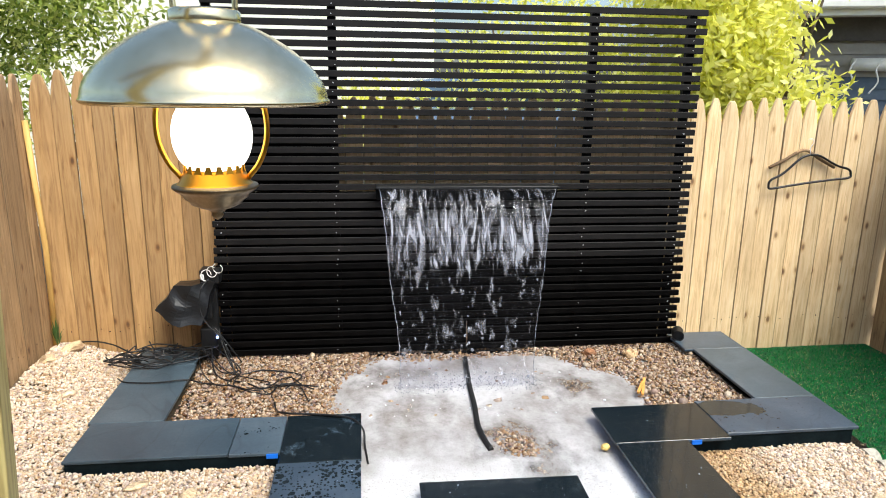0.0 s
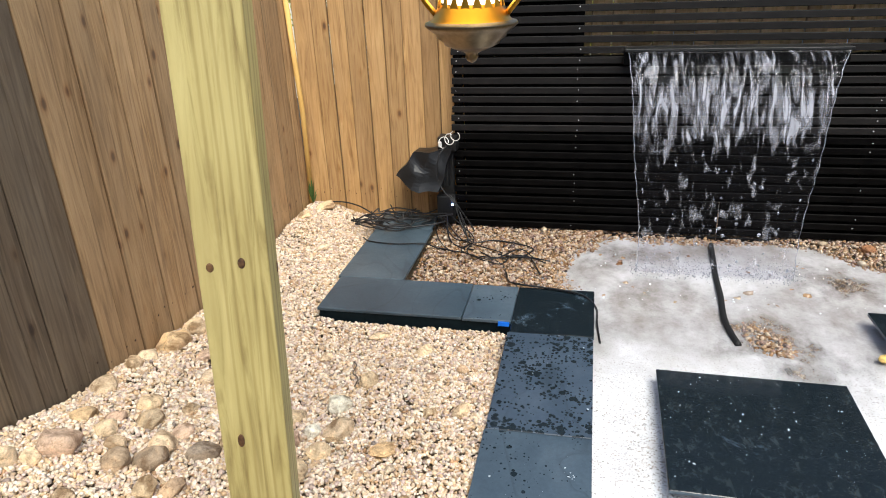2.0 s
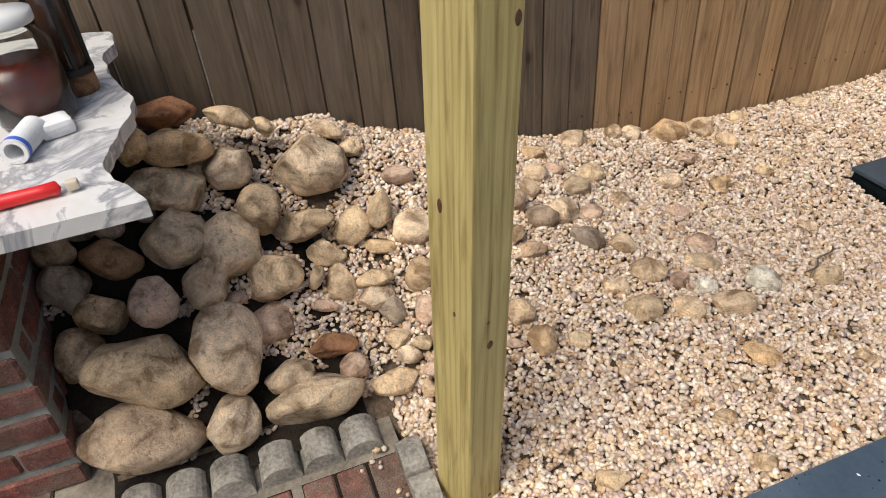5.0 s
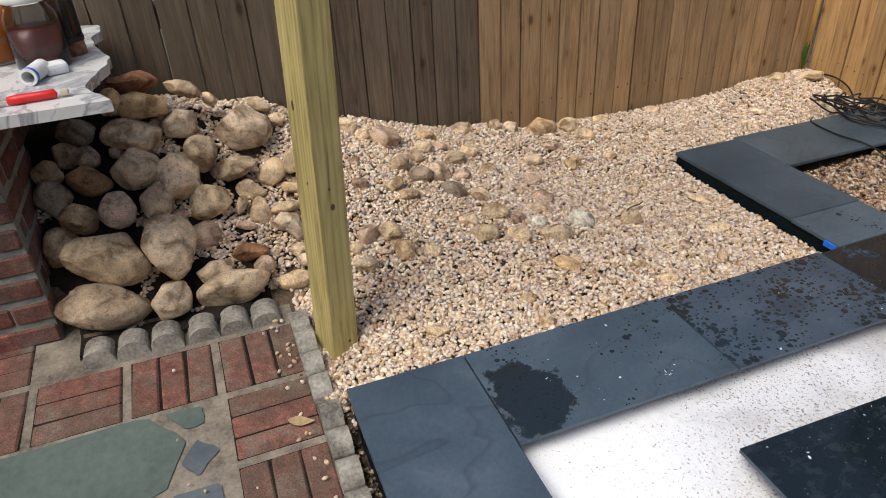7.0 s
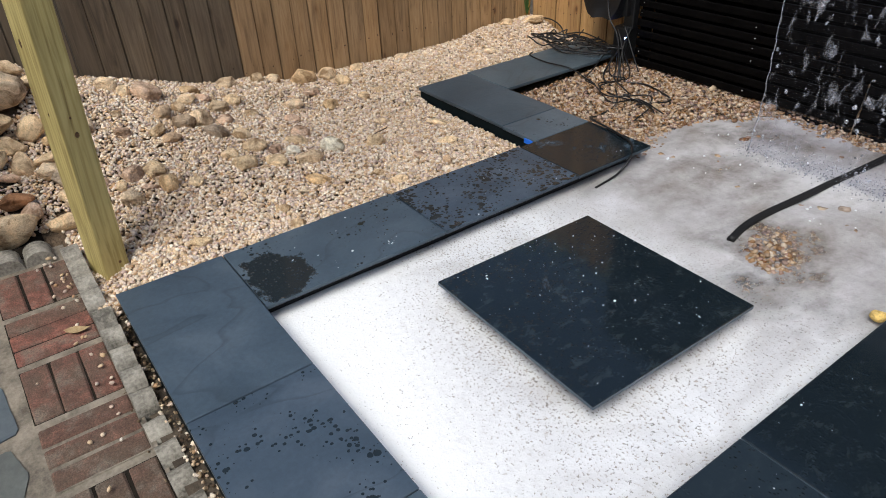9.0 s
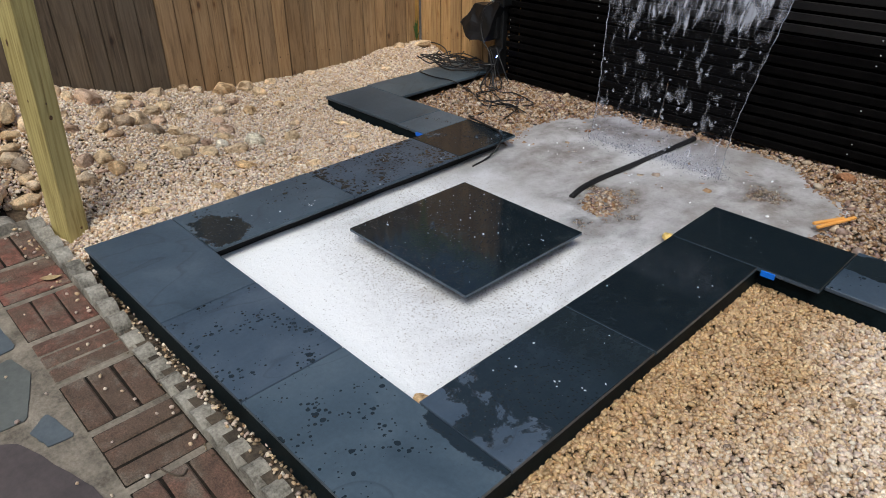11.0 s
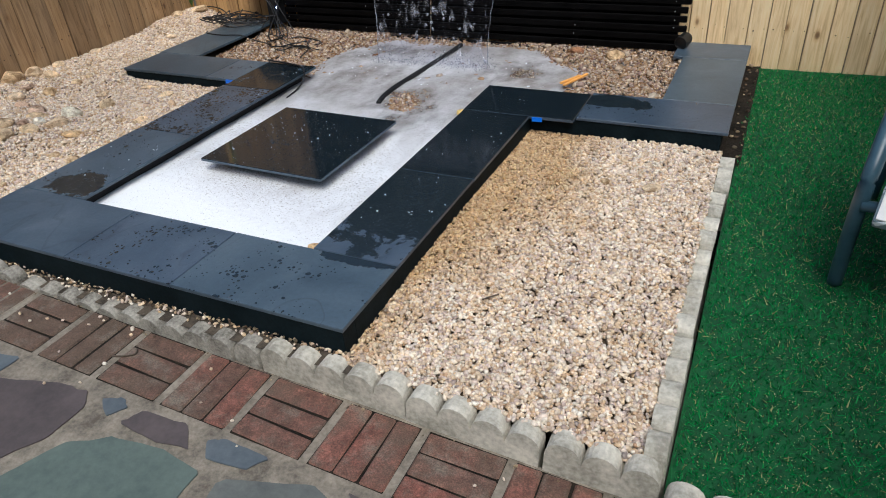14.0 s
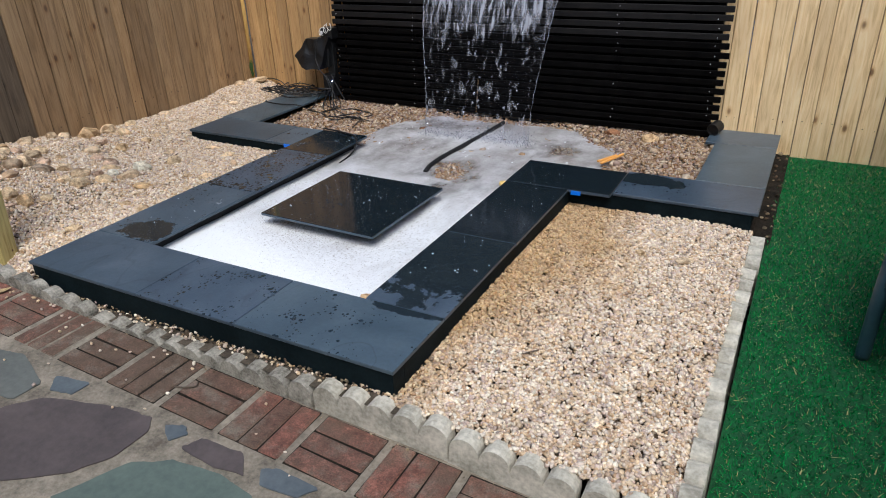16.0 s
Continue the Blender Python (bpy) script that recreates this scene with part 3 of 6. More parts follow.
def height_sheet(name, x0, x1, y0, y1, fn, step, material):
    """A sheet over a rectangle with heights from fn(x, y)."""
    nx, ny = max(2, round((x1 - x0) / step) + 1), max(2, round((y1 - y0) / step) + 1)
    gx, gy = np.meshgrid(np.linspace(x0, x1, nx), np.linspace(y0, y1, ny), indexing="ij")
    gz = np.vectorize(fn)(gx, gy)
    v = np.stack([gx, gy, gz], -1).reshape(-1, 3)
    i = np.arange(nx * ny).reshape(nx, ny)
    a, b, c, d = i[:-1, :-1].ravel(), i[1:, :-1].ravel(), i[1:, 1:].ravel(), i[:-1, 1:].ravel()
    f = np.concatenate([np.stack([a, b, c], 1), np.stack([a, c, d], 1)])
    return fast_mesh(name, v, f, material)


# ---- large structure ----
rng = np.random.default_rng(7)


def ease(t):
    t = min(max(t, 0.0), 1.0)
    return t * t * (3 - 2 * t)


def bank(x, y):
    """Height of the gravel west of the pond; it climbs to the fence as a bank."""
    base = -0.02 - 0.04 * ease((y - 0.7) / 0.5) * (1 - ease((-x - 1.0) / 0.3))
    k, s = min(max((0.75 - y) / 0.9, 0), 1), min(max((-0.6 - x) / 0.9, 0), 0.90)
    low = base + 0.33 * s * k
    side = 0.030 + 0.63 * min(max(-0.95 - x, -0.14), 0.52)
    heap = -0.025 + 0.93 * min(max(-0.88 - x, 0), 0.475)
    low += ease((-1.25 - x) / 0.3) * (0.028 * ease((y - 0.3) / 0.3) + 0.04 * math.exp(-((y - 0.68) / 0.12) ** 2) + 0.045 * ease((y - 1.8) / 0.3))
    f, g = ease((-0.14 - y) / 0.18), ease((-0.40 - y) / 0.22)
    return (low * (1 - f) + side * f) * (1 - g) + heap * g + 0.008 * math.sin(7 * x + 3 * y) * math.sin(5 * y)


TURF_Z, WATER_Z = -0.115, -0.062


def patio_z(x):
    """The patio falls gently to the east."""
    return -0.10 - 0.06 * x


def edge_z(x):
    """Crown of the scalloped edging along the patio."""
    return float(np.interp(x, (-0.735, -0.41, 0.0, 0.25, 0.90, 1.20, 1.42, 1.60, 2.15), (-0.004, -0.022, -0.074, -0.097, -0.098, -0.085, -0.079, -0.103, -0.134)))


def strip_z(x):
    """Gravel in the slit between the edging and the slate."""
    return -0.093 - 0.012 * ease((0.8 - x) / 0.6) + 0.045 * ease((-0.22 - x) / 0.11)


FENCE_Y, FENCE_X, FENCE_E = 2.43, -1.63, 3.12

ground = new("ground", height_sheet("ground", -60, 60, -60, 60, lambda x, y: -0.45, 20, m_soil))
tagged(ground, "dark bare soil under and beyond the yard", "ground", kind="structure")


def left_bed(x, y):
    return bank(x, y) - 0.014 if y > -0.375 or (x < -0.80 and (y > -0.97 or x < -0.98)) else -0.28


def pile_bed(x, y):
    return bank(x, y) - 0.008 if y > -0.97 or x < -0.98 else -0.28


bed = new("gravel_bed", height_sheet("gravel_bed", -1.62, -0.30, -1.2, 2.42, left_bed, 0.04, m_bed))
tagged(bed, "sandy bed under the pea gravel beside the fence", "ground", kind="structure")


# near-black sheet that paints the shade between the piled stones
shade_bed = new("pile_soil", height_sheet("pile_soil", -1.62, -0.80, -1.2, -0.42, pile_bed, 0.04, m_darksoil_shade))
tagged(shade_bed, "dark sheet painting the shade under the rock pile", "ground", kind="structure")


def right_height(x, y):
    front = ease((0.45 - y) / 0.80)
    return -0.084 * (1 - front) + (edge_z(x) - 0.014) * front - 0.012 * ease((x - 2.02) / 0.10) + 0.006 * math.sin(5 * x + 1) * math.sin(4 * y)


bed2 = new("gravel_bed", height_sheet("gravel_bed", 1.30, 2.142, -0.328, 1.30, lambda x, y: right_height(x, y) - 0.014, 0.05, m_bed))
tagged(bed2, "sandy bed under the square of pea gravel", "ground", kind="structure")
strip = new("gravel_bed", height_sheet("gravel_bed", -0.36, 1.40, -0.365, -0.29, lambda x, y: strip_z(x) - 0.010, 0.05, m_soil))
tagged(strip, "brown gritty strip between the edging and the slate", "ground", kind="structure")


def pond_height(x, y):
    """The gravel under the fall lies shallow; the front of the basin is deep."""
    back = ease((y - 1.15) / 0.35)
    side = ease(abs(x - 0.52) / 0.9)
    # the scoured hollow under the fall, with an uneven rim
    rim = math.hypot((x - 0.60) / 0.78, (y - 1.75) / 0.62) + 0.16 * noise.noise((x * 2.3, y * 2.3, 1.7)) + 0.05 * noise.noise((x * 8, y * 8, 0.2))
    mound = math.exp(-((x - 0.68 - 0.25 * (1.27 - y)) / 0.13) ** 2 - ((y - 1.27) / 0.20) ** 2)
    shallow = -0.084 + 0.040 * ease((rim - 0.80) / 0.35) + 0.029 * mound + 0.010 * ease((0.14 - abs(x - 0.10)) / 0.1) * ease((0.12 - abs(y - 2.1)) / 0.1)
    back = ease((y - 0.98 - 0.25 * (1 - mound)) / 0.30)
    return -0.20 + (shallow + 0.20) * back + 0.006 * math.sin(9 * x) * math.sin(8 * y)


basin = new("pond_floor", height_sheet("pond_floor", -0.86, 1.90, -0.02, 2.42, lambda x, y: pond_height(x, y) - 0.012, 0.05, m_silt))
tagged(basin, "brown silty floor of the pond basin", "pond floor", kind="structure")

def turf_z(x, y):
    return TURF_Z - 0.085 * ease((0.6 - y) / 1.0) + 0.004 * math.sin(6 * x) * math.sin(5 * y)


turf = new("turf", height_sheet("turf", 2.20, FENCE_E, -4.0, FENCE_Y, lambda x, y: turf_z(x, y), 0.08, m_turfbase))
tagged(turf, "dark green artificial turf beside the gravel", "turf", kind="structure")
soil_gap = new("soil_strip", height_sheet("soil_strip", 2.10, 2.215, 1.2, 2.42, lambda x, y: -0.105 + 0.008 * math.sin(31 * x) * math.sin(27 * y), 0.03, m_darksoil_shade))
tagged(soil_gap, "dark soil strip with dead leaves beside the slate", "ground", kind="structure")

patio = new("patio", finish(box_bm(-1.9, 2.5, -4.0, -0.375, -0.30, -0.0058), "patio", m_mortar))
patio.matrix_world = pose(0, 0, -0.10, 0, math.degrees(math.atan(0.06)), 0)
tagged(patio, "mortar bed of the brick and flagstone patio", "patio", kind="structure")

# A plain wall closes the yard to the south.
house_wall = new("wall_south", finish(box_bm(-6, 8, -4.4, -4.0, -0.45, 2.6), "wall_south", rough_stuff("grey_render", (0.30, 0.30, 0.29), (0.40, 0.39, 0.37), 3.0, 0.85, 0.2)))
tagged(house_wall, "plain grey house wall behind the patio", "wall", kind="structure")


# ---- pond coping ----
SLAB_T = 0.014


def slab(x0, x1, y0, y1, material, label, z=0.0):
    g = 0.0018
    bm = box_bm(-(x1 - x0) / 2 + g, (x1 - x0) / 2 - g, -(y1 - y0) / 2 + g, (y1 - y0) / 2 - g, -SLAB_T, 0)
    return solo("coping_slab", bm, material, label, "slab", "slate slabs round the pond", bevel=0.0018, m=pose((x0 + x1) / 2, (y0 + y1) / 2, z))


DRY = "dark blue-grey slate coping slab, dry, on the pond wall"
DAMP = "dark slate coping slab with water drops and damp patches"
WET = "black wet slate coping slab, shiny from splashes"
for x0, x1, y0, y1, mt, lb in [
    (-0.325, 0.285, -0.315, 0.0, m_slate, DRY), (0.285, 0.740, -0.315, 0.0, m_slate_spotted, DAMP), (0.740, 1.350, -0.315, 0.0, m_slate_spotted, DAMP),
    (-0.325, 0.004, 0.0, 0.605, m_slate_damp, DAMP), (-0.322, 0.004, 0.605, 1.19, m_slate_drops, WET), (-0.315, 0.006, 1.19, 1.575, m_slate_soaked, WET),
    (-0.515, -0.315, 1.27, 1.575, m_slate_damp, DAMP), (-1.135, -0.515, 1.275, 1.58, m_slate, DRY),
    (-1.150, -0.835, 1.58, 2.19, m_slate, DRY), (-1.165, -0.845, 2.19, 2.40, m_slate, DRY),
    (1.043, 1.350, 0.0, 0.59, m_slate_glint, WET), (1.043, 1.352, 0.59, 1.21, m_slate_soaked, WET), (1.040, 1.545, 1.21, 1.530, m_slate_soaked, WET),
    (1.545, 2.155, 1.245, 1.550, m_slate_damp, DAMP), (1.850, 2.155, 1.550, 2.160, m_slate, DRY), (1.800, 2.155, 2.160, 2.42, m_slate, DRY),
]:
    slab(x0, x1, y0, y1, mt, lb)


def wall_box(x0, x1, y0, y1, top=-SLAB_T, low=-0.30):
    return box_bm(x0, x1, y0, y1, low, top)


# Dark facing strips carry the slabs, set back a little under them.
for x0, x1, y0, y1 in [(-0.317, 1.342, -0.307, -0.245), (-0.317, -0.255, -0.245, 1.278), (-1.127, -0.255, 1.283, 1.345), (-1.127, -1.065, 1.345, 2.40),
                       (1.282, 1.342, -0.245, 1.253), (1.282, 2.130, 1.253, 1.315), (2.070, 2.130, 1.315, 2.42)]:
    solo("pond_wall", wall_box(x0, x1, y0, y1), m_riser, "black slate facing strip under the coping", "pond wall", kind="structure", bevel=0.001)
for x0, x1, y0, y1 in [(-0.255, 1.282, -0.10, -0.045), (-0.10, -0.045, -0.045, 1.50), (-0.90, -0.10, 1.48, 1.535), (1.085, 1.14, -0.045, 1.49), (1.14, 1.95, 1.435, 1.49)]:
    solo("pond_wall", wall_box(x0, x1, y0, y1), m_liner, "black liner wall inside the pond", "pond wall", kind="structure")

# the floating slab in the middle of the pond
bm = box_bm(-0.298, 0.298, -0.292, 0.292, -0.013, 0)
island = solo("stepping_slab", bm, m_slate_splashed, "square black wet slate slab standing in the pond", "slab", bevel=0.0018, m=pose(0.507, 0.714, 0, 0, 0, -1.0))
solo("slab_pier", box_bm(-0.13, 0.13, -0.13, 0.13, -0.21, -0.0135), m_liner, "dark block under the square slab in the water", "block", m=pose(0.507, 0.714, 0))
for x, y, rz in ((-0.345, 1.264, 0), (1.388, 1.2045, 2)):
    solo("tape_strip", box_bm(-0.022, 0.022, -0.003, 0.003, -0.008, 0.010), m_blue_tape, "scrap of bright blue tape at the slab joint", "tape", "blue tape scraps", m=pose(x, y, -0.012, 0, 0, rz))


# ---- water ----
def water_mat():
    m, tree, p = nodes_of("foamy_water")
    v = place_node(tree)
    p.inputs["Roughness"].default_value = 0.35
    p.inputs["IOR"].default_value = 1.33
    sep = tree.nodes.new("ShaderNodeSeparateXYZ")
    tree.links.new(v, sep.inputs[0])
    x, y = sep.outputs[0], sep.outputs[1]
    speck = noise_tex(tree, v, 150.0, 3.0, 0.6)
    crumb = noise_tex(tree, v, 48.0, 4.0, 0.65)
    swirl = noise_tex(tree, place_node(tree, (1.0, 0.6, 1.0)), 4.5, 6.0, 0.6, 1.0)
    wisp = noise_tex(tree, place_node(tree, (1.3, 0.9, 1.0)), 5.0, 7.0, 0.62, 0.15)
    far = math_node(tree, "MULTIPLY", math_node(tree, "SUBTRACT", y, 0.95), 2.2, True)
    # milk: how much of the water is foam; it thins out over the shallow gravel
    milk = math_node(tree, "SUBTRACT", 1.0, math_node(tree, "MULTIPLY", far, 0.28))
    milk = math_node(tree, "ADD", milk, math_node(tree, "MULTIPLY", math_node(tree, "MULTIPLY", math_node(tree, "SUBTRACT", wisp, 0.5), far), 1.0), True)
    milk = math_node(tree, "SUBTRACT", milk, math_node(tree, "MULTIPLY", math_node(tree, "MULTIPLY", ramp(tree, crumb, [(0.50, (0, 0, 0)), (0.70, (1, 1, 1))]), far), 0.12), True)
    # gravel shoals show through where the water runs thin
    for cx, cy, reach, much in ((0.64, 1.36, 0.20, 0.45), (0.78, 1.13, 0.26, 0.50), (0.12, 2.08, 0.20, 0.45), (1.02, 1.90, 0.20, 0.45), (0.25, 1.75, 0.22, 0.30)):
        shoal = tree.nodes.new("ShaderNodeVectorMath")
        shoal.operation = "DISTANCE"
        tree.links.new(place_node(tree, (1.0, 1.0, 0.0)), shoal.inputs[0])
        shoal.inputs[1].default_value = (cx, cy, 0.0)
        away = math_node(tree, "ADD", shoal.outputs["Value"], math_node(tree, "MULTIPLY", math_node(tree, "SUBTRACT", wisp, 0.5), 0.5))
        milk = math_node(tree, "SUBTRACT", milk, math_node(tree, "MULTIPLY", math_node(tree, "SUBTRACT", 1.0, math_node(tree, "MULTIPLY", away, 1 / reach), True), much), True)
    # bright churn where the fall lands
    d = tree.nodes.new("ShaderNodeVectorMath")
    d.operation = "DISTANCE"
    tree.links.new(place_node(tree, (0.42, 1.0, 0.0)), d.inputs[0])
    d.inputs[1].default_value = (0.225, 1.93, 0.0)
    churn = math_node(tree, "SUBTRACT", 1.0, math_node(tree, "MULTIPLY", d.outputs["Value"], 4.2), True)
    milk = math_node(tree, "ADD", milk, math_node(tree, "MULTIPLY", churn, 0.45), True)
    # the foam is whiter against the near coping, with an edge of its own
    edge = math_node(tree, "ADD", math_node(tree, "ADD", y, math_node(tree, "MULTIPLY", x, 0.30)), math_node(tree, "MULTIPLY", math_node(tree, "SUBTRACT", swirl, 0.5), 0.12))
    near_white = ramp(tree, math_node(tree, "ADD", edge, math_node(tree, "MULTIPLY", math_node(tree, "SUBTRACT", crumb, 0.5), 0.30)), [(0.30, (1, 1, 1)), (0.56, (0, 0, 0))])
    # dark and tan crumbs drift in the foam, thicker away from the white part and round the square slab
    slab_far = tree.nodes.new("ShaderNodeVectorMath")
    slab_far.operation = "DISTANCE"
    tree.links.new(place_node(tree, (1.0, 1.0, 0.0)), slab_far.inputs[0])
    slab_far.inputs[1].default_value = (0.40, 0.62, 0.0)
    around = math_node(tree, "SUBTRACT", 1.0, math_node(tree, "MULTIPLY", slab_far.outputs["Value"], 1.7), True)
    many = math_node(tree, "ADD", math_node(tree, "MULTIPLY", math_node(tree, "SUBTRACT", 1.0, near_white), 0.075), math_node(tree, "MULTIPLY", around, 0.075))
    dots = math_node(tree, "MULTIPLY", math_node(tree, "SUBTRACT", speck, math_node(tree, "SUBTRACT", 0.645, many)), 10.0, True)
    calm = math_node(tree, "SUBTRACT", 1.0, math_node(tree, "MULTIPLY", far, 0.85))
    base = mix_col(tree, near_white, ramp(tree, swirl, [(0.38, (0.58, 0.575, 0.59)), (0.62, (0.74, 0.745, 0.77))]), (0.84, 0.845, 0.86))
    tan = mix_col(tree, far, base, ramp(tree, wisp, [(0.34, (0.41, 0.385, 0.365)), (0.50, (0.47, 0.455, 0.46)), (0.66, (0.54, 0.53, 0.555))]))
    col = mix_col(tree, math_node(tree, "MULTIPLY", math_node(tree, "MULTIPLY", dots, calm), 0.85), tan, ramp(tree, crumb, [(0.42, (0.10, 0.085, 0.07)), (0.58, (0.34, 0.29, 0.24))]))
    col = mix_col(tree, math_node(tree, "MULTIPLY", churn, 0.7, True), col, (0.50, 0.50, 0.53))
    dirt = ramp(tree, crumb, [(0.24, (0.50, 0.45, 0.40)), (0.29, (1, 1, 1))])
    tree.links.new(mix_col(tree, 1.0, col, dirt, "MULTIPLY"), p.inputs["Base Color"])
    clear = tree.nodes.new("ShaderNodeBsdfTransparent")
    clear.inputs[0].default_value = (0.90, 0.88, 0.84, 1)
    gloss = tree.nodes.new("ShaderNodeBsdfGlossy")
    gloss.inputs["Roughness"].default_value = 0.06
    fres = tree.nodes.new("ShaderNodeFresnel")
    fres.inputs[0].default_value = 1.33
    wet = tree.nodes.new("ShaderNodeMixShader")
    tree.links.new(fres.outputs[0], wet.inputs[0])
    tree.links.new(clear.outputs[0], wet.inputs[1])
    tree.links.new(gloss.outputs[0], wet.inputs[2])
    mx = tree.nodes.new("ShaderNodeMixShader")
    tree.links.new(milk, mx.inputs[0])
    tree.links.new(wet.outputs[0], mx.inputs[1])
    tree.links.new(p.outputs[0], mx.inputs[2])
    tree.links.new(mx.outputs[0], tree.nodes["Material Output"].inputs[0])
    bump(tree, p, math_node(tree, "ADD", math_node(tree, "ADD", speck, crumb), math_node(tree, "MULTIPLY", swirl, 2.0)), 0.45, 0.004)
    return m


def ripple(x, y):
    d = math.hypot(x - 0.54, y - 1.92)
    return WATER_Z + 0.0035 * math.sin(26 * d) * math.exp(-1.3 * d) + 0.0015 * math.sin(19 * x + 11 * y)


m_water = water_mat()
water = new("pond_water", height_sheet("pond_water", -0.045, 1.085, -0.045, 1.47, ripple, 0.03, m_water))
tagged(water, "milky white foaming water in the deep end of the pond", "water", kind="structure")
water = new("pond_water", height_sheet("pond_water", -0.84, 1.90, 1.47, 2.36, ripple, 0.03, m_water))
tagged(water, "milky white foaming water in the pond", "water", kind="structure")


def fall_mat():
    m, tree, p = nodes_of("falling_water")
    geo = place_node(tree, (30.0, 2.0, 5.0))
    blob = noise_tex(tree, place_node(tree, (17.0, 2.0, 11.0)), 1.0, 3.0, 0.55, 0.6)
    streak = noise_tex(tree, geo, 1.0, 4.0, 0.60, 1.1)
    drip = noise_tex(tree, place_node(tree, (25.0, 4.0, 11.0)), 1.0, 4.0, 0.6, 0.5)
    z = tree.nodes.new("ShaderNodeSeparateXYZ")
    tree.links.new(place_node(tree), z.inputs[0])
    # a clear skin at the lip, white streaks under it, then torn dark gaps with loose blobs
    level = math_node(tree, "ADD", z.outputs[2], math_node(tree, "MULTIPLY", math_node(tree, "SUBTRACT", blob, 0.5), 0.35))
    need = ramp(tree, level, [(0.0, (0.60, 0.60, 0.60)), (0.10, (0.72, 0.72, 0.72)), (0.42, (0.70, 0.70, 0.70)), (0.56, (0.44, 0.44, 0.44)), (0.70, (0.34, 0.34, 0.34)), (0.82, (0.42, 0.42, 0.42)), (0.90, (0.50, 0.50, 0.50))])
    dense = math_node(tree, "MULTIPLY", math_node(tree, "SUBTRACT", streak, math_node(tree, "ADD", need, 0.05)), 4.2, True)
    loose = math_node(tree, "MULTIPLY", math_node(tree, "SUBTRACT", drip, 0.56), 6.0, True)
    f = math_node(tree, "ADD", math_node(tree, "MULTIPLY", math_node(tree, "MAXIMUM", dense, loose), 0.44), 0.004)
    p.inputs["Base Color"].default_value = (0.66, 0.67, 0.76, 1)
    p.inputs["Roughness"].default_value = 0.15
    clear = tree.nodes.new("ShaderNodeBsdfTransparent")
    clear.inputs[0].default_value = (0.92, 0.92, 0.95, 1)
    gloss = tree.nodes.new("ShaderNodeBsdfGlossy")
    gloss.inputs["Roughness"].default_value = 0.05
    fres = tree.nodes.new("ShaderNodeFresnel")
    fres.inputs[0].default_value = 1.08
    b = tree.nodes.new("ShaderNodeBump")
    b.inputs["Strength"].default_value, b.inputs["Distance"].default_value = 0.4, 0.008
    tree.links.new(math_node(tree, "ADD", streak, blob), b.inputs["Height"])
    for q in (gloss, fres, p):
        tree.links.new(b.outputs[0], q.inputs["Normal"])
    wet = tree.nodes.new("ShaderNodeMixShader")
    tree.links.new(fres.outputs[0], wet.inputs[0])
    tree.links.new(clear.outputs[0], wet.inputs[1])
    tree.links.new(gloss.outputs[0], wet.inputs[2])
    mx = tree.nodes.new("ShaderNodeMixShader")
    tree.links.new(f, mx.inputs[0])
    tree.links.new(wet.outputs[0], mx.inputs[1])
    tree.links.new(p.outputs[0], mx.inputs[2])
    tree.links.new(mx.outputs[0], tree.nodes["Material Output"].inputs[0])
    return m


LIP_Y, LIP_Z, FOOT_Y = 2.27, 0.893, 1.92


def fall_point(u, s):
    """u across (0 to 1), s down the fall (0 at the lip, 1 at the pond)."""
    z = LIP_Z + (WATER_Z - LIP_Z) * s
    t = s ** 0.40
    y = LIP_Y + (FOOT_Y - LIP_Y) * t
    x0, x1 = 0.110 + 0.095 * s ** 0.8, 1.045 - 0.177 * s ** 0.45
    ripple_x = 0.010 * s * math.sin(9 * s + 1.3) * (1 if u < 0.5 else -1)
    w = 0.010 * noise.noise((u * 14, s * 3.0, 0.3)) + 0.006 * noise.noise((u * 40, s * 6, 4.0))
    return Vector((x0 + (x1 - x0) * u + ripple_x, y + w * (0.3 + s), z))


m_fall = fall_mat()
fall = thing("waterfall", "sheet of falling water, streaked white, breaking into drops", "waterfall")
bm = bmesh.new()
NU, NS = 90, 60
grid = [[bm.verts.new(fall_point(i / NU, j / NS)) for j in range(NS + 1)] for i in range(NU + 1)]
for i in range(NU):
    for j in range(NS):
        bm.faces.new((grid[i][j], grid[i + 1][j], grid[i + 1][j + 1], grid[i][j + 1]))
part("sheet", bm, m_fall, fall, smooth=True)
m_drop = plain("water_drop", (0.62, 0.65, 0.72), 0.10, transmission=0.75, ior=1.33)
for u in (0.0, 1.0):
    pts = [fall_point(u, k / 40) + Vector((0.002 * math.sin(k * 1.7 + u), 0.002 * math.cos(k * 2.1), 0)) for k in range(41)]
    part("edge_strand", tube(pts, 0.0022), m_drop, fall, "bright rope of water at the edge", smooth=True)
n = 60
u, s = rng.uniform(0.03, 0.97, n), rng.uniform(0.35, 1.0, n)
xyz = np.array([fall_point(a, b) + Vector((0, rng.normal(0, 0.012), 0)) for a, b in zip(u, s)])
ob = new("spray", pebble_mesh("spray", xyz, rng.uniform(0.002, 0.0085, n), m_drop, rng, 1.3))
ob.parent = fall
tagged(ob, "scattered white water drops", kind="stuff")
n = 1500
u = rng.uniform(0.0, 1.0, n)
xyz = np.stack([0.16 + 0.76 * u, FOOT_Y - 0.01 + rng.normal(0, 0.035, n), WATER_Z + 0.004 + 0.085 * rng.uniform(0, 1, n) ** 2.2], 1)
ob = new("splash", pebble_mesh("splash", xyz, 0.0008 + 0.0026 * rng.uniform(0, 1, n) ** 2, m_drop, rng, 1.0))
ob.parent = fall
tagged(ob, "fine white spray where the fall lands", kind="stuff")
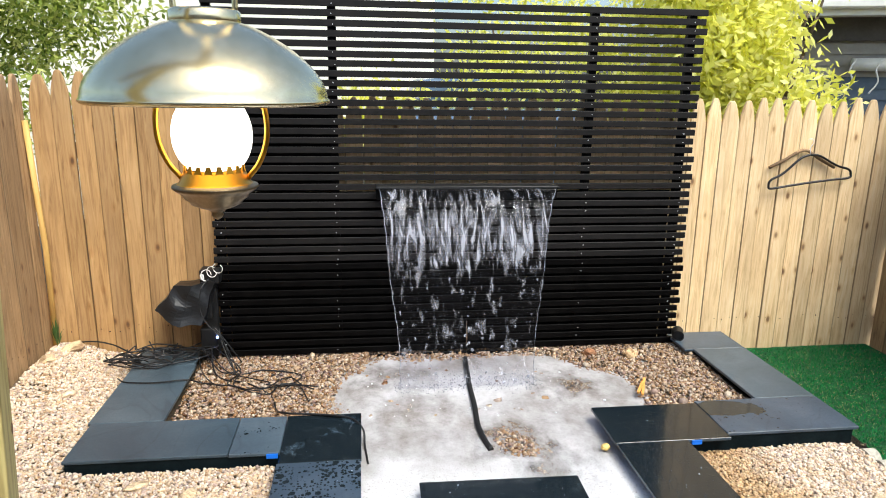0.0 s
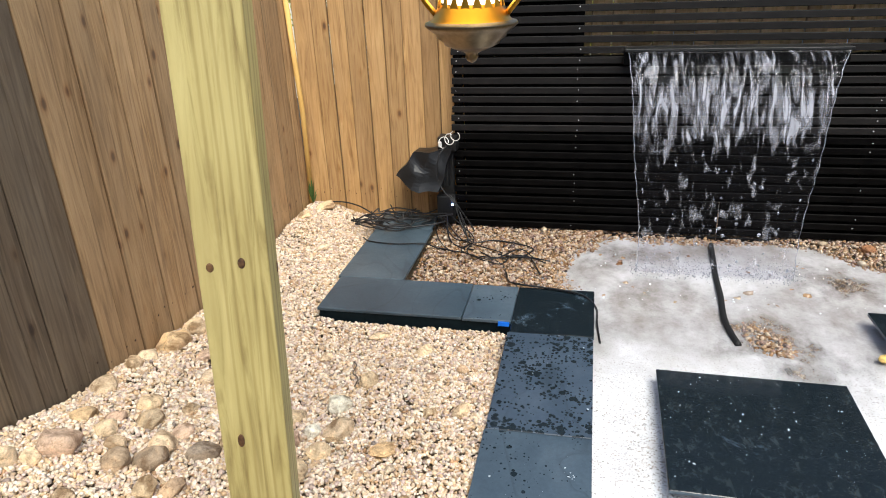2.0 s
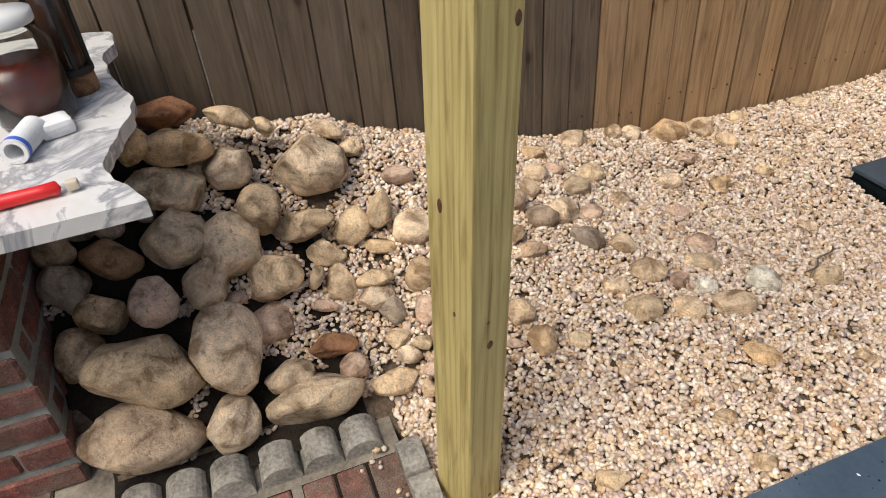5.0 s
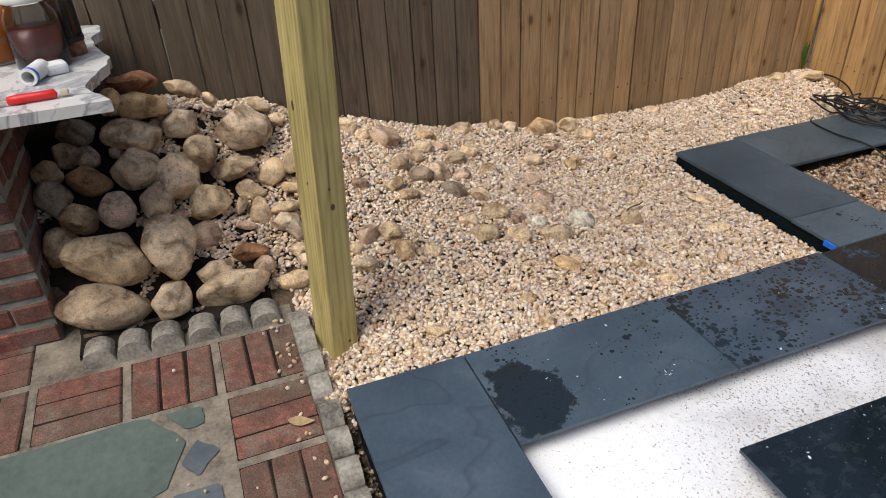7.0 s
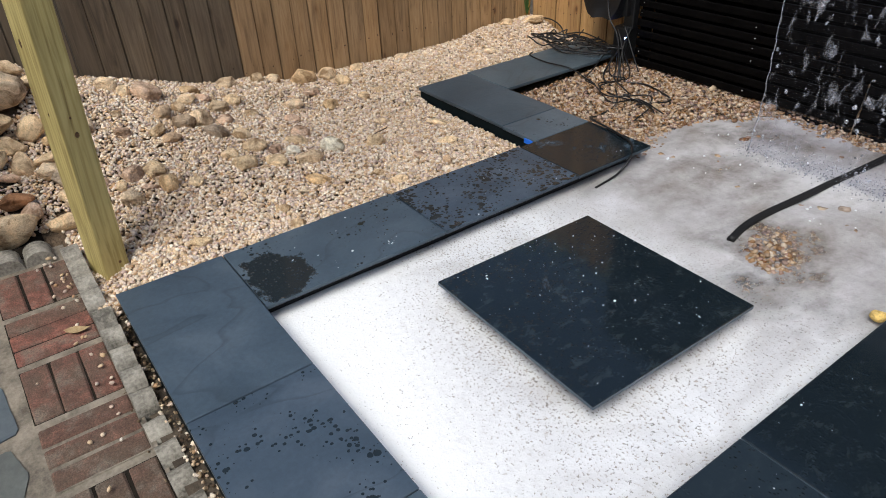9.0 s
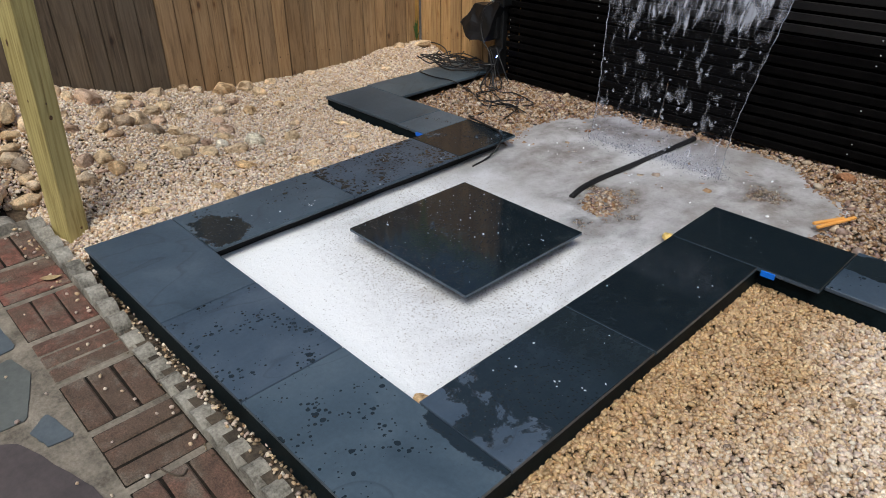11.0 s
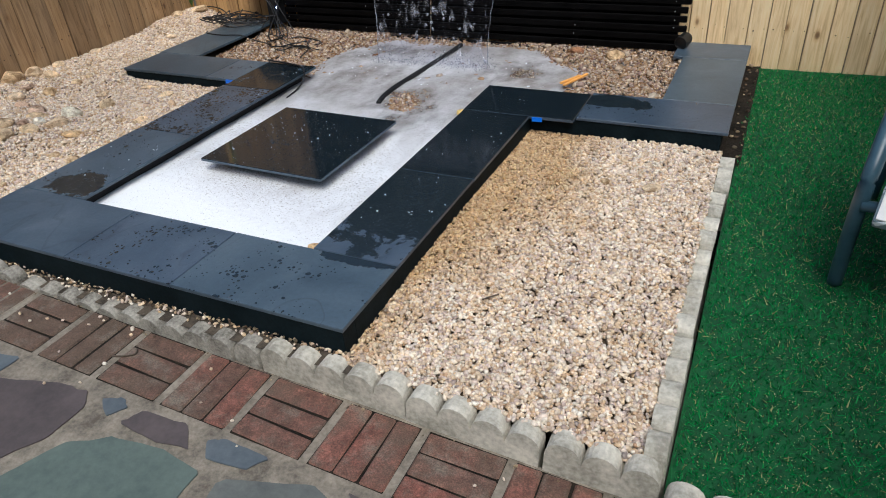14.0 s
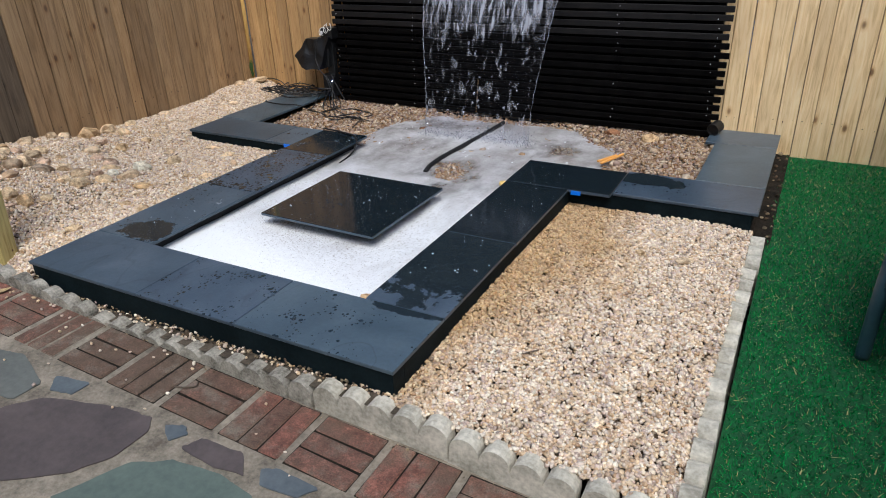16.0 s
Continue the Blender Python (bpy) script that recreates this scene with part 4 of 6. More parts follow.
spill = thing("spillway", "black metal spillway lip in the slatted screen", "spillway")
part("lip", box_bm(0.095, 1.06, 2.262, 2.36, 0.893, 0.905), m_lamp_house, spill, bevel=0.002)
part("box", box_bm(0.095, 1.06, 2.30, 2.42, 0.83, 0.893), m_backing, spill)


# ---- slatted screen ----
SCREEN_Y = 2.352
screen = thing("slatted_screen", "tall black-stained screen of horizontal wooden slats", "screen")
slat_mesh, lit_slat = (finish(box_bm(-1.287, 1.287, -0.007, 0.007, -0.0162, 0.0162), "slat", mt, bevel=0.0025) for mt in (m_black, m_black_lit))
z = 1.800
while z > -0.10:
    tilt = rng.normal(0, 0.06)
    piece("slat", lit_slat if z > 0.50 else slat_mesh, screen, pose(0.543 + rng.normal(0, 0.005), SCREEN_Y, z + rng.normal(0, 0.001), rng.normal(0, 1.2), tilt, rng.normal(0, 0.08)))
    z -= 0.0477
post_mesh = finish(box_bm(-0.021, 0.021, 0, 0.038, -0.25, 1.805), "upright", m_black, bevel=0.002)
for x in (-0.715, -0.115, 1.235, 1.765):
    piece("upright", post_mesh, screen, pose(x, SCREEN_Y + 0.0085, 0))
part("backing", box_bm(-0.69, 1.74, SCREEN_Y + 0.051, SCREEN_Y + 0.056, -0.3, 0.86), m_backing, screen, "black sheet behind the lower slats")
part("backing", box_bm(-0.69, -0.12, SCREEN_Y + 0.051, SCREEN_Y + 0.056, 0.862, 1.36), m_backing, screen, "black sheet behind the upper slats")
m_screw = plain("screw", (0.70, 0.70, 0.72), 0.35, 0.3)
for x in (-0.715, -0.115, 1.235, 1.765):
    bm = bmesh.new()
    zz = 1.800
    while zz > -0.05:
        if rng.uniform() < 0.6:
            c = Vector((x + rng.normal(0, 0.005), SCREEN_Y - 0.0075, zz + rng.normal(0, 0.004)))
            bmesh.ops.create_icosphere(bm, subdivisions=1, radius=0.0031, matrix=Matrix.Translation(c))
        zz -= 0.0477
    tagged(part("screws", bm, m_screw, screen, "bright screw heads"), kind="stuff")


# ---- fences ----
def picket_mesh(name, w, h, material, t=0.019):
    """A board with a rounded gothic point."""
    hw = w / 2
    out = [(-hw, 0), (hw, 0), (hw, h - 0.140), (hw * 0.84, h - 0.088), (hw * 0.58, h - 0.038), (hw * 0.34, h - 0.008), (hw * 0.18, h), (-hw * 0.18, h), (-hw * 0.34, h - 0.008), (-hw * 0.58, h - 0.038), (-hw * 0.84, h - 0.088), (-hw, h - 0.140)]
    bm = bmesh.new()
    f = bm.faces.new([bm.verts.new((x, -t / 2, z)) for x, z in out])
    ext = bmesh.ops.extrude_face_region(bm, geom=[f])
    bmesh.ops.translate(bm, vec=(0, t, 0), verts=[v for v in ext["geom"] if isinstance(v, bmesh.types.BMVert)])
    bmesh.ops.recalc_face_normals(bm, faces=bm.faces)
    return finish(bm, name, material, bevel=0.0035)


m_nail = plain("rusted_nail", (0.045, 0.022, 0.012), 0.7)


def fence_run(name, label, start, end, pitch, top, foot, mats, rz, rails=True):
    """Pickets from start to end along the run; pitch is one width or the list of all joints."""
    e = thing(name, label, "fence", kind="structure")
    a, b = Vector(start), Vector(end)
    if isinstance(pitch, float):
        n = round((b - a).length / pitch)
        cuts = [0.0] + [(b - a).length * k / n + rng.normal(0, 0.0035) for k in range(1, n)] + [(b - a).length]
    else:
        cuts, n = pitch, len(pitch) - 1
    for k in range(n):
        p = a + (b - a).normalized() * ((cuts[k] + cuts[k + 1]) / 2)
        wide = (cuts[k + 1] - cuts[k] - rng.uniform(0.0008, 0.0032)) / 0.1
        off = 0.002 * (-1) ** k
        p = p + Vector((-math.sin(radians(rz)) * off, math.cos(radians(rz)) * off, 0))
        piece("picket", mats(p), e, pose(p.x + rng.normal(0, 0.0006), p.y + rng.normal(0, 0.0006), foot + rng.normal(0, 0.006), rng.normal(0, 0.06), rng.normal(0, 0.06), rz + rng.normal(0, 0.4)) @ Matrix.Diagonal((wide, 1, 1, 1)))
    d = (b - a).normalized()
    out = Vector((-math.sin(radians(rz)), math.cos(radians(rz)), 0))
    for h in (0.25, 0.8, 1.2):
        bm = box_bm(-(b - a).length / 2, (b - a).length / 2, 0.012, 0.05, -0.04, 0.04)
        mid = (a + b) / 2
        part("rail", bm, m_cedar_old, e, m=pose(mid.x, mid.y, foot + h, 0, 0, rz))
    # rusted nail heads, two to a picket, at the lowest rail
    xyz = []
    for k in range(n):
        p = a + (b - a) * ((k + 0.5) / n)
        for s in (-0.025, 0.025):
            q = p + d * (s + rng.normal(0, 0.005)) - out * 0.0105
            xyz.append((q.x, q.y, foot + 0.25 + rng.normal(0, 0.012)))
    ob = new("nails", pebble_mesh("nails", np.array(xyz), rng.uniform(0.0016, 0.0034, len(xyz)), m_nail, rng, 1.5))
    ob.parent = e
    tagged(ob, "dark rusted nail heads", kind="stuff")
    return e


P_FRESH = [picket_mesh("picket", 0.1000, h, m_cedar) for h in (1.53, 1.52, 1.54)]
P_BROWN = [picket_mesh("picket", 0.1000, h, m_cedar_old) for h in (1.58, 1.57, 1.59)]
P_HONEY = [picket_mesh("picket", 0.1000, h, m_cedar_honey) for h in (1.58, 1.57, 1.59)]
P_GREY = [picket_mesh("picket", 0.1000, h, m_grey_wood) for h in (1.58, 1.57, 1.59)]


def pick(some):
    return some[int(rng.integers(len(some)))]


NORTH_JOINTS = [0.0947 * k for k in range(28)] + [2.651, 2.741, 2.845, 2.939, 3.019, 3.118, 3.221, 3.317, 3.414, 3.507, 3.598, 3.697, 3.792] + [3.792 + 0.0949 * k for k in range(1, 10)]
fence_run("fence_north", "tan cedar picket fence with pointed tops", (-0.7226, FENCE_Y, 0), (3.925, FENCE_Y, 0), NORTH_JOINTS, 1.40, -0.17, lambda p: pick(P_FRESH), 0)
fence_run("fence_north_west", "warm tan picket fence behind the cable pile", (-1.599, FENCE_Y + 0.004, 0), (-0.7226, FENCE_Y + 0.004, 0), [0.0, 0.108, 0.198, 0.293, 0.393, 0.492, 0.590, 0.689, 0.779, 0.876], 1.45, -0.13, lambda p: pick(P_HONEY), 0)
WEST_Y = [-0.665, -0.562, -0.460, -0.363, -0.267, -0.165, -0.063, 0.035, 0.134, 0.240, 0.337, 0.425, 0.522, 0.622, 0.719, 0.811, 0.902, 0.993, 1.091, 1.186, 1.289, 1.379, 1.475, 1.566, 1.653, 1.754, 1.845, 1.948, 2.046, 2.135, 2.215, 2.311, 2.414]
WEST_JOINTS = [0.0998 * k for k in range(34)] + [y + 4.06 for y in WEST_Y]
fence_run("fence_west", "weathered brown picket fence, greyer towards the patio", (FENCE_X, -4.06, 0), (FENCE_X, 2.414, 0), WEST_JOINTS, 1.45, -0.13, lambda p: pick(P_GREY if p.y < 0.62 else P_BROWN), 90)
fence_run("fence_east", "brown picket fence beside the turf", (FENCE_E + 0.02, -4.0, 0), (FENCE_E + 0.02, 2.40, 0), 0.106, 1.45, -0.17, lambda p: pick(P_BROWN), -90)


# ---- post, beam and hanging lamp ----
post = thing("timber_post", "leaning pressure-treated pine post with knots", "post")
bm = box_bm(-0.050, 0.050, -0.039, 0.039, 0, 2.30)
part("shaft", bm, m_pine, post, bevel=0.004, seg=2)
m_knot = rough_stuff("knot", (0.05, 0.022, 0.01), (0.16, 0.08, 0.03), 60.0, 0.6, 0.3, 4.0)
for x, y, zz, r, s in ((0.012, -0.0392, 1.045, 0.007, 1.5), (-0.032, -0.0392, 1.040, 0.007, 1.3), (-0.020, -0.0392, 0.745, 0.007, 2.2), (0.010, -0.0392, 0.56, 0.004, 1.6),
                     (0.0502, 0.028, 1.01, 0.007, 1.8), (0.0502, 0.000, 0.50, 0.008, 1.4), (0.0502, -0.005, 0.55, 0.004, 1.2), (0.0502, 0.012, 0.075, 0.006, 1.1)):
    bm = bmesh.new()
    bmesh.ops.create_icosphere(bm, subdivisions=2, radius=1.0)
    on_x = abs(x) > 0.044
    bmesh.ops.scale(bm, vec=(0.0010 if on_x else 0.8 * r, 0.8 * r if on_x else 0.0010, 0.8 * r * s), verts=bm.verts)
    part("knot", bm, m_knot, post, "dark brown knot", smooth=True, m=pose(x, y, zz))
post.matrix_world = pose(-0.577, -0.284, -0.095, -2.35, 1.79, 0) @ pose(0, 0, 0, 0, 0, 17.6)
solo("canopy_beam", box_bm(-1.6, 0.3, -0.05, 0.05, 0, 0.13), m_pine, "pine beam across the post", "beam", kind="structure", bevel=0.004, m=pose(0, -0.17, 2.228))
solo("canopy_beam", box_bm(-0.045, 0.045, -0.45, 0.20, 0, 0.09), m_pine, "short pine arm that carries the lamp", "beam", kind="structure", bevel=0.004, m=pose(-0.25, 0.0, 2.36))

lamp = thing("hanging_lamp", "hanging brass lantern with a domed shade and lit white globe", "lamp", m=pose(-0.250, 0.100, 0))
dome = [(0.210 * (0.27 + 0.73 * max(1 - f ** 1.7, 0.0) ** 0.8), 1.394 + 0.128 * f) for f in [1 - k / 18 for k in range(19)]] + [(0.213, 1.389), (0.215, 1.385), (0.212, 1.382)]
inner = [(r - 0.003, zz - 0.0025) for r, zz in reversed(dome)]
part("shade", lathe(dome + inner, 64), m_brass, lamp, "domed aged brass shade", smooth=True)
part("collar", lathe([(0.050, 1.512), (0.060, 1.514), (0.062, 1.520), (0.062, 1.537), (0.058, 1.541), (0.040, 1.543)], 40), m_brass, lamp, smooth=True)
for sx in (-1, 1):
    pts = smooth_path([(sx * 0.052, 0, 1.535), (sx * 0.054, 0, 1.62), (sx * 0.035, 0, 1.70), (0, 0, 1.735)])
    part("hanger_arm", tube(pts, 0.0055), m_brass, lamp, smooth=True)
    pts = smooth_path([(sx * 0.085, 0, 1.415), (sx * 0.097, 0, 1.36), (sx * 0.096, 0, 1.315), (sx * 0.082, 0, 1.275), (sx * 0.060, 0, 1.246)])
    part("side_arm", tube(pts, 0.0052, n=10), m_gold, lamp, "curved gold side arm", smooth=True)
part("chain", tube([Vector((0, 0, 1.73)), Vector((0, 0, 2.36))], 0.006), m_brass, lamp)
globe = [(0.040, 1.262)] + [(0.071 * math.cos(radians(a)) ** 0.8, 1.325 + 0.075 * math.sin(radians(a))) for a in range(-54, 85, 9)] + [(0.012, 1.401)]
part("globe", lathe(globe, 48), m_globe, lamp, "glowing white glass globe", smooth=True)
part("gallery", lathe([(0.052, 1.262), (0.055, 1.258), (0.064, 1.240), (0.068, 1.236)], 48), m_gold, lamp, "gold gallery ring", smooth=True)
for k in range(18):
    a = 2 * math.pi * k / 18
    bm = bmesh.new()
    v = [bm.verts.new(c) for c in ((-0.0075, 0, 0), (0.0075, 0, 0), (0.003, 0.002, 0.016), (0, 0.003, 0.022), (-0.003, 0.002, 0.016))]
    bm.faces.new(v)
    ext = bmesh.ops.extrude_face_region(bm, geom=list(bm.faces))
    bmesh.ops.translate(bm, vec=(0, 0.0012, 0), verts=[q for q in ext["geom"] if isinstance(q, bmesh.types.BMVert)])
    part("prong", bm, m_gold, lamp, m=pose(0.055 * math.sin(a), -0.055 * math.cos(a), 1.257, 0, 0, math.degrees(a)))
part("font", lathe([(0.060, 1.238), (0.076, 1.234), (0.078, 1.230), (0.072, 1.224), (0.060, 1.216), (0.058, 1.210), (0.048, 1.203), (0.046, 1.198), (0.030, 1.191), (0.016, 1.186), (0.010, 1.182), (0.011, 1.177), (0.008, 1.171), (0.001, 1.167)], 48), m_brass_dark, lamp, "turned brass base with a finial", smooth=True)


# ---- edging ----
def scallop_block(n, material, pitch=0.0905):
    """A row of n round-topped concrete lobes."""
    bm = bmesh.new()
    prof = []
    for k in range(n):
        for j in range(11):
            a = math.pi * (j + 0.2) / 10.4
            prof.append((k * pitch + pitch / 2 - 0.480 * pitch * math.cos(a), 0.047 * math.sin(a) ** 0.85 - 0.012))
        if k < n - 1:
            prof += [((k + 1) * pitch, -0.013)]
    L = n * pitch
    pts = [(0.001, -0.16)] + prof + [(L - 0.001, -0.16)]
    f = bm.faces.new([bm.verts.new((x - L / 2, -0.026, zz)) for x, zz in pts])
    ext = bmesh.ops.extrude_face_region(bm, geom=[f])
    bmesh.ops.translate(bm, vec=(0, 0.052, 0), verts=[v for v in ext["geom"] if isinstance(v, bmesh.types.BMVert)])
    bmesh.ops.recalc_face_normals(bm, faces=bm.faces)
    return finish(bm, "edging_block", material)


EDGE = {(n, pale): scallop_block(n, m_concrete_pale if pale else m_concrete) for n in (1, 3, 4, 5) for pale in (False, True)}


def edging_run(x0, y0, x1, y1, z0, z1, label, rows, crown=None, deep=1.0):
    a, b = Vector((x0, y0, z0)), Vector((x1, y1, z1))
    total = (b - a).length
    ang = math.degrees(math.atan2(y1 - y0, x1 - x0))
    done = 0.0
    for n in rows:
        L = n * 0.0905
        if done + L > total + 0.04:
            break
        p = a + (b - a) * ((done + L / 2) / total)
        dip = 0.0
        if crown:
            p.z = crown(p.x) - 0.035
            dip = math.degrees(math.atan((crown(p.x - L / 2) - crown(p.x + L / 2)) / L))
        ob = new("edging_block", EDGE[n, "pale" in label])
        ob.matrix_world = pose(p.x + rng.normal(0, 0.002), p.y + rng.normal(0, 0.002), p.z + rng.normal(0, 0.003), rng.normal(0, 2.0), dip + rng.normal(0, 0.7), ang + rng.normal(0, 0.6)) @ Matrix.Diagonal((1, deep, 1, 1))
        tagged(ob, label, "edging", "scalloped edging")
        done += L + 0.004


edging_run(-0.792, -0.955, -0.792, -0.385, -0.048, -0.046, "grey scalloped concrete edging block before the rock pile", (3, 3), None, 1.5)
edging_run(-0.735, -0.366, 1.13, -0.354, 0.0, 0.0, "grey scalloped concrete edging block between gravel and brick", (4, 5, 5, 5, 1), edge_z)
edging_run(1.098, -0.354, 2.18, -0.352, 0.0, 0.0, "pale scalloped concrete edging block between gravel and brick", (5, 4, 3), edge_z)
edging_run(2.165, -0.321, 2.165, 1.245, -0.168, -0.106, "pale scalloped concrete edging block between gravel and turf", (5, 5, 4, 3))
edging_run(2.20, -0.37, 2.70, -0.40, -0.165, -0.20, "pale scalloped concrete edging block beside the turf", (5,))

# ---- river rocks ----
def rock_mesh(name, material, seed):
    """A worn cobble: a ball dented by broad noise and shaved by a few planes."""
    r = np.random.default_rng(seed)
    bm = bmesh.new()
    bmesh.ops.create_icosphere(bm, subdivisions=4, radius=1.0)
    cuts = [(Vector(r.normal(size=3)).normalized(), r.uniform(0.62, 0.88)) for _ in range(9)]
    for v in bm.verts:
        p = v.co.copy()
        for nrm, d in cuts:
            over = p.dot(nrm) - d
            if over > 0:
                p -= nrm * over * 0.92
        p *= 1 + 0.11 * noise.noise(v.co * 1.1 + Vector((seed, 0, 0))) + 0.040 * noise.noise(v.co * 3.0 + Vector((0, seed, 0))) + 0.016 * noise.noise(v.co * 9 + Vector((0, 0, seed)))
        v.co = p
    return finish(bm, name, material, True)


ROCK_KIND = {
    "r": ([rock_mesh("river_rock", m_rock, s) for s in range(1, 10)], "tan weathered river rock"),
    "t": ([rock_mesh("river_rock", m_tanrock, s) for s in range(11, 18)], "cream worn river rock"),
    "u": ([rock_mesh("river_rock", m_rust, s) for s in (21, 22)], "rust-brown river rock"),
    "g": ([rock_mesh("river_rock", m_greyrock, s) for s in (31, 32, 33)], "smooth grey river rock"),
    "p": ([rock_mesh("river_rock", m_purple, s) for s in (41, 42)], "flat purplish river rock"),
    "d": ([rock_mesh("river_rock", m_darkrock, s) for s in (61, 62, 63)], "dark brown-grey river rock"),
    "w": ([rock_mesh("river_rock", m_palerock, s) for s in (51, 52)], "pale cream river rock"),
}
PILE_A = [
    (-1.40, -0.68, 0.53, 0.075, 0.035, 0, "u"), (-1.40, -0.53, 0.48, 0.067, 0.027, 12, "t"), (-1.45, -0.46, 0.42, 0.031, 0.025, 30, "t"), (-1.31, -0.75, 0.50, 0.036, 0.044, 0, "r"),
    (-1.33, -0.67, 0.47, 0.078, 0.048, 0, "r"), (-1.31, -0.57, 0.40, 0.066, 0.054, 0, "g"), (-1.29, -0.71, 0.39, 0.095, 0.056, 12, "t"), (-1.33, -0.64, 0.40, 0.020, 0.028, 0, "r"),
    (-1.34, -0.63, 0.33, 0.028, 0.020, 0, "r"), (-1.35, -0.37, 0.34, 0.096, 0.077, 0, "g"), (-1.44, -0.30, 0.38, 0.042, 0.023, 15, "t"), (-1.42, -0.26, 0.32, 0.032, 0.027, 0, "t"),
    (-1.21, -0.53, 0.33, 0.052, 0.062, 10, "r"), (-1.21, -0.44, 0.25, 0.082, 0.039, -18, "r"), (-1.21, -0.32, 0.21, 0.043, 0.055, 20, "r"), (-1.21, -0.25, 0.25, 0.031, 0.049, 0, "r"),
]
PILE_B = [
    (-1.17, -0.40, 0.19, 0.047, 0.033, 10, "t"), (-1.16, -0.27, 0.17, 0.043, 0.023, 5, "r"), (-1.32, -0.87, 0.42, 0.056, 0.044, 0, "d"), (-1.27, -0.91, 0.37, 0.048, 0.038, 20, "d"),
    (-1.26, -0.85, 0.36, 0.036, 0.036, 0, "p"), (-1.26, -0.77, 0.36, 0.024, 0.020, 0, "p"), (-1.18, -0.72, 0.33, 0.075, 0.065, 0, "g"), (-1.17, -0.61, 0.27, 0.069, 0.084, -30, "t"),
    (-1.19, -0.86, 0.31, 0.066, 0.043, 15, "u"), (-1.23, -0.97, 0.34, 0.044, 0.040, 0, "d"), (-1.17, -0.96, 0.28, 0.053, 0.059, 0, "d"), (-1.09, -0.68, 0.25, 0.050, 0.058, 15, "g"),
    (-1.12, -0.54, 0.20, 0.072, 0.053, -10, "t"), (-1.08, -0.79, 0.25, 0.052, 0.056, 10, "p"), (-1.11, -0.90, 0.23, 0.057, 0.048, 0, "r"), (-1.06, -0.97, 0.17, 0.055, 0.063, -40, "r"),
]
PILE_C = [
    (-0.98, -0.84, 0.15, 0.116, 0.083, 15, "r"), (-0.98, -0.67, 0.15, 0.069, 0.104, -30, "g"), (-1.07, -0.58, 0.11, 0.065, 0.057, 10, "p"), (-0.92, -0.89, 0.03, 0.128, 0.066, 8, "d"),
    (-0.885, -0.70, 0.02, 0.070, 0.060, -20, "g"), (-0.94, -0.56, 0.05, 0.073, 0.036, -22, "g"), (-0.89, -0.52, 0.01, 0.119, 0.054, -20, "g"), (-0.97, -0.45, 0.07, 0.057, 0.029, 0, "u"),
    (-0.91, -0.42, 0.05, 0.032, 0.032, 0, "p"), (-0.88, -0.34, -0.01, 0.063, 0.031, 5, "t"), (-1.11, -0.39, 0.13, 0.038, 0.052, -15, "t"), (-1.11, -0.44, 0.17, 0.017, 0.031, 20, "r"),
    (-1.07, -0.31, 0.15, 0.049, 0.019, -12, "t"), (-1.04, -0.32, 0.12, 0.047, 0.032, -15, "g"), (-1.01, -0.29, 0.08, 0.030, 0.026, 0, "d"), (-0.95, -0.30, 0.05, 0.031, 0.024, 0, "t"),
]
PILE_D = [
    (-0.90, -0.29, 0.04, 0.031, 0.020, 0, "t"), (-1.43, -0.01, 0.24, 0.043, 0.037, 0, "g"), (-1.25, -0.03, 0.16, 0.039, 0.035, 0, "g"), (-1.04, -0.20, 0.14, 0.041, 0.045, 0, "r"),
    (-1.16, -0.18, 0.20, 0.051, 0.046, 10, "t"), (-0.97, -0.22, 0.10, 0.032, 0.036, 0, "p"), (-0.90, -0.20, 0.08, 0.033, 0.031, 0, "p"), (-0.86, -0.22, 0.05, 0.036, 0.015, 0, "g"),
    (-0.85, -0.24, 0.02, 0.034, 0.020, 0, "p"), (-0.83, -0.27, -0.01, 0.018, 0.024, 0, "t"), (-1.33, -0.16, 0.26, 0.043, 0.027, 0, "p"), (-1.01, -0.29, 0.09, 0.037, 0.037, -20, "d"),
    (-1.09, -0.63, 0.19, 0.024, 0.017, 0, "p"), (-1.06, -0.44, 0.12, 0.034, 0.015, 0, "p"), (-0.91, -0.25, 0.05, 0.027, 0.019, 0, "r"), (-1.22, -0.26, 0.22, 0.015, 0.015, 0, "t"),
]
BANK_A = [
    (-1.11, -0.05, 0.033, 0.025, 0, "p"), (-0.88, -0.09, 0.036, 0.038, 0, "p"), (-0.88, -0.02, 0.038, 0.036, 0, "r"), (-0.80, 0.00, 0.032, 0.041, 0, "r"),
    (-0.78, -0.13, 0.038, 0.033, 0, "g"), (-0.84, -0.14, 0.019, 0.023, 0, "t"), (-0.82, -0.06, 0.028, 0.011, 0, "p"), (-0.78, 0.09, 0.028, 0.021, 0, "t"),
    (-1.38, 0.13, 0.069, 0.043, 40, "p"), (-1.39, 0.04, 0.026, 0.026, 0, "t"), (-1.23, 0.13, 0.046, 0.031, -30, "d"), (-1.11, 0.07, 0.039, 0.026, -30, "r"),
    (-1.06, 0.10, 0.043, 0.023, -15, "d"), (-1.17, 0.19, 0.043, 0.041, 0, "d"), (-1.18, 0.26, 0.044, 0.042, 0, "g"), (-1.07, 0.28, 0.048, 0.032, 25, "d"),
    (-1.29, 0.21, 0.030, 0.026, 0, "t"), (-1.36, 0.26, 0.042, 0.024, 0, "t"),
]
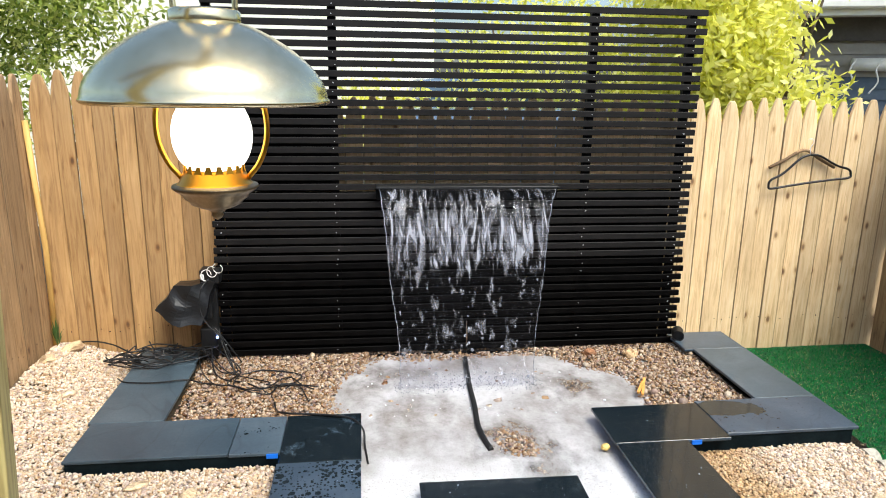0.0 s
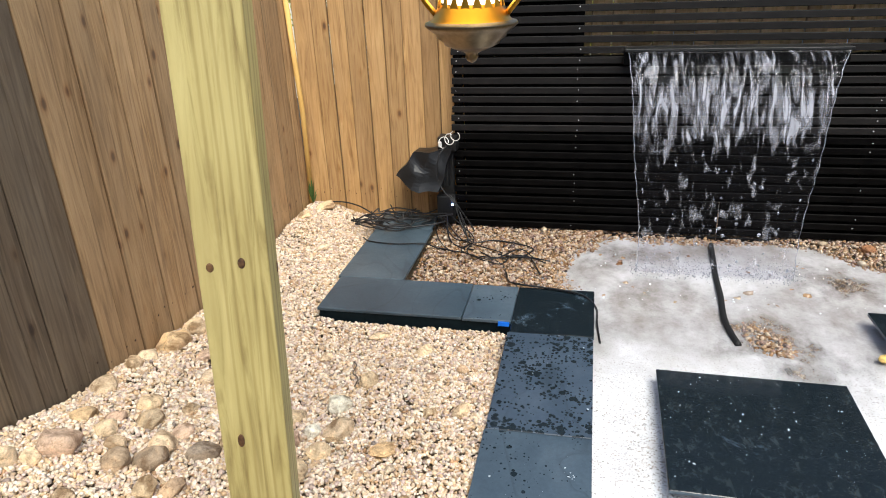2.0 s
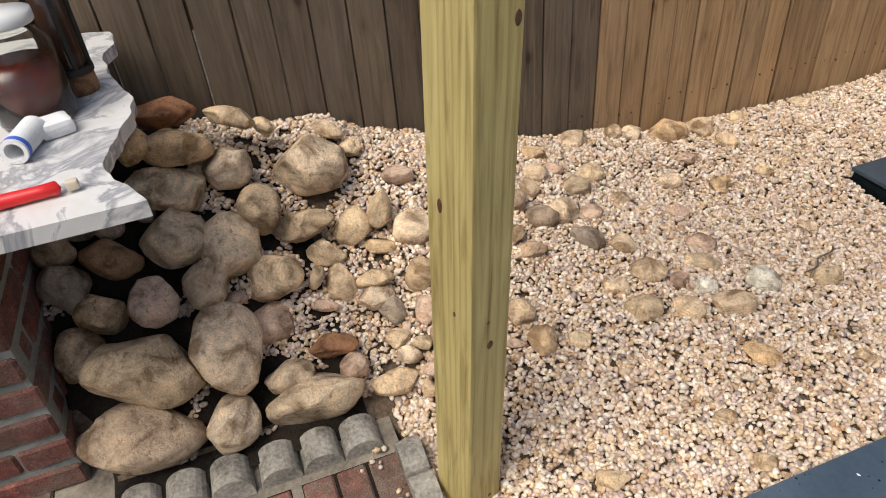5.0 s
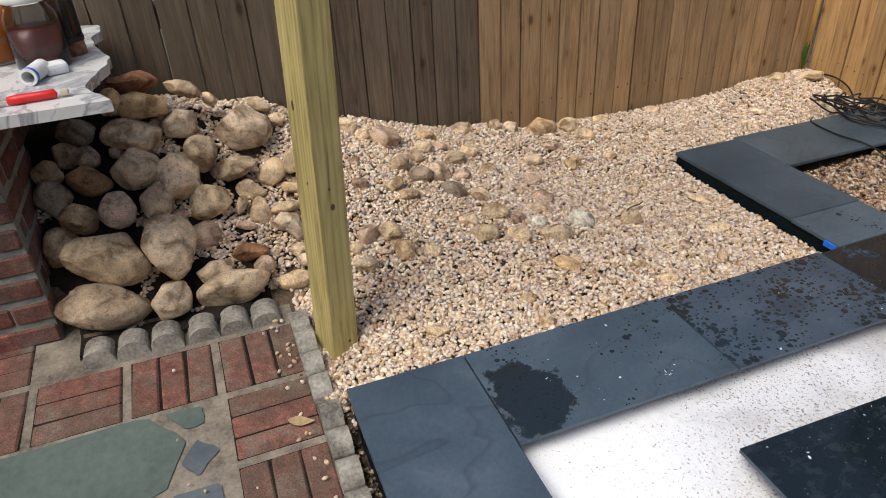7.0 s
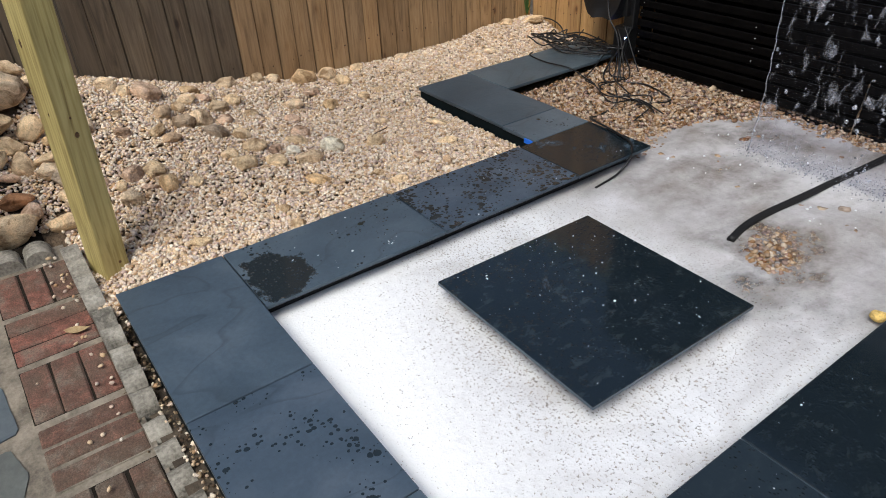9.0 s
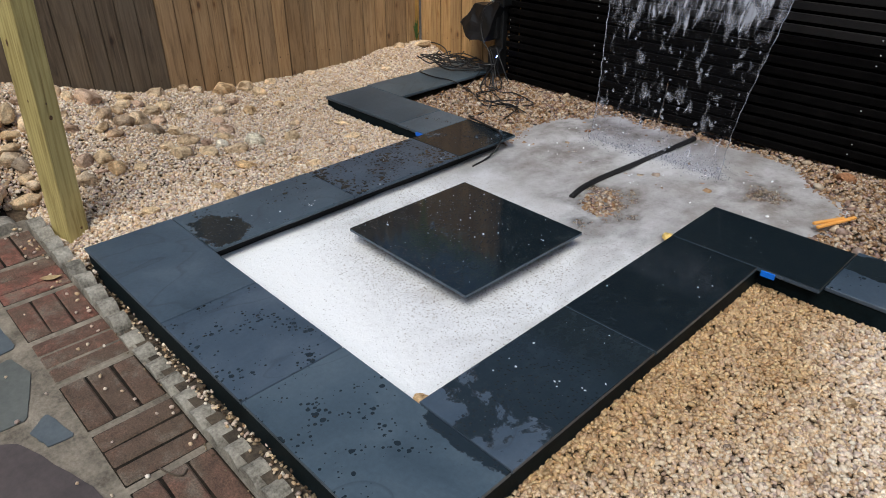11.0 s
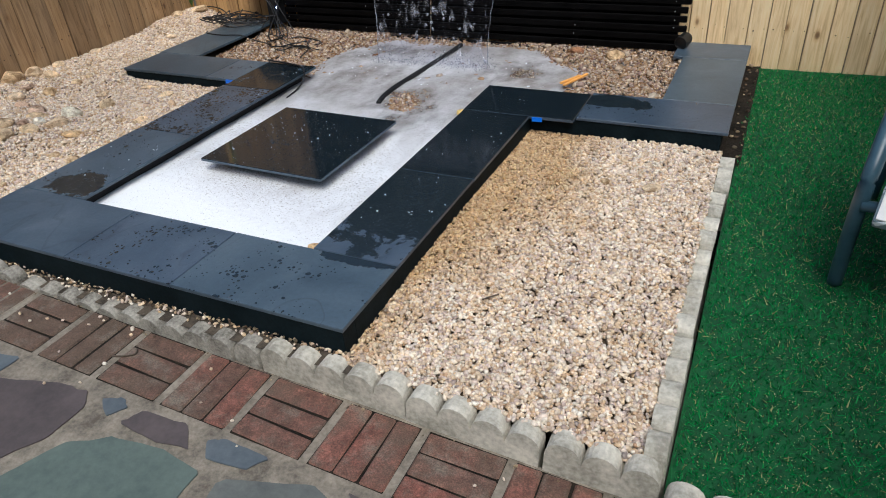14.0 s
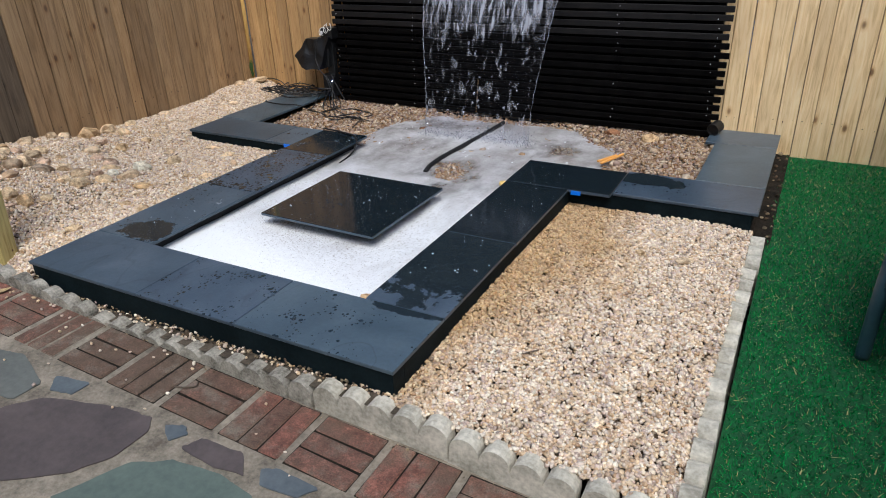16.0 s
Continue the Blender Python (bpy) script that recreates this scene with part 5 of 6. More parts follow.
BANK_B = [
    (-1.47, 0.31, 0.046, 0.025, 20, "r"), (-1.55, 0.50, 0.056, 0.029, -15, "g"), (-1.39, 0.34, 0.034, 0.020, 0, "p"), (-1.30, 0.37, 0.044, 0.035, 0, "r"),
    (-1.36, 0.46, 0.039, 0.032, 0, "t"), (-1.18, 0.35, 0.034, 0.025, 0, "p"), (-1.03, 0.36, 0.036, 0.028, 35, "t"), (-1.24, 0.49, 0.029, 0.020, 30, "r"),
    (-1.55, 0.65, 0.034, 0.027, 0, "t"), (-1.55, 0.73, 0.040, 0.030, 0, "g"), (-1.55, 0.88, 0.064, 0.049, 0, "r"), (-1.53, 1.00, 0.052, 0.036, 0, "t"),
    (-1.44, 1.04, 0.041, 0.028, 0, "t"), (-1.31, 0.71, 0.047, 0.028, -10, "t"), (-1.40, 0.85, 0.049, 0.020, 0, "p"), (-1.24, 0.86, 0.038, 0.031, 0, "r"),
    (-1.15, 0.63, 0.035, 0.022, 10, "p"), (-0.99, 0.59, 0.039, 0.031, 0, "p"),
]
BANK_C = [
    (-0.92, 0.54, 0.046, 0.022, 8, "r"), (-0.89, 0.26, 0.034, 0.027, 20, "t"), (-0.92, 0.37, 0.049, 0.031, 0, "t"), (-0.87, 0.43, 0.029, 0.023, 0, "p"),
    (-0.81, 0.28, 0.046, 0.035, 0, "r"), (-0.78, 0.39, 0.041, 0.028, 15, "t"), (-0.83, 0.48, 0.029, 0.025, 0, "w"), (-0.76, 0.51, 0.055, 0.031, 0, "t"),
    (-0.81, 0.64, 0.048, 0.036, 30, "w"), (-0.76, 0.81, 0.039, 0.033, 0, "r"), (-0.98, 0.97, 0.036, 0.020, 0, "g"), (-0.61, 0.47, 0.047, 0.020, 10, "r"),
    (-0.57, 0.40, 0.023, 0.012, 0, "g"), (-0.51, 0.67, 0.031, 0.016, 0, "t"), (-0.41, 0.69, 0.039, 0.021, 0, "t"), (-0.50, 0.28, 0.025, 0.015, 0, "t"),
    (-0.46, -0.02, 0.035, 0.019, 0, "t"), (-0.38, 0.28, 0.027, 0.018, 0, "t"),
]
BANK_D = [
    (-0.45, 0.94, 0.019, 0.023, 0, "d"), (-0.63, 1.07, 0.053, 0.017, 5, "t"), (-1.26, 1.05, 0.029, 0.020, 0, "t"), (-1.27, 1.14, 0.022, 0.020, 0, "t"),
    (-1.55, 1.46, 0.045, 0.020, 0, "g"), (-1.55, 1.18, 0.040, 0.024, 0, "t"), (-0.83, 1.17, 0.050, 0.016, 12, "t"), (-0.55, 0.88, 0.035, 0.012, 15, "p"),
    (-1.55, 2.18, 0.045, 0.025, 0, "t"), (-1.49, 2.34, 0.072, 0.026, 0, "t"), (-1.35, 1.89, 0.041, 0.018, 0, "t"),
]
ALL_ROCKS = []


def river_rock(x, y, z, a, c, tilt, kind, where, lean):
    """One cobble, long side along the bank, leaning back on the slope."""
    meshes, lab = ROCK_KIND[kind]
    ob = new("river_rock", pick(meshes))
    turn = pose(x, y, z, 0, 0, 70 + rng.normal(0, 6)) @ pose(0, 0, 0, lean + rng.normal(0, 6), tilt, 0)
    ob.matrix_world = turn @ Matrix.Diagonal((a * 1.05, 0.53 * (a + c), c * 1.05, 1)) @ pose(0, 0, 0, 0, 0, float(rng.choice([0, 180])))
    tagged(ob, lab + " " + where, "rock", "river rocks")
    ALL_ROCKS.append((x, y, z, a, c))


for x, y, zz, a, c, tilt, kind in PILE_A + PILE_B + PILE_C + PILE_D:
    river_rock(x, y, zz, a, c, tilt, kind, "in the rock pile by the fence" if y < -0.5 else "at the side of the rock pile", -32)
for x, y, a, c, tilt, kind in BANK_A + BANK_B + BANK_C + BANK_D:
    river_rock(x, y, bank(x, y) + 0.30 * c, a, c, tilt, kind, "half sunk in the pea gravel", -14)

# ---- pea gravel ----
def scatter(x0, x1, y0, y1, per_m2):
    n = int((x1 - x0) * (y1 - y0) * per_m2)
    return rng.uniform(x0, x1, n), rng.uniform(y0, y1, n)


def gravel(name, label, x, y, fn, lo, hi, material, lift=0.5):
    s = rng.uniform(lo, hi, len(x)) * rng.choice([0.85, 1.0, 1.15], len(x))
    zz = np.array([fn(a, b) for a, b in zip(x, y)]) + rng.uniform(-0.007, 0.006, len(x))
    return tagged(new(name, pebble_mesh(name, np.stack([x, y, zz], 1), s, material, rng)), label, "gravel", kind="stuff")


def in_left(x, y):
    if y < -0.36 and x > -0.87:
        return False
    if x > -0.31:
        return False
    if y > 1.27 and x > -1.14:
        return False
    return y > -1.15


x, y = scatter(-1.60, -0.30, -1.15, 2.41, 21000)
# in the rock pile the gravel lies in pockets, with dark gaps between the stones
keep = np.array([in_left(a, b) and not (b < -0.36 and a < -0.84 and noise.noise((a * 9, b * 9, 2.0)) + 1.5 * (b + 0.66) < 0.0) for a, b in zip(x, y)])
for rx, ry_, _, ra, _ in ALL_ROCKS:
    keep &= (x - rx) ** 2 + (y - ry_) ** 2 > (0.55 * ra) ** 2
gravel("pea_gravel", "cream and tan pea gravel bank beside the fence", x[keep], y[keep], bank, 0.0050, 0.0086, m_gravel)
x, y = scatter(1.335, 2.142, -0.335, 1.265, 25000)
gravel("pea_gravel", "cream and tan pea gravel square beside the pond", x, y, right_height, 0.0054, 0.0088, m_dampgravel)
x, y = scatter(-0.90, 1.36, -0.342, -0.300, 13000)
keep = (x < -0.33) | (rng.uniform(0, 1, len(x)) < 0.20)
x, y = x[keep], y[keep]
gravel("pea_gravel", "brown gravel strip between edging and slate", x, y, lambda a, b: bank(a, b) if a < -0.33 else strip_z(a), 0.0045, 0.008, m_gravel)


def in_pond(x, y):
    if y > 2.40 or y < 1.05:
        return False
    if y < 1.56:
        return -0.02 < x < 1.06
    return -0.835 < x < 1.86


x, y = scatter(-0.84, 1.87, 1.05, 2.40, 11000)
keep = np.array([in_pond(a, b) for a, b in zip(x, y)])
gravel("pond_gravel", "wet brown pebbles in the shallow end of the pond", x[keep], y[keep], pond_height, 0.0050, 0.0115, m_wetgravel)
x, y = scatter(-0.835, 1.85, 1.58, 2.38, 60)
gravel("pond_gravel", "larger wet pebbles in the shallow end of the pond", x, y, lambda a, b: pond_height(a, b) + 0.008, 0.014, 0.024, m_wetgravel)
# loose pebbles on the brick and the slate
x, y = scatter(-0.75, 2.0, -0.75, -0.42, 32)
gravel("loose_pebbles", "a few stray pebbles on the brick", x, y, lambda a, b: patio_z(a) + 0.007, 0.004, 0.007, m_gravel)
x = -0.75 + 1.4 * rng.uniform(0, 1, 40) ** 1.3
y = -0.40 - np.abs(rng.normal(0, 0.045, 40))
gravel("loose_pebbles", "stray pebbles lying along the foot of the edging", x, y, lambda a, b: patio_z(a) + 0.007, 0.0045, 0.0075, m_gravel)
x, y = scatter(-0.70, 2.10, -0.405, -0.384, 2400)
gravel("loose_pebbles", "grit and small pebbles along the foot of the edging", x, y, lambda a, b: patio_z(a) - 0.006, 0.002, 0.0055, m_grit)
x, y = scatter(-0.33, 1.35, -0.330, -0.308, 6500)
gravel("leaf_litter", "dark crumbs and leaf bits beside the slate", x, y, lambda a, b: strip_z(a) + 0.005, 0.003, 0.006, m_grit)
x, y = scatter(2.16, 2.21, 1.25, 2.40, 700)
gravel("leaf_litter", "dead brown leaves and grit on the soil", x, y, lambda a, b: -0.100, 0.005, 0.012, m_grit)
for x, y, zz, a, c, mt, lb in ((1.94, 0.85, -0.072, 0.036, 0.010, m_greyrock, "small flat grey stone on the pea gravel"), (1.77, 0.85, -0.075, 0.022, 0.014, m_rock, "small tan stone on the pea gravel"),
                               (1.035, 0.02, -0.012, 0.024, 0.014, m_rock, "tan pebble at the corner of the slate coping"), (1.012, 1.250, -0.036, 0.022, 0.017, m_yellowrock, "yellowish stone at the edge of the pond"),
                               (-0.30, 1.98, -0.045, 0.035, 0.022, m_rock, "reddish stone in the wet gravel"), (1.50, 2.20, -0.03, 0.05, 0.03, m_rock, "brown stone in the wet gravel"),
                               (1.28, 2.24, -0.035, 0.045, 0.025, m_rust, "rusty stone in the wet gravel")):
    ob = new("stone", rock_mesh("stone", mt, int(100 * (x + 5))))
    ob.matrix_world = pose(x, y, zz, 4, 3, 30) @ Matrix.Diagonal((a, a * 0.75, c, 1))
    tagged(ob, lb, "stone")

# ---- turf blades ----
n = 52000
bx, by = rng.uniform(2.205, 3.10, n), -1.6 + 4.0 * rng.uniform(0, 1, n)
h, w = rng.uniform(0.008, 0.019, n), rng.uniform(0.0012, 0.0024, n)
ang, lean = rng.uniform(0, 2 * np.pi, n), rng.normal(0, 0.010, (n, 2))
base = np.stack([bx, by, np.array([turf_z(a, b) for a, b in zip(bx, by)])], 1)
side = np.stack([np.cos(ang), np.sin(ang), 0 * ang], 1) * w[:, None]
tip = base + np.stack([lean[:, 0], lean[:, 1], h], 1)
v = np.stack([base - side, base + side, tip], 1).reshape(-1, 3)
tagged(new("turf_blades", fast_mesh("turf_blades", v, np.arange(3 * n).reshape(-1, 3), m_turf, False)), "short green plastic turf blades with straw bits", "turf", kind="stuff")


n = 11000
sx, sy = rng.uniform(2.22, 3.08, n), rng.uniform(-1.2, 2.3, n)
sa, sl = rng.uniform(0, 2 * np.pi, n), 0.0022 + 0.0060 * rng.uniform(0, 1, n) ** 2.5
base = np.stack([sx, sy, np.array([turf_z(a, b) for a, b in zip(sx, sy)]) + rng.uniform(0.010, 0.018, n)], 1)
d = np.stack([np.cos(sa), np.sin(sa), rng.normal(0, 0.15, n)], 1) * sl[:, None]
side = np.stack([-np.sin(sa), np.cos(sa), 0 * sa], 1) * 0.0010
v = np.stack([base - side, base + side, base + d], 1).reshape(-1, 3)
m_straw = leaf_mat("straw", [(0.0, (0.34, 0.24, 0.10)), (0.5, (0.55, 0.44, 0.22)), (1.0, (0.70, 0.60, 0.36))], 0.2)
tagged(new("straw_bits", fast_mesh("straw_bits", v, np.arange(3 * n).reshape(-1, 3), m_straw, False)), "pale straw bits scattered on the turf", "straw", kind="stuff")
# splashed foam flecks on the slate
m_fleck = plain("foam_fleck", (0.75, 0.78, 0.82), 0.25)
spots = [(-0.055 + rng.normal(0, 0.006), 0.434 + rng.normal(0, 0.006)) for _ in range(9)] + [(rng.uniform(0.22, 0.80), rng.uniform(0.43, 1.0)) for _ in range(150)] + [(rng.uniform(-0.28, -0.01), rng.uniform(0.15, 1.5)) for _ in range(45)] + [(rng.uniform(1.06, 1.33), rng.uniform(0.05, 1.45)) for _ in range(70)]
xyz = np.array([(a, b, 0.0006) for a, b in spots])
tagged(new("foam_flecks", pebble_mesh("foam_flecks", xyz, 0.0007 + 0.0036 * rng.uniform(0, 1, len(spots)) ** 4.5, m_fleck, rng, 0.35)), "white foam flecks and drops splashed on the slate", "foam", kind="stuff")


sx, sy = rng.uniform(-0.05, 1.25, 55), rng.uniform(1.60, 2.12, 55)
xyz = np.array([(a, b, WATER_Z + 0.002) for a, b in zip(sx, sy)])
tagged(new("foam_flecks", pebble_mesh("foam_flecks", xyz, 0.002 + 0.006 * rng.uniform(0, 1, 55) ** 3, m_fleck, rng, 0.5)), "white splashes and bubbles where the fall lands", "foam", kind="stuff")


# ---- weed and twigs ----
r4 = np.random.default_rng(21)
weed = thing("weed", "small green weed at the foot of the yellow pole", "weed", m=pose(-1.575, 2.36, bank(-1.575, 2.36)))
for k in range(26):
    a, reach, high = r4.uniform(0, 6.28), r4.uniform(0.01, 0.045), r4.uniform(0.05, 0.17)
    tip = Vector((reach * math.cos(a), 0.6 * reach * math.sin(a), high))
    side = Vector((-math.sin(a), math.cos(a), 0)) * r4.uniform(0.003, 0.006)
    bm = bmesh.new()
    root, mid = tip * 0.15, tip * 0.62 + Vector((0, 0, 0.012))
    vs = [bm.verts.new(q) for q in (root, mid + side, tip, mid - side)]
    bm.faces.new(vs)
    part("leaf", bm, m_weed, weed)
twig = tube(smooth_path([(-0.80, 0.775, 0.0), (-0.80, 0.815, 0.008), (-0.83, 0.85, 0.004), (-0.83, 0.89, 0.010), (-0.85, 0.92, 0.004)], 5), 0.0026, n=6)
solo("twig", twig, m_bark, "thin dark twig on the pea gravel", "twig", smooth=True, m=pose(0, 0, bank(-0.82, 0.85) + 0.012))
twig = tube(smooth_path([(0.0, 0.0, 0.0), (0.020, 0.018, 0.003), (0.038, 0.040, 0.001)], 5), 0.0022, n=6)
solo("twig", twig, m_bark, "short dark twig on the pea gravel square", "twig", smooth=True, m=pose(1.60, 0.04, right_height(1.64, 0.08) + 0.010))
twig = tube(smooth_path([(0.0, 0.0, 0.0), (0.040, 0.012, 0.002), (0.062, 0.030, 0.003), (0.050, 0.048, 0.0)], 5), 0.0026, n=6)
solo("twig", twig, m_bark, "small crooked dark twig on the brick", "twig", smooth=True, m=pose(0.66, -0.515, patio_z(0.70) + 0.003))


leaf_line = [(-0.034, 0.0), (-0.022, 0.012), (-0.006, 0.017), (0.010, 0.013), (0.024, 0.006), (0.036, 0.0), (0.022, -0.008), (0.006, -0.015), (-0.012, -0.014), (-0.026, -0.008)]
bm = bmesh.new()
low = [bm.verts.new((a, b, 0.004 + 8.0 * b * b + 5.0 * a * a)) for a, b in leaf_line]
high = [bm.verts.new(v.co + Vector((0, 0, 0.0008))) for v in low]
mid = [bm.verts.new((0, 0, 0.003)), bm.verts.new((0, 0, 0.0038))]
for k in range(len(low)):
    j = (k + 1) % len(low)
    bm.faces.new((low[j], low[k], mid[0]))
    bm.faces.new((high[k], high[j], mid[1]))
    bm.faces.new((low[k], low[j], high[j], high[k]))
solo("dry_leaf", bm, rough_stuff("dry_leaf", (0.26, 0.17, 0.08), (0.50, 0.37, 0.20), 60.0, 0.8, 0.4), "curled dry tan leaf on the brick by the edging", "leaf", m=pose(-0.335, -0.435, patio_z(-0.335) + 0.002, 0, 0, 65))


# ---- counter with jars ----
counter = thing("counter", "outdoor counter, broken-edged white marble slab on a brick pier", "counter")
EDGE = [(-0.720, -0.677), (-0.770, -0.698), (-0.815, -0.728), (-0.87, -0.742), (-0.94, -0.728), (-1.03, -0.704), (-1.12, -0.696), (-1.21, -0.716), (-1.30, -0.742), (-1.40, -0.752), (-1.48, -0.738), (-1.575, -0.745)]
north = []
for k, (x, y, _) in enumerate(smooth_path([(x, y, 0) for x, y in EDGE])):
    north.append((x, y + (0.007 * noise.noise((x * 22, 0.4, 0)) + 0.003 * noise.noise((x * 60, 1.4, 0))) * ease(k / 6)))
outline = north + [(-1.60, -0.80), (-1.60, -1.26), (-0.708, -1.26)]
bm = bmesh.new()
f = bm.faces.new([bm.verts.new((x, y, 0.653)) for x, y in outline])
ext = bmesh.ops.extrude_face_region(bm, geom=[f])
bmesh.ops.translate(bm, vec=(0, 0, 0.027), verts=[q for q in ext["geom"] if isinstance(q, bmesh.types.BMVert)])
bmesh.ops.recalc_face_normals(bm, faces=bm.faces)
part("marble_top", bm, m_marble, counter, "white marble slab with grey veins")
core = part("pier", box_bm(-1.315, -0.925, -1.216, -1.020, -0.30, 0.650), m_pier_mortar, counter, "mortared brick pier")
brick_mesh = finish(box_bm(-0.0985, 0.0985, -0.05, 0.05, -0.0295, 0.0295), "brick", m_pier_brick, bevel=0.006)
zz, course = -0.02, 0
while zz < 0.615:
    odd = course % 2
    if odd:
        piece("brick", brick_mesh, core, pose(-1.0165, -1.170, zz, 0, 0, rng.normal(0, 0.8)))
    else:
        piece("brick", brick_mesh, core, pose(-0.968, -1.1185, zz, 0, 0, 90 + rng.normal(0, 0.8)))
    for k in range(2):
        piece("brick", brick_mesh, core, pose((-1.0165 if odd else -1.1225) - 0.207 * k, -1.065, zz, 0, 0, rng.normal(0, 0.8)))
    zz += 0.078
    course += 1

m_glass = plain("jar_glass", (0.95, 0.95, 0.93), 0.03, transmission=1.0, ior=1.3)
m_amber = plain("amber_liquid", (0.55, 0.16, 0.02), 0.12)
m_red_liq = plain("dark_red_liquid", (0.10, 0.015, 0.01), 0.15)
m_brown = plain("brown_glass", (0.035, 0.018, 0.012), 0.12)


def jar(x, y, r, h, liquid, level, label, lid):
    e = thing("glass_jar", label, "jar", "jars on the counter", m=pose(x, y, 0.6805))
    part("glass", lathe([(r * 0.9, 0.0), (r, 0.008), (r, h * 0.72), (r * 0.78, h * 0.84), (r * 0.76, h), (r * 0.73, h), (r * 0.74, h * 0.84), (r * 0.965, h * 0.71), (r * 0.965, 0.010), (r * 0.02, 0.008)], 32), m_glass, e, smooth=True)
    part("contents", lathe([(0.001, 0.011), (r * 0.95, 0.011), (r * 0.95, h * level), (0.001, h * level)], 32), liquid, e, smooth=True)
    part("lid", lathe([(r * 0.80, h - 0.018), (r * 0.82, h - 0.016), (r * 0.82, h + 0.002), (0.001, h + 0.003)], 32), lid, e, "metal lid", smooth=True)


jar(-1.112, -0.850, 0.066, 0.185, m_red_liq, 0.56, "glass jar half full of dark red liquid", plain("pale_lid", (0.62, 0.62, 0.60), 0.5))
jar(-1.235, -0.972, 0.062, 0.22, m_amber, 0.80, "glass jar of amber liquid with an orange lid", plain("orange_lid", (0.75, 0.28, 0.02), 0.4))
bott = thing("lantern", "black-framed dark glass lantern with a rusty foot on the counter", "lantern", m=pose(-1.212, -0.790, 0.6805))
part("foot", lathe([(0.001, 0), (0.036, 0.0), (0.037, 0.01), (0.036, 0.03), (0.033, 0.04)], 32), m_rust, bott, "rusty metal foot", smooth=True)
part("glass", lathe([(0.029, 0.04), (0.030, 0.06), (0.030, 0.30), (0.001, 0.302)], 32), m_brown, bott, "dark brown glass", smooth=True)
m_black = plain("black_iron", (0.012, 0.012, 0.011), 0.45)
for a in range(4):
    part("frame_post", box_bm(-0.004, 0.004, -0.004, 0.004, 0.04, 0.31), m_black, bott, "black iron post", bevel=0.001, m=pose(0, 0, 0, 0, 0, 20 + 90 * a) @ pose(0.034, 0, 0))
part("cap", lathe([(0.001, 0.302), (0.040, 0.302), (0.040, 0.316), (0.022, 0.335), (0.001, 0.337)], 32), m_black, bott, "black iron cap", smooth=False)
part("base_ring", lathe([(0.031, 0.038), (0.039, 0.038), (0.039, 0.050), (0.031, 0.050), (0.031, 0.038)], 32), m_black, bott, "black iron ring", smooth=False)
roll = thing("plastic_tube", "white plastic tube with a blue stripe lying on the marble", "tube", m=pose(-0.975, -0.855, 0.6805 + 0.0215, 0, 90, -14))
m_paper = rough_stuff("white_paper", (0.62, 0.62, 0.62), (0.76, 0.76, 0.75), 30.0, 0.8, 0.2)
part("tube", lathe([(0.0145, -0.045), (0.021, -0.045), (0.021, 0.045), (0.0145, 0.045), (0.0145, -0.045)], 28), m_paper, roll, smooth=False)
part("stripe", lathe([(0.0213, 0.030), (0.0216, 0.030), (0.0216, 0.040), (0.0213, 0.040)], 28), plain("blue_print", (0.05, 0.12, 0.5), 0.5), roll, "blue stripe")
solo("paper_scrap", box_bm(-0.02, 0.035, -0.028, 0.028, 0, 0.028), m_paper, "crumpled white cloth beside the plastic tube", "cloth", bevel=0.010, seg=2, m=pose(-1.035, -0.820, 0.6805, 0, 0, 20))
knife = thing("hand_tool", "hand tool with a red handle lying on the marble", "tool", m=pose(-0.793, -0.841, 0.6805 + 0.0115, 0, 0, 184))
bm = lathe([(0.001, -0.055), (0.009, -0.053), (0.011, -0.03), (0.010, 0.02), (0.011, 0.045), (0.001, 0.05)], 20)
bmesh.ops.rotate(bm, matrix=Matrix.Rotation(radians(90), 3, "X"), verts=bm.verts)
part("handle", bm, plain("red_plastic", (0.62, 0.02, 0.02), 0.35), knife, smooth=True)
part("blade", box_bm(-0.005, 0.005, 0.05, 0.13, -0.0015, 0.0015), plain("tool_steel", (0.45, 0.42, 0.38), 0.35, 1.0), knife, bevel=0.0008)
part("tip", box_bm(-0.008, 0.008, -0.074, -0.056, -0.0075, 0.0075), plain("cream_plastic", (0.55, 0.48, 0.36), 0.5), knife, "cream end cap", bevel=0.004, seg=2)


# ---- cables, floodlights ----
def cable(name, pts, r, material, label, group="cables on the ground"):
    return solo(name, tube(smooth_path(pts), r), material, label, "cable", group, smooth=True)


r3 = np.random.default_rng(11)
for k in range(9):
    cx, cy, rad = -1.05 + r3.normal(0, 0.09), 2.18 + r3.normal(0, 0.05), r3.uniform(0.07, 0.24)
    pts = [(cx + rad * (1 + 0.25 * r3.normal()) * math.cos(a), min(cy + 0.55 * rad * (1 + 0.25 * r3.normal()) * math.sin(a), 2.40), 0.006 + 0.007 * k + 0.015 * abs(r3.normal())) for a in np.linspace(k, k + 7.5, 18)]
    cable("power_cable", pts, r3.uniform(0.0028, 0.0044), m_cable, "black cable in a loose coil on the slate", "cable coils")
for k in range(4):
    x0, y0 = -0.80 + r3.normal(0, 0.03), 2.28
    pts = [(x0, y0, 0.05)]
    for q in range(1, 7):
        xq, yq = x0 + 0.095 * q + r3.normal(0, 0.05), 2.16 - 0.055 * q + r3.normal(0, 0.07)
        pts.append((xq, yq, -0.028 + 0.006 * k))
    cable("power_cable", pts, 0.0033, m_cable, "black cable trailing over the wet gravel")
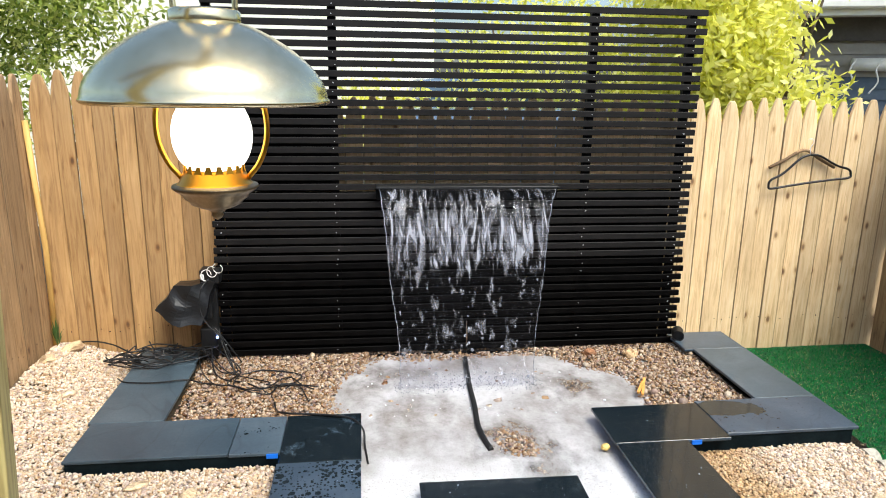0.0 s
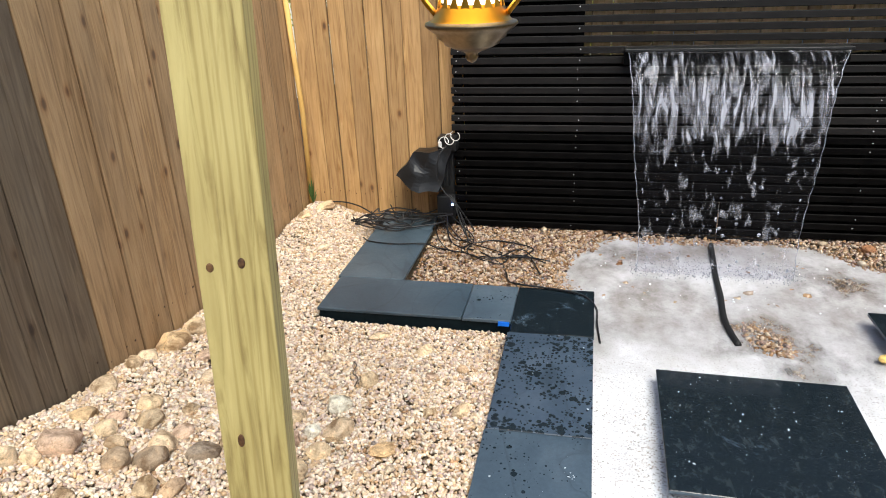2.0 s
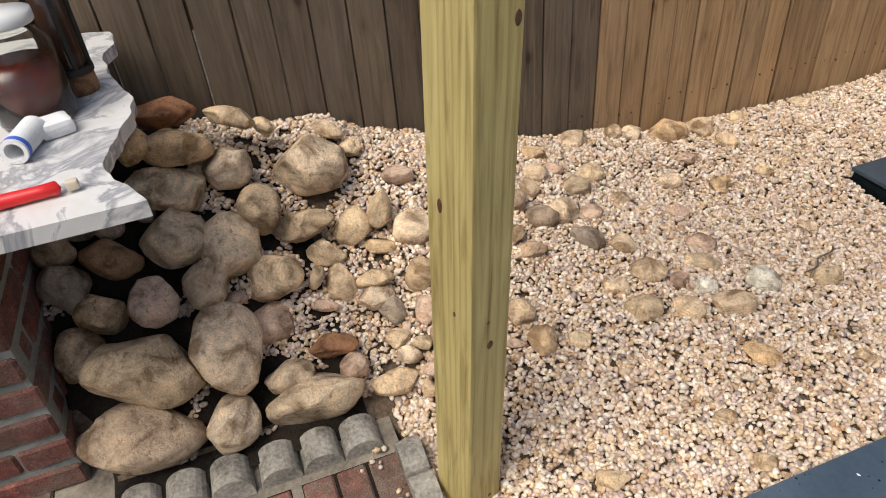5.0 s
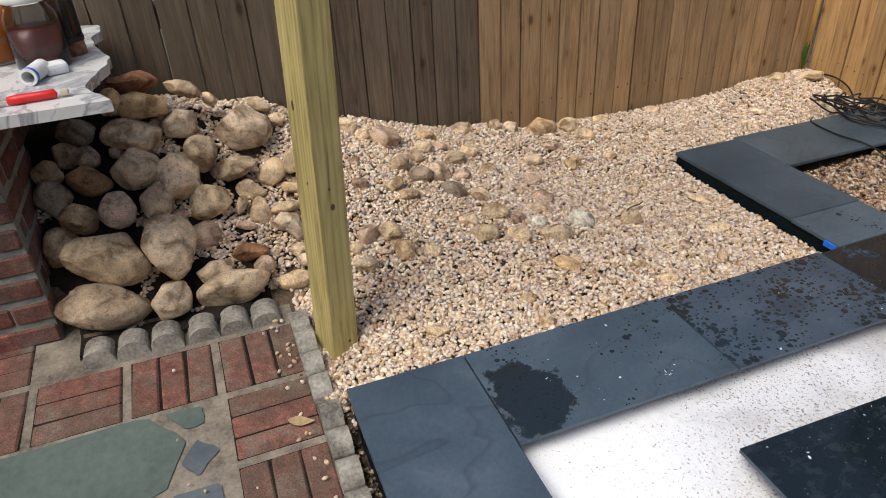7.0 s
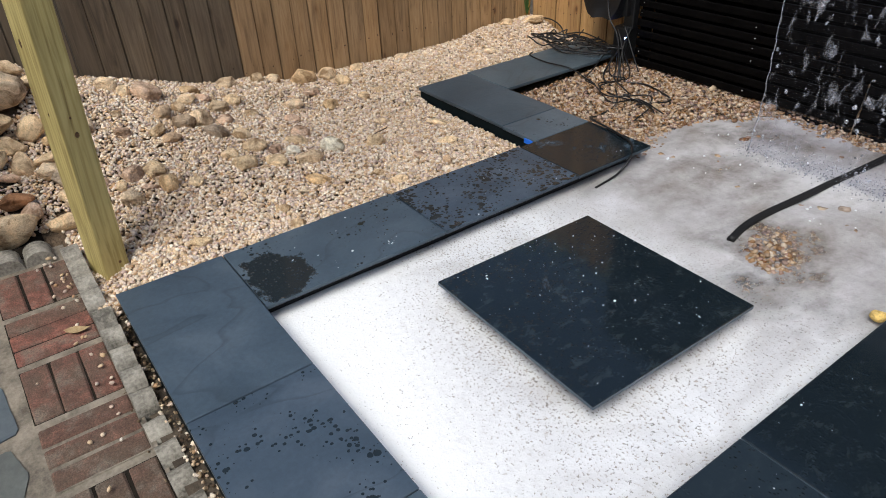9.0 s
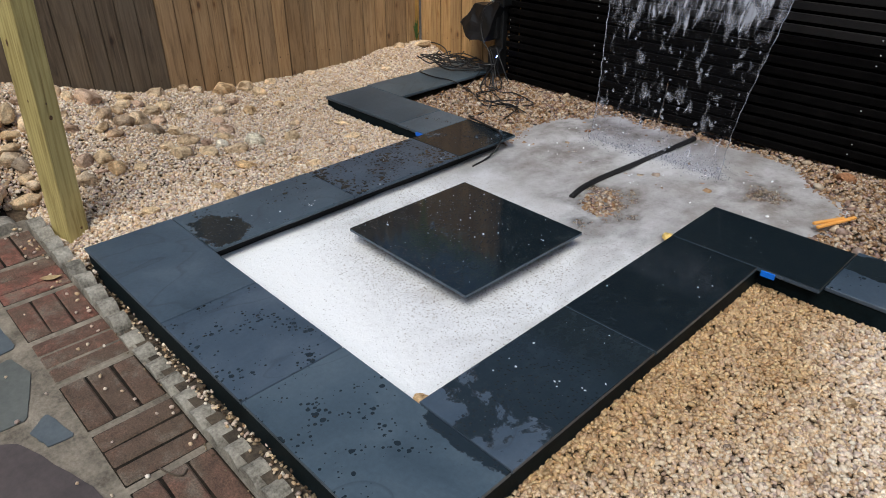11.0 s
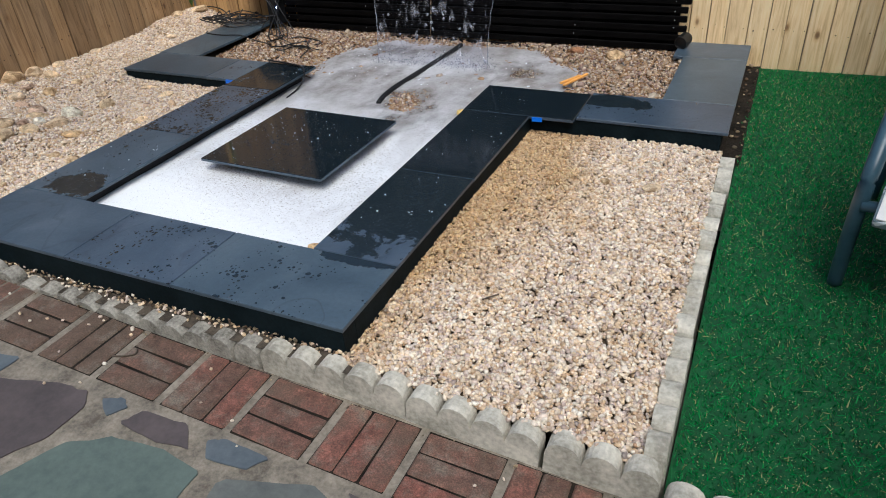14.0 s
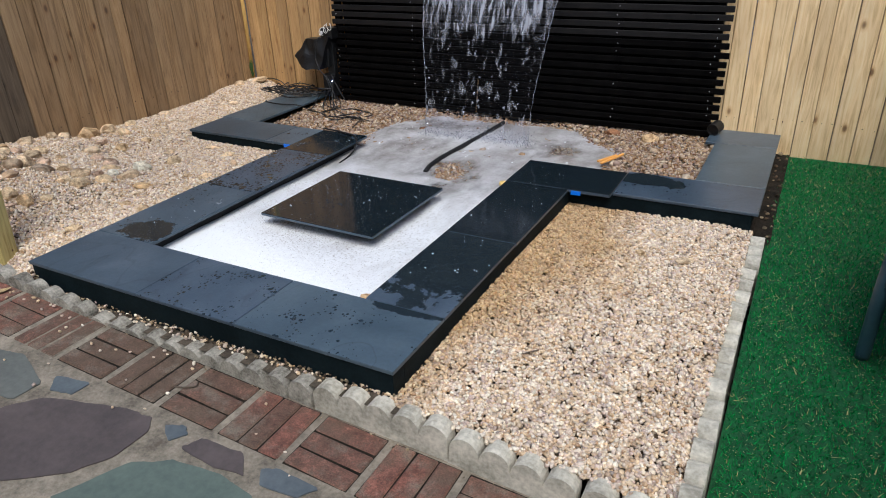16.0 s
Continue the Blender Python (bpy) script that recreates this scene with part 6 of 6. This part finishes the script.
cable("power_cable", [(-0.78, 2.28, 0.06), (-0.72, 2.10, -0.03), (-0.55, 2.00, -0.035), (-0.42, 1.85, -0.035), (-0.38, 1.70, -0.03), (-0.33, 1.595, 0.004), (-0.18, 1.56, 0.008), (-0.05, 1.52, 0.008), (0.010, 1.45, -0.01), (0.018, 1.38, -0.05), (0.03, 1.25, -0.06)], 0.0045, m_cable, "black cable over the wet slab into the pond")
cable("power_cable", [(-0.74, 2.30, 0.16), (-0.70, 2.20, 0.08), (-0.62, 2.12, -0.03), (-0.50, 2.16, -0.035), (-0.30, 2.08, -0.035), (-0.36, 1.92, -0.03)], 0.004, m_cable, "black cable on the wet gravel")
cable("power_cable", [(-1.18, 2.05, -0.005), (-1.12, 1.98, 0.006), (-0.98, 1.96, 0.007), (-0.84, 1.98, 0.007), (-0.78, 2.02, -0.03), (-0.66, 1.98, -0.03)], 0.0036, m_cable, "thin black cable across the slate")
cable("power_cable", [(-0.80, 2.31, 0.13), (-0.76, 2.27, 0.17), (-0.70, 2.25, 0.10), (-0.62, 2.24, -0.02)], 0.0035, m_cable, "black lamp lead beside the screen")
cable("power_cable", [(-1.60, 2.38, 0.03), (-1.45, 2.40, 0.06), (-1.32, 2.38, 0.05), (-1.20, 2.30, 0.03), (-1.12, 2.22, 0.02)], 0.004, m_cable, "brown-black cable along the fence foot")
for k in range(3):
    pts = [(-0.775 + 0.03 * k + 0.026 * math.cos(a + k), 2.255 + 0.012 * math.sin(a), 0.455 + 0.018 * k + 0.026 * math.sin(a + k)) for a in np.linspace(0, 5.2, 10)]
    cable("white_lead", pts, 0.0022, m_white_wire, "pale wire looped on the floodlight", "pale wires")
cable("white_lead", [(-0.76, 2.24, 0.44), (-0.79, 2.20, 0.40), (-0.80, 2.18, 0.30), (-0.76, 2.16, 0.22), (-0.70, 2.15, 0.16), (-0.655, 2.13, 0.04), (-0.63, 2.10, -0.03)], 0.0035, m_cable, "black lead hanging from the floodlight", "pale wires")
cable("white_lead", [(-0.74, 2.20, 0.17), (-0.70, 2.18, 0.13), (-0.66, 2.16, 0.06), (-0.62, 2.13, -0.02)], 0.0025, m_lamp_house, "dark grey wire down to the wet gravel", "pale wires")
flood = thing("floodlight", "black floodlight under a black plastic hood beside the screen", "floodlight", m=pose(-0.90, 2.325, 0.30))
# the hood droops to a tip: outline of the crown and of the hem, joined by a slack skirt
crown = [(-0.045, -0.055, 0.095), (0.05, -0.065, 0.105), (0.17, -0.06, 0.115), (0.175, 0.05, 0.115), (0.06, 0.06, 0.105), (-0.035, 0.05, 0.095)]
hem = [(-0.140, -0.085, -0.020), (-0.01, -0.125, -0.110), (0.10, -0.115, -0.095), (0.12, 0.07, -0.085), (-0.01, 0.08, -0.09), (-0.125, 0.06, -0.010)]
bm = bmesh.new()
rows = [[bm.verts.new(Vector(a).lerp(Vector(b), t)) for a, b in zip(crown, hem)] for t in (0.0, 0.35, 0.7, 1.0)]
bm.faces.new(rows[0])
bm.faces.new(rows[-1][::-1])
for a, b in zip(rows, rows[1:]):
    for q in range(6):
        bm.faces.new((a[q], a[(q + 1) % 6], b[(q + 1) % 6], b[q]))
bmesh.ops.recalc_face_normals(bm, faces=bm.faces)
bmesh.ops.triangulate(bm, faces=list(bm.faces))
bmesh.ops.subdivide_edges(bm, edges=list(bm.edges), cuts=3, use_grid_fill=True)
for vv in bm.verts:
    vv.co += 0.016 * Vector((noise.noise(vv.co * 11), noise.noise(vv.co * 11 + Vector((5, 0, 0))), noise.noise(vv.co * 11 + Vector((0, 5, 0)))))
part("hood", bm, rough_stuff("grey_black_plastic", (0.0030, 0.0034, 0.0042), (0.0080, 0.0088, 0.0105), 9.0, 0.38, 0.2, 6.0), flood, "crumpled black plastic hood", smooth=False)
part("junction_box", box_bm(0.085, 0.185, -0.045, 0.045, 0.10, 0.175), m_lamp_house, flood, "grey-black box on top", bevel=0.008, seg=2)
part("clamp", box_bm(0.090, 0.110, -0.054, -0.044, 0.125, 0.155), m_screw, flood, "pale cable clamp", bevel=0.004)
part("housing", box_bm(0.03, 0.14, -0.05, 0.05, -0.09, 0.09), m_lamp_house, flood, bevel=0.008, seg=2)
part("bracket", box_bm(0.10, 0.16, -0.02, 0.02, -0.16, 0.15), m_lamp_house, flood, bevel=0.004)
part("stand", box_bm(0.07, 0.16, -0.05, 0.03, -0.30, -0.14), m_lamp_house, flood, bevel=0.01, seg=2)
bm = bmesh.new()
bmesh.ops.create_icosphere(bm, subdivisions=2, radius=0.0065)
part("indicator", bm, m_led, flood, "glowing blue-white indicator", smooth=True, m=pose(0.158, -0.060, -0.185))
spot = thing("spotlight", "small round black spotlight at the foot of the screen", "spotlight", m=pose(1.825, 2.31, 0.035, 100, 0, -20))
part("can", lathe([(0.001, -0.04), (0.03, -0.04), (0.034, -0.03), (0.034, 0.03), (0.030, 0.03), (0.029, 0.02), (0.001, 0.018)], 28), m_lamp_house, spot, smooth=False)
part("foot", box_bm(-0.012, 0.012, -0.034, -0.03, -0.03, 0.03), m_lamp_house, spot)

# black liner roll that runs out from under the fall
pts = smooth_path([(0.575, 2.26, -0.049), (0.558, 2.05, -0.053), (0.545, 1.90, -0.055), (0.535, 1.70, -0.052), (0.520, 1.52, -0.054), (0.525, 1.40, -0.054), (0.540, 1.31, -0.058)])
solo("pipe", tube(pts, 0.0125, n=12), m_liner, "black pipe lying in the pond under the fall", "pipe", smooth=True)
pts = [(0.585, 2.24, -0.06), (0.578, 2.22, 0.03), (0.57, 2.20, 0.10)]
for k, (x, y, zz, rz) in enumerate(((1.40, 1.78, -0.028, 65), (1.375, 1.76, -0.024, 58))):
    solo("wood_offcut", box_bm(-0.09 + 0.03 * k, 0.09 - 0.02 * k, -0.007, 0.007, -0.005, 0.005), plain("orange_wood", (0.72, 0.34, 0.08), 0.6), "orange wooden offcut on the wet gravel", "wood offcut", "offcuts", bevel=0.002, m=pose(x, y, zz, 0, -3, rz))
solo("pole", tube([Vector((0, 0, 0)), Vector((0.01, 0.0, 0.6)), Vector((-0.012, 0.0, 1.24))], 0.014, n=12), m_stick, "yellow wooden pole leaning in the fence corner", "pole", smooth=True, m=pose(-1.595, 2.385, -0.02))

# ---- coat hanger on the fence ----
hang = thing("coat_hanger", "black plastic coat hanger hung on the fence", "hanger", m=pose(2.55, 2.385, 1.06, 0, -7, 0))
pts = smooth_path([(0, 0, 0.0), (-0.06, 0, -0.015), (-0.16, 0, -0.085), (-0.235, 0, -0.115), (-0.25, 0, -0.145), (-0.235, 0, -0.165), (-0.12, 0, -0.162), (0, 0, -0.160), (0.12, 0, -0.160), (0.235, 0, -0.162), (0.25, 0, -0.140), (0.235, 0, -0.112), (0.16, 0, -0.080), (0.06, 0, -0.015), (0, 0, 0)], 6)
part("bar", tube(pts, 0.0068), plain("black_hanger", (0.012, 0.010, 0.010), 0.3), hang, smooth=True)
pts = smooth_path([(0, 0, 0), (0, 0, 0.04), (0.018, 0, 0.065), (0.012, 0, 0.088), (-0.010, 0, 0.088)], 6)
part("hook", tube(pts, 0.002), m_screw, hang, "wire hook", smooth=True)
solo("wood_hanger", tube(smooth_path([(-0.20, 0, -0.10), (-0.10, 0, -0.05), (0, 0, 0.0), (0.10, 0, -0.05), (0.20, 0, -0.10)], 5), 0.009), m_cedar_old, "pale wooden coat hanger behind the black one", "hanger", smooth=True, m=pose(2.52, 2.402, 1.085, 0, 0, 0))

# ---- garden chair on the turf ----
m_frame = rough_stuff("blue_grey_metal", (0.025, 0.060, 0.085), (0.045, 0.090, 0.12), 9.0, 0.35, 0.1)


def fabric_mat():
    m, tree, p = nodes_of("patterned_fabric")
    v = place_node(tree)
    vo = tree.nodes.new("ShaderNodeTexVoronoi")
    vo.feature = "DISTANCE_TO_EDGE"
    vo.inputs["Scale"].default_value = 22.0
    tree.links.new(v, vo.inputs["Vector"])
    big = noise_tex(tree, v, 9.0, 3.0, 0.5, 2.0)
    c = ramp(tree, vo.outputs["Distance"], [(0.06, (0.62, 0.66, 0.68)), (0.10, (0.13, 0.18, 0.20))])
    c = mix_col(tree, ramp(tree, big, [(0.45, (0, 0, 0)), (0.5, (1, 1, 1))]), c, (0.20, 0.26, 0.28))
    tree.links.new(c, p.inputs["Base Color"])
    p.inputs["Roughness"].default_value = 0.85
    return m


chair = thing("garden_chair", "blue-grey metal garden chair with a patterned cushion", "chair", m=pose(0, 0, 0))
FOOT_Z = turf_z(2.535, 0.50)
for dx in (0.0, 0.58):
    part("leg", tube(smooth_path([(2.535 + dx, 0.50, FOOT_Z), (2.530 + dx, 0.455, 0.08), (2.532 + dx, 0.44, 0.24), (2.548 + dx, 0.50, 0.335), (2.568 + dx, 0.59, 0.395)]), 0.021, n=12), m_frame, chair, smooth=True)
    part("arm", tube(smooth_path([(2.575 + dx, 0.60, 0.36), (2.575 + dx, 0.60, 0.55), (2.590 + dx, 0.62, 0.62), (2.63 + dx, 0.72, 0.62), (2.68 + dx, 0.95, 0.58)]), 0.023, n=12), m_frame, chair, smooth=True)
    part("leg", tube(smooth_path([(2.66 + dx, 1.08, turf_z(2.6, 1.08)), (2.67 + dx, 1.00, 0.30), (2.68 + dx, 0.95, 0.58)]), 0.018, n=12), m_frame, chair, smooth=True)
part("crossbar", tube([Vector((2.53, 0.425, 0.185)), Vector((3.10, 0.425, 0.185))], 0.016), m_frame, chair, smooth=True)
SEAT = pose(2.548, 0.325, 0.20, math.degrees(math.atan2(0.20, 0.54)), 0, -12)
part("cushion", box_bm(0.0, 0.54, 0.0, 0.60, -0.03, 0.0), fabric_mat(), chair, "grey floral cushion", bevel=0.010, seg=3, m=SEAT)
part("border", box_bm(0.006, 0.055, 0.004, 0.598, -0.002, 0.003), m_white_wire, chair, "white border stripe", bevel=0.001, m=SEAT)
part("border", box_bm(0.11, 0.15, 0.004, 0.598, -0.002, 0.003), m_white_wire, chair, "white border stripe", bevel=0.001, m=SEAT)

# ---- beyond the fence ----
def leaves(name, label, centre, radii, n, size, material, seed, parent, clump=26):
    """A crown of many small leaves, in clumps, with an uneven outline."""
    r = np.random.default_rng(seed)
    cl = r.normal(size=(clump, 3))
    cl /= np.linalg.norm(cl, axis=1)[:, None]
    cl = cl * r.uniform(0.35, 1.0, (clump, 1)) * radii
    c = cl[r.integers(clump, size=n)] + r.normal(0, 0.17, (n, 3)) * np.array(radii)
    d = r.normal(size=(n, 3))
    d[:, 2] -= 0.3
    d /= np.linalg.norm(d, axis=1)[:, None]
    e = np.cross(d, r.normal(size=(n, 3)))
    e /= np.linalg.norm(e, axis=1)[:, None]
    L, W = size * r.uniform(0.7, 1.4, n)[:, None], size * r.uniform(0.16, 0.26, n)[:, None]
    p = np.array(centre) + c
    v = np.stack([p, p + d * L * 0.5 + e * W, p + d * L, p + d * L * 0.5 - e * W], 1).reshape(-1, 3)
    i = np.arange(n)[:, None] * 4
    f = np.concatenate([i + (0, 1, 2), i + (0, 2, 3)])
    ob = new(name, fast_mesh(name, v, f, material, False))
    ob.parent = parent
    return tagged(ob, label, kind="stuff")


# leaf colours raised towards yellow-white to carry the strong sun on the shrubs
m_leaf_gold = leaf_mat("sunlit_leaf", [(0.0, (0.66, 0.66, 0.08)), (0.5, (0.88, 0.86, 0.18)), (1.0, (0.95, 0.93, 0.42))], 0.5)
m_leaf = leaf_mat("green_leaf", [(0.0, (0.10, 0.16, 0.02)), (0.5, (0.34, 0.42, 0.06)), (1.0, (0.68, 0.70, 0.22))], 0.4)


def tree(name, label, x, y, height, radii, n, size, material, seed):
    e = thing(name, label, "shrub" if "shrub" in name else "tree", m=pose(x, y, -0.45))
    r = random.Random(seed)
    bm = bmesh.new()
    for k in range(7):
        top = Vector((r.uniform(-1, 1) * radii[0] * 0.8, r.uniform(-1, 1) * radii[1] * 0.8, height + r.uniform(-0.3, 0.6) * radii[2]))
        pts = smooth_path([(0.05 * k - 0.15, 0, 0), tuple(top * 0.35 + Vector((r.uniform(-.1, .1), 0, 0))), tuple(top * 0.7), tuple(top)], 5)
        for a, b, w in zip(pts, pts[1:], np.linspace(0.04, 0.008, len(pts))):
            tube([a, b], float(w), bm, 6)
    part("trunk", bm, m_bark, e, "grey-brown branching stems", smooth=True)
    leaves("crown", label, (0, 0, height), radii, n, size, material, seed, e)
    return e


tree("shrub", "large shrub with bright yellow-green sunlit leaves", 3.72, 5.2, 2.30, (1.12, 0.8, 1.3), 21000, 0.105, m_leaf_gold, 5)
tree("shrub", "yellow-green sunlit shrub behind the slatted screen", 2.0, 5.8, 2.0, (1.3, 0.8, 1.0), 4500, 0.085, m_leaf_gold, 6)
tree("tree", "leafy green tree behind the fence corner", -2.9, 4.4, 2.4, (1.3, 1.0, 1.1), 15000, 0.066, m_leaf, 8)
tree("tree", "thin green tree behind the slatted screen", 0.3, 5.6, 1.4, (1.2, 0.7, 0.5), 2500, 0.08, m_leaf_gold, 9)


def siding_house(name, label, x0, x1, y, low, top, mat_low, mat_high, split):
    e = thing(name, label, "house")
    part("wall", box_bm(x0, x1, y + 0.03, y + 3.0, low, top), mat_high, e)
    zz = low
    while zz < top - 0.05:
        bm = bmesh.new()
        vs = [bm.verts.new(c) for c in ((x0, y - 0.012, zz), (x1, y - 0.012, zz), (x1, y + 0.012, zz + 0.135), (x0, y + 0.012, zz + 0.135), (x0, y + 0.03, zz), (x1, y + 0.03, zz), (x1, y + 0.03, zz + 0.135), (x0, y + 0.03, zz + 0.135))]
        for f in ((0, 1, 2, 3), (4, 7, 6, 5), (0, 4, 5, 1), (3, 2, 6, 7), (0, 3, 7, 4), (1, 5, 6, 2)):
            bm.faces.new([vs[i] for i in f])
        part("siding_board", bm, mat_low if zz < split else mat_high, e)
        zz += 0.135
    return e


m_grey_siding = rough_stuff("grey_siding", (0.27, 0.25, 0.23), (0.33, 0.31, 0.28), 3.0, 0.7, 0.1)
m_blue_siding = rough_stuff("blue_siding", (0.06, 0.09, 0.13), (0.09, 0.125, 0.17), 3.0, 0.7, 0.1)
m_white_paint = rough_stuff("white_paint", (0.72, 0.71, 0.68), (0.82, 0.81, 0.78), 4.0, 0.6, 0.1)
m_dark = rough_stuff("dark_brown_paint", (0.05, 0.042, 0.035), (0.08, 0.07, 0.06), 5.0, 0.6, 0.1)
garage = siding_house("neighbour_house", "grey and blue clapboard house with a white eave", 0.0, 5.0, 0.0, -0.45, 2.0, m_blue_siding, m_grey_siding, 1.50)
part("frieze", box_bm(-0.06, 5.0, -0.07, 0.03, 2.0, 2.27), m_dark, garage, "dark brown band under the eave")
part("corner_board", box_bm(-0.10, -0.002, -0.03, 0.10, -0.45, 2.0), m_white_paint, garage, "white corner board")
part("side_wall", box_bm(-0.10, -0.02, 0.10, 3.0, -0.45, 2.27), m_grey_siding, garage, "grey side wall")
part("soffit", box_bm(-0.55, 5.0, -0.50, 3.0, 2.272, 2.30), m_white_paint, garage, "white soffit")
part("fascia", box_bm(-0.58, 5.0, -0.54, -0.50, 2.25, 2.38), m_white_paint, garage, "white fascia board")
part("gutter", box_bm(-0.62, 5.0, -0.64, -0.54, 2.32, 2.42), m_white_paint, garage, "white gutter", bevel=0.02)
part("roof", box_bm(-0.6, 5.0, -0.58, 3.0, 2.42, 2.50), m_dark, garage)
HOUSE = pose(5.45, 7.0, 0, 0, 0, -22)
garage.matrix_world = HOUSE
tarp = thing("rolled_tarp", "rolled white tarp tied with string on the house wall", "tarp", m=HOUSE @ pose(0.60, -0.10, 1.72, 0, 90, 0))
part("roll", lathe([(0.001, 0.0), (0.075, 0.0), (0.08, 0.4), (0.075, 1.2), (0.001, 1.2)], 20), m_white_paint, tarp, smooth=True)
for x in (0.02, 0.30, 0.72):
    part("string", tube(smooth_path([(-0.06, -0.08, x), (0.06, -0.10, x - 0.06), (0.20, -0.09, x - 0.02), (0.34, -0.09, x - 0.10)]), 0.010), m_white_paint, tarp, smooth=True)
cream = thing("neighbour_house", "pale cream house wall behind the trees", "house")
m_cream = rough_stuff("cream_paint", (0.80, 0.77, 0.66), (0.86, 0.84, 0.74), 3.0, 0.7, 0.1)
part("wall", box_bm(-6.0, 1.0, 8.0, 11.0, -0.45, 5.0), m_cream, cream)
part("roof", box_bm(-6.2, 1.2, 7.7, 11.2, 5.0, 5.2), m_dark, cream)
shed = thing("parked_car", "blue-grey roof of a parked car beyond the fence", "car", m=pose(1.3, 7.0, 0.2))
part("roof", box_bm(-0.65, 0.65, -0.8, 0.8, 1.0, 1.28), plain("car_paint", (0.12, 0.18, 0.28), 0.25), shed, bevel=0.12, seg=3)
part("body", box_bm(-0.85, 0.85, -2.0, 2.0, -0.45, 1.0), plain("car_body_paint", (0.12, 0.18, 0.28), 0.25), shed, bevel=0.10, seg=3)

# ---- patio: bricks and flagstones, last ----
patio_bricks = [finish(box_bm(-0.105, 0.105, -w, w, -0.05, -0.001), "brick", m_brick, bevel=0.005) for w in (0.0322, 0.0332, 0.0342)]


joint_bed = finish(box_bm(-0.106, 0.106, -0.107, 0.107, -0.05, -0.0052), "joint_soil", m_darksoil_shade)
mortar_bed = finish(box_bm(-0.106, 0.106, -0.103, 0.106, -0.05, -0.0036), "joint_mortar", m_mortar)


def weave(cx, cy, along):
    """Three bricks on edge, side by side, in a square with soil in the joints."""
    if -0.2 < cx < 0.25 and not along:
        piece("joint_mortar", mortar_bed, patio, pose(cx, cy, 0))
    else:
        piece("joint_soil", joint_bed, patio, pose(cx, cy, 0))
    for k in (-1, 0, 1):
        dx, dy = (0, k * 0.0715) if along else (k * 0.0715, 0)
        piece("brick", pick(patio_bricks), patio, pose(cx + dx, cy + dy, rng.uniform(-0.0006, 0.0016), rng.normal(0, 0.3), rng.normal(0, 0.15), (0 if along else 90) + rng.normal(0, 0.8)))


for k in range(-4, 9):
    weave(1.262 - 0.236 * k, -0.492, k % 2 == 0)
for k in range(1, 8):
    weave(-0.626, -0.492 - 0.236 * k, k % 2 == 1)
    weave(-0.862, -0.492 - 0.236 * k, k % 2 == 0) if k > 2 else None

FLAGS = [("green", [(-0.50, -1.30), (-0.505, -0.80), (-0.395, -0.715), (-0.26, -0.77), (-0.20, -1.2)]), ("green", [(-0.50, -0.755), (-0.495, -0.665), (-0.432, -0.662), (-0.432, -0.708)]),
         ("blue", [(-0.385, -0.685), (-0.335, -0.635), (-0.275, -0.69), (-0.325, -0.725)]), ("blue", [(-0.235, -0.745), (-0.235, -0.645), (-0.05, -0.635), (-0.03, -0.75), (-0.15, -0.80)]),
         ("grey", [(0.0, -0.66), (0.096, -0.635), (0.275, -0.70), (0.27, -0.79), (0.03, -0.82)]), ("blue", [(0.29, -0.655), (0.41, -0.628), (0.41, -0.688), (0.335, -0.71)])]
FLAGS += [("purple", [(0.288, -0.83), (0.36, -0.74), (0.60, -0.66), (0.70, -0.648), (0.738, -0.69), (0.735, -0.80), (0.68, -0.90), (0.553, -1.0), (0.31, -1.05)]), ("blue", [(0.765, -0.65), (0.815, -0.622), (0.85, -0.645), (0.82, -0.688)]),
          ("purple", [(0.875, -0.69), (0.905, -0.632), (1.04, -0.625), (1.095, -0.685), (1.0, -0.70)]), ("green", [(0.80, -0.80), (0.90, -0.735), (1.05, -0.715), (1.165, -0.73), (1.165, -0.83), (1.05, -1.05), (0.72, -0.98)])]
FLAGS += [("blue", [(1.125, -0.645), (1.16, -0.622), (1.30, -0.625), (1.265, -0.675), (1.16, -0.69)]), ("grey", [(1.235, -0.725), (1.44, -0.65), (1.60, -0.70), (1.5, -0.95), (1.25, -0.95)]),
          ("purple", [(1.53, -0.632), (1.66, -0.635), (1.68, -0.69), (1.62, -0.685)]), ("blue", [(1.66, -0.73), (1.95, -0.66), (2.0, -0.9), (1.58, -0.95)]), ("green", [(-0.12, -0.85), (0.0, -0.83), (0.24, -0.85), (0.24, -1.10), (-0.12, -1.14)])]
for key, pts in FLAGS:
    cx, cy = sum(p[0] for p in pts) / len(pts), sum(p[1] for p in pts) / len(pts)
    line = []
    for (xa, ya), (xb, yb) in zip(pts, pts[1:] + pts[:1]):
        line += [Vector((xa + (xb - xa) * t - cx, ya + (yb - ya) * t - cy, 0)) * 1.03 for t in (0.06, 0.3, 0.5, 0.7, 0.94)]
    bm = bmesh.new()
    f = bm.faces.new([bm.verts.new((p.x + rng.normal(0, 0.0015), p.y + rng.normal(0, 0.0015), -0.03)) for p in line])
    if f.normal.z < 0:
        bmesh.ops.reverse_faces(bm, faces=[f])
    ext = bmesh.ops.extrude_face_region(bm, geom=[f])
    bmesh.ops.translate(bm, vec=(0, 0, 0.0280), verts=[q for q in ext["geom"] if isinstance(q, bmesh.types.BMVert)])
    bmesh.ops.recalc_face_normals(bm, faces=bm.faces)
    piece("flagstone", finish(bm, "flagstone", m_flag[key]), patio, pose(cx, cy, 0))
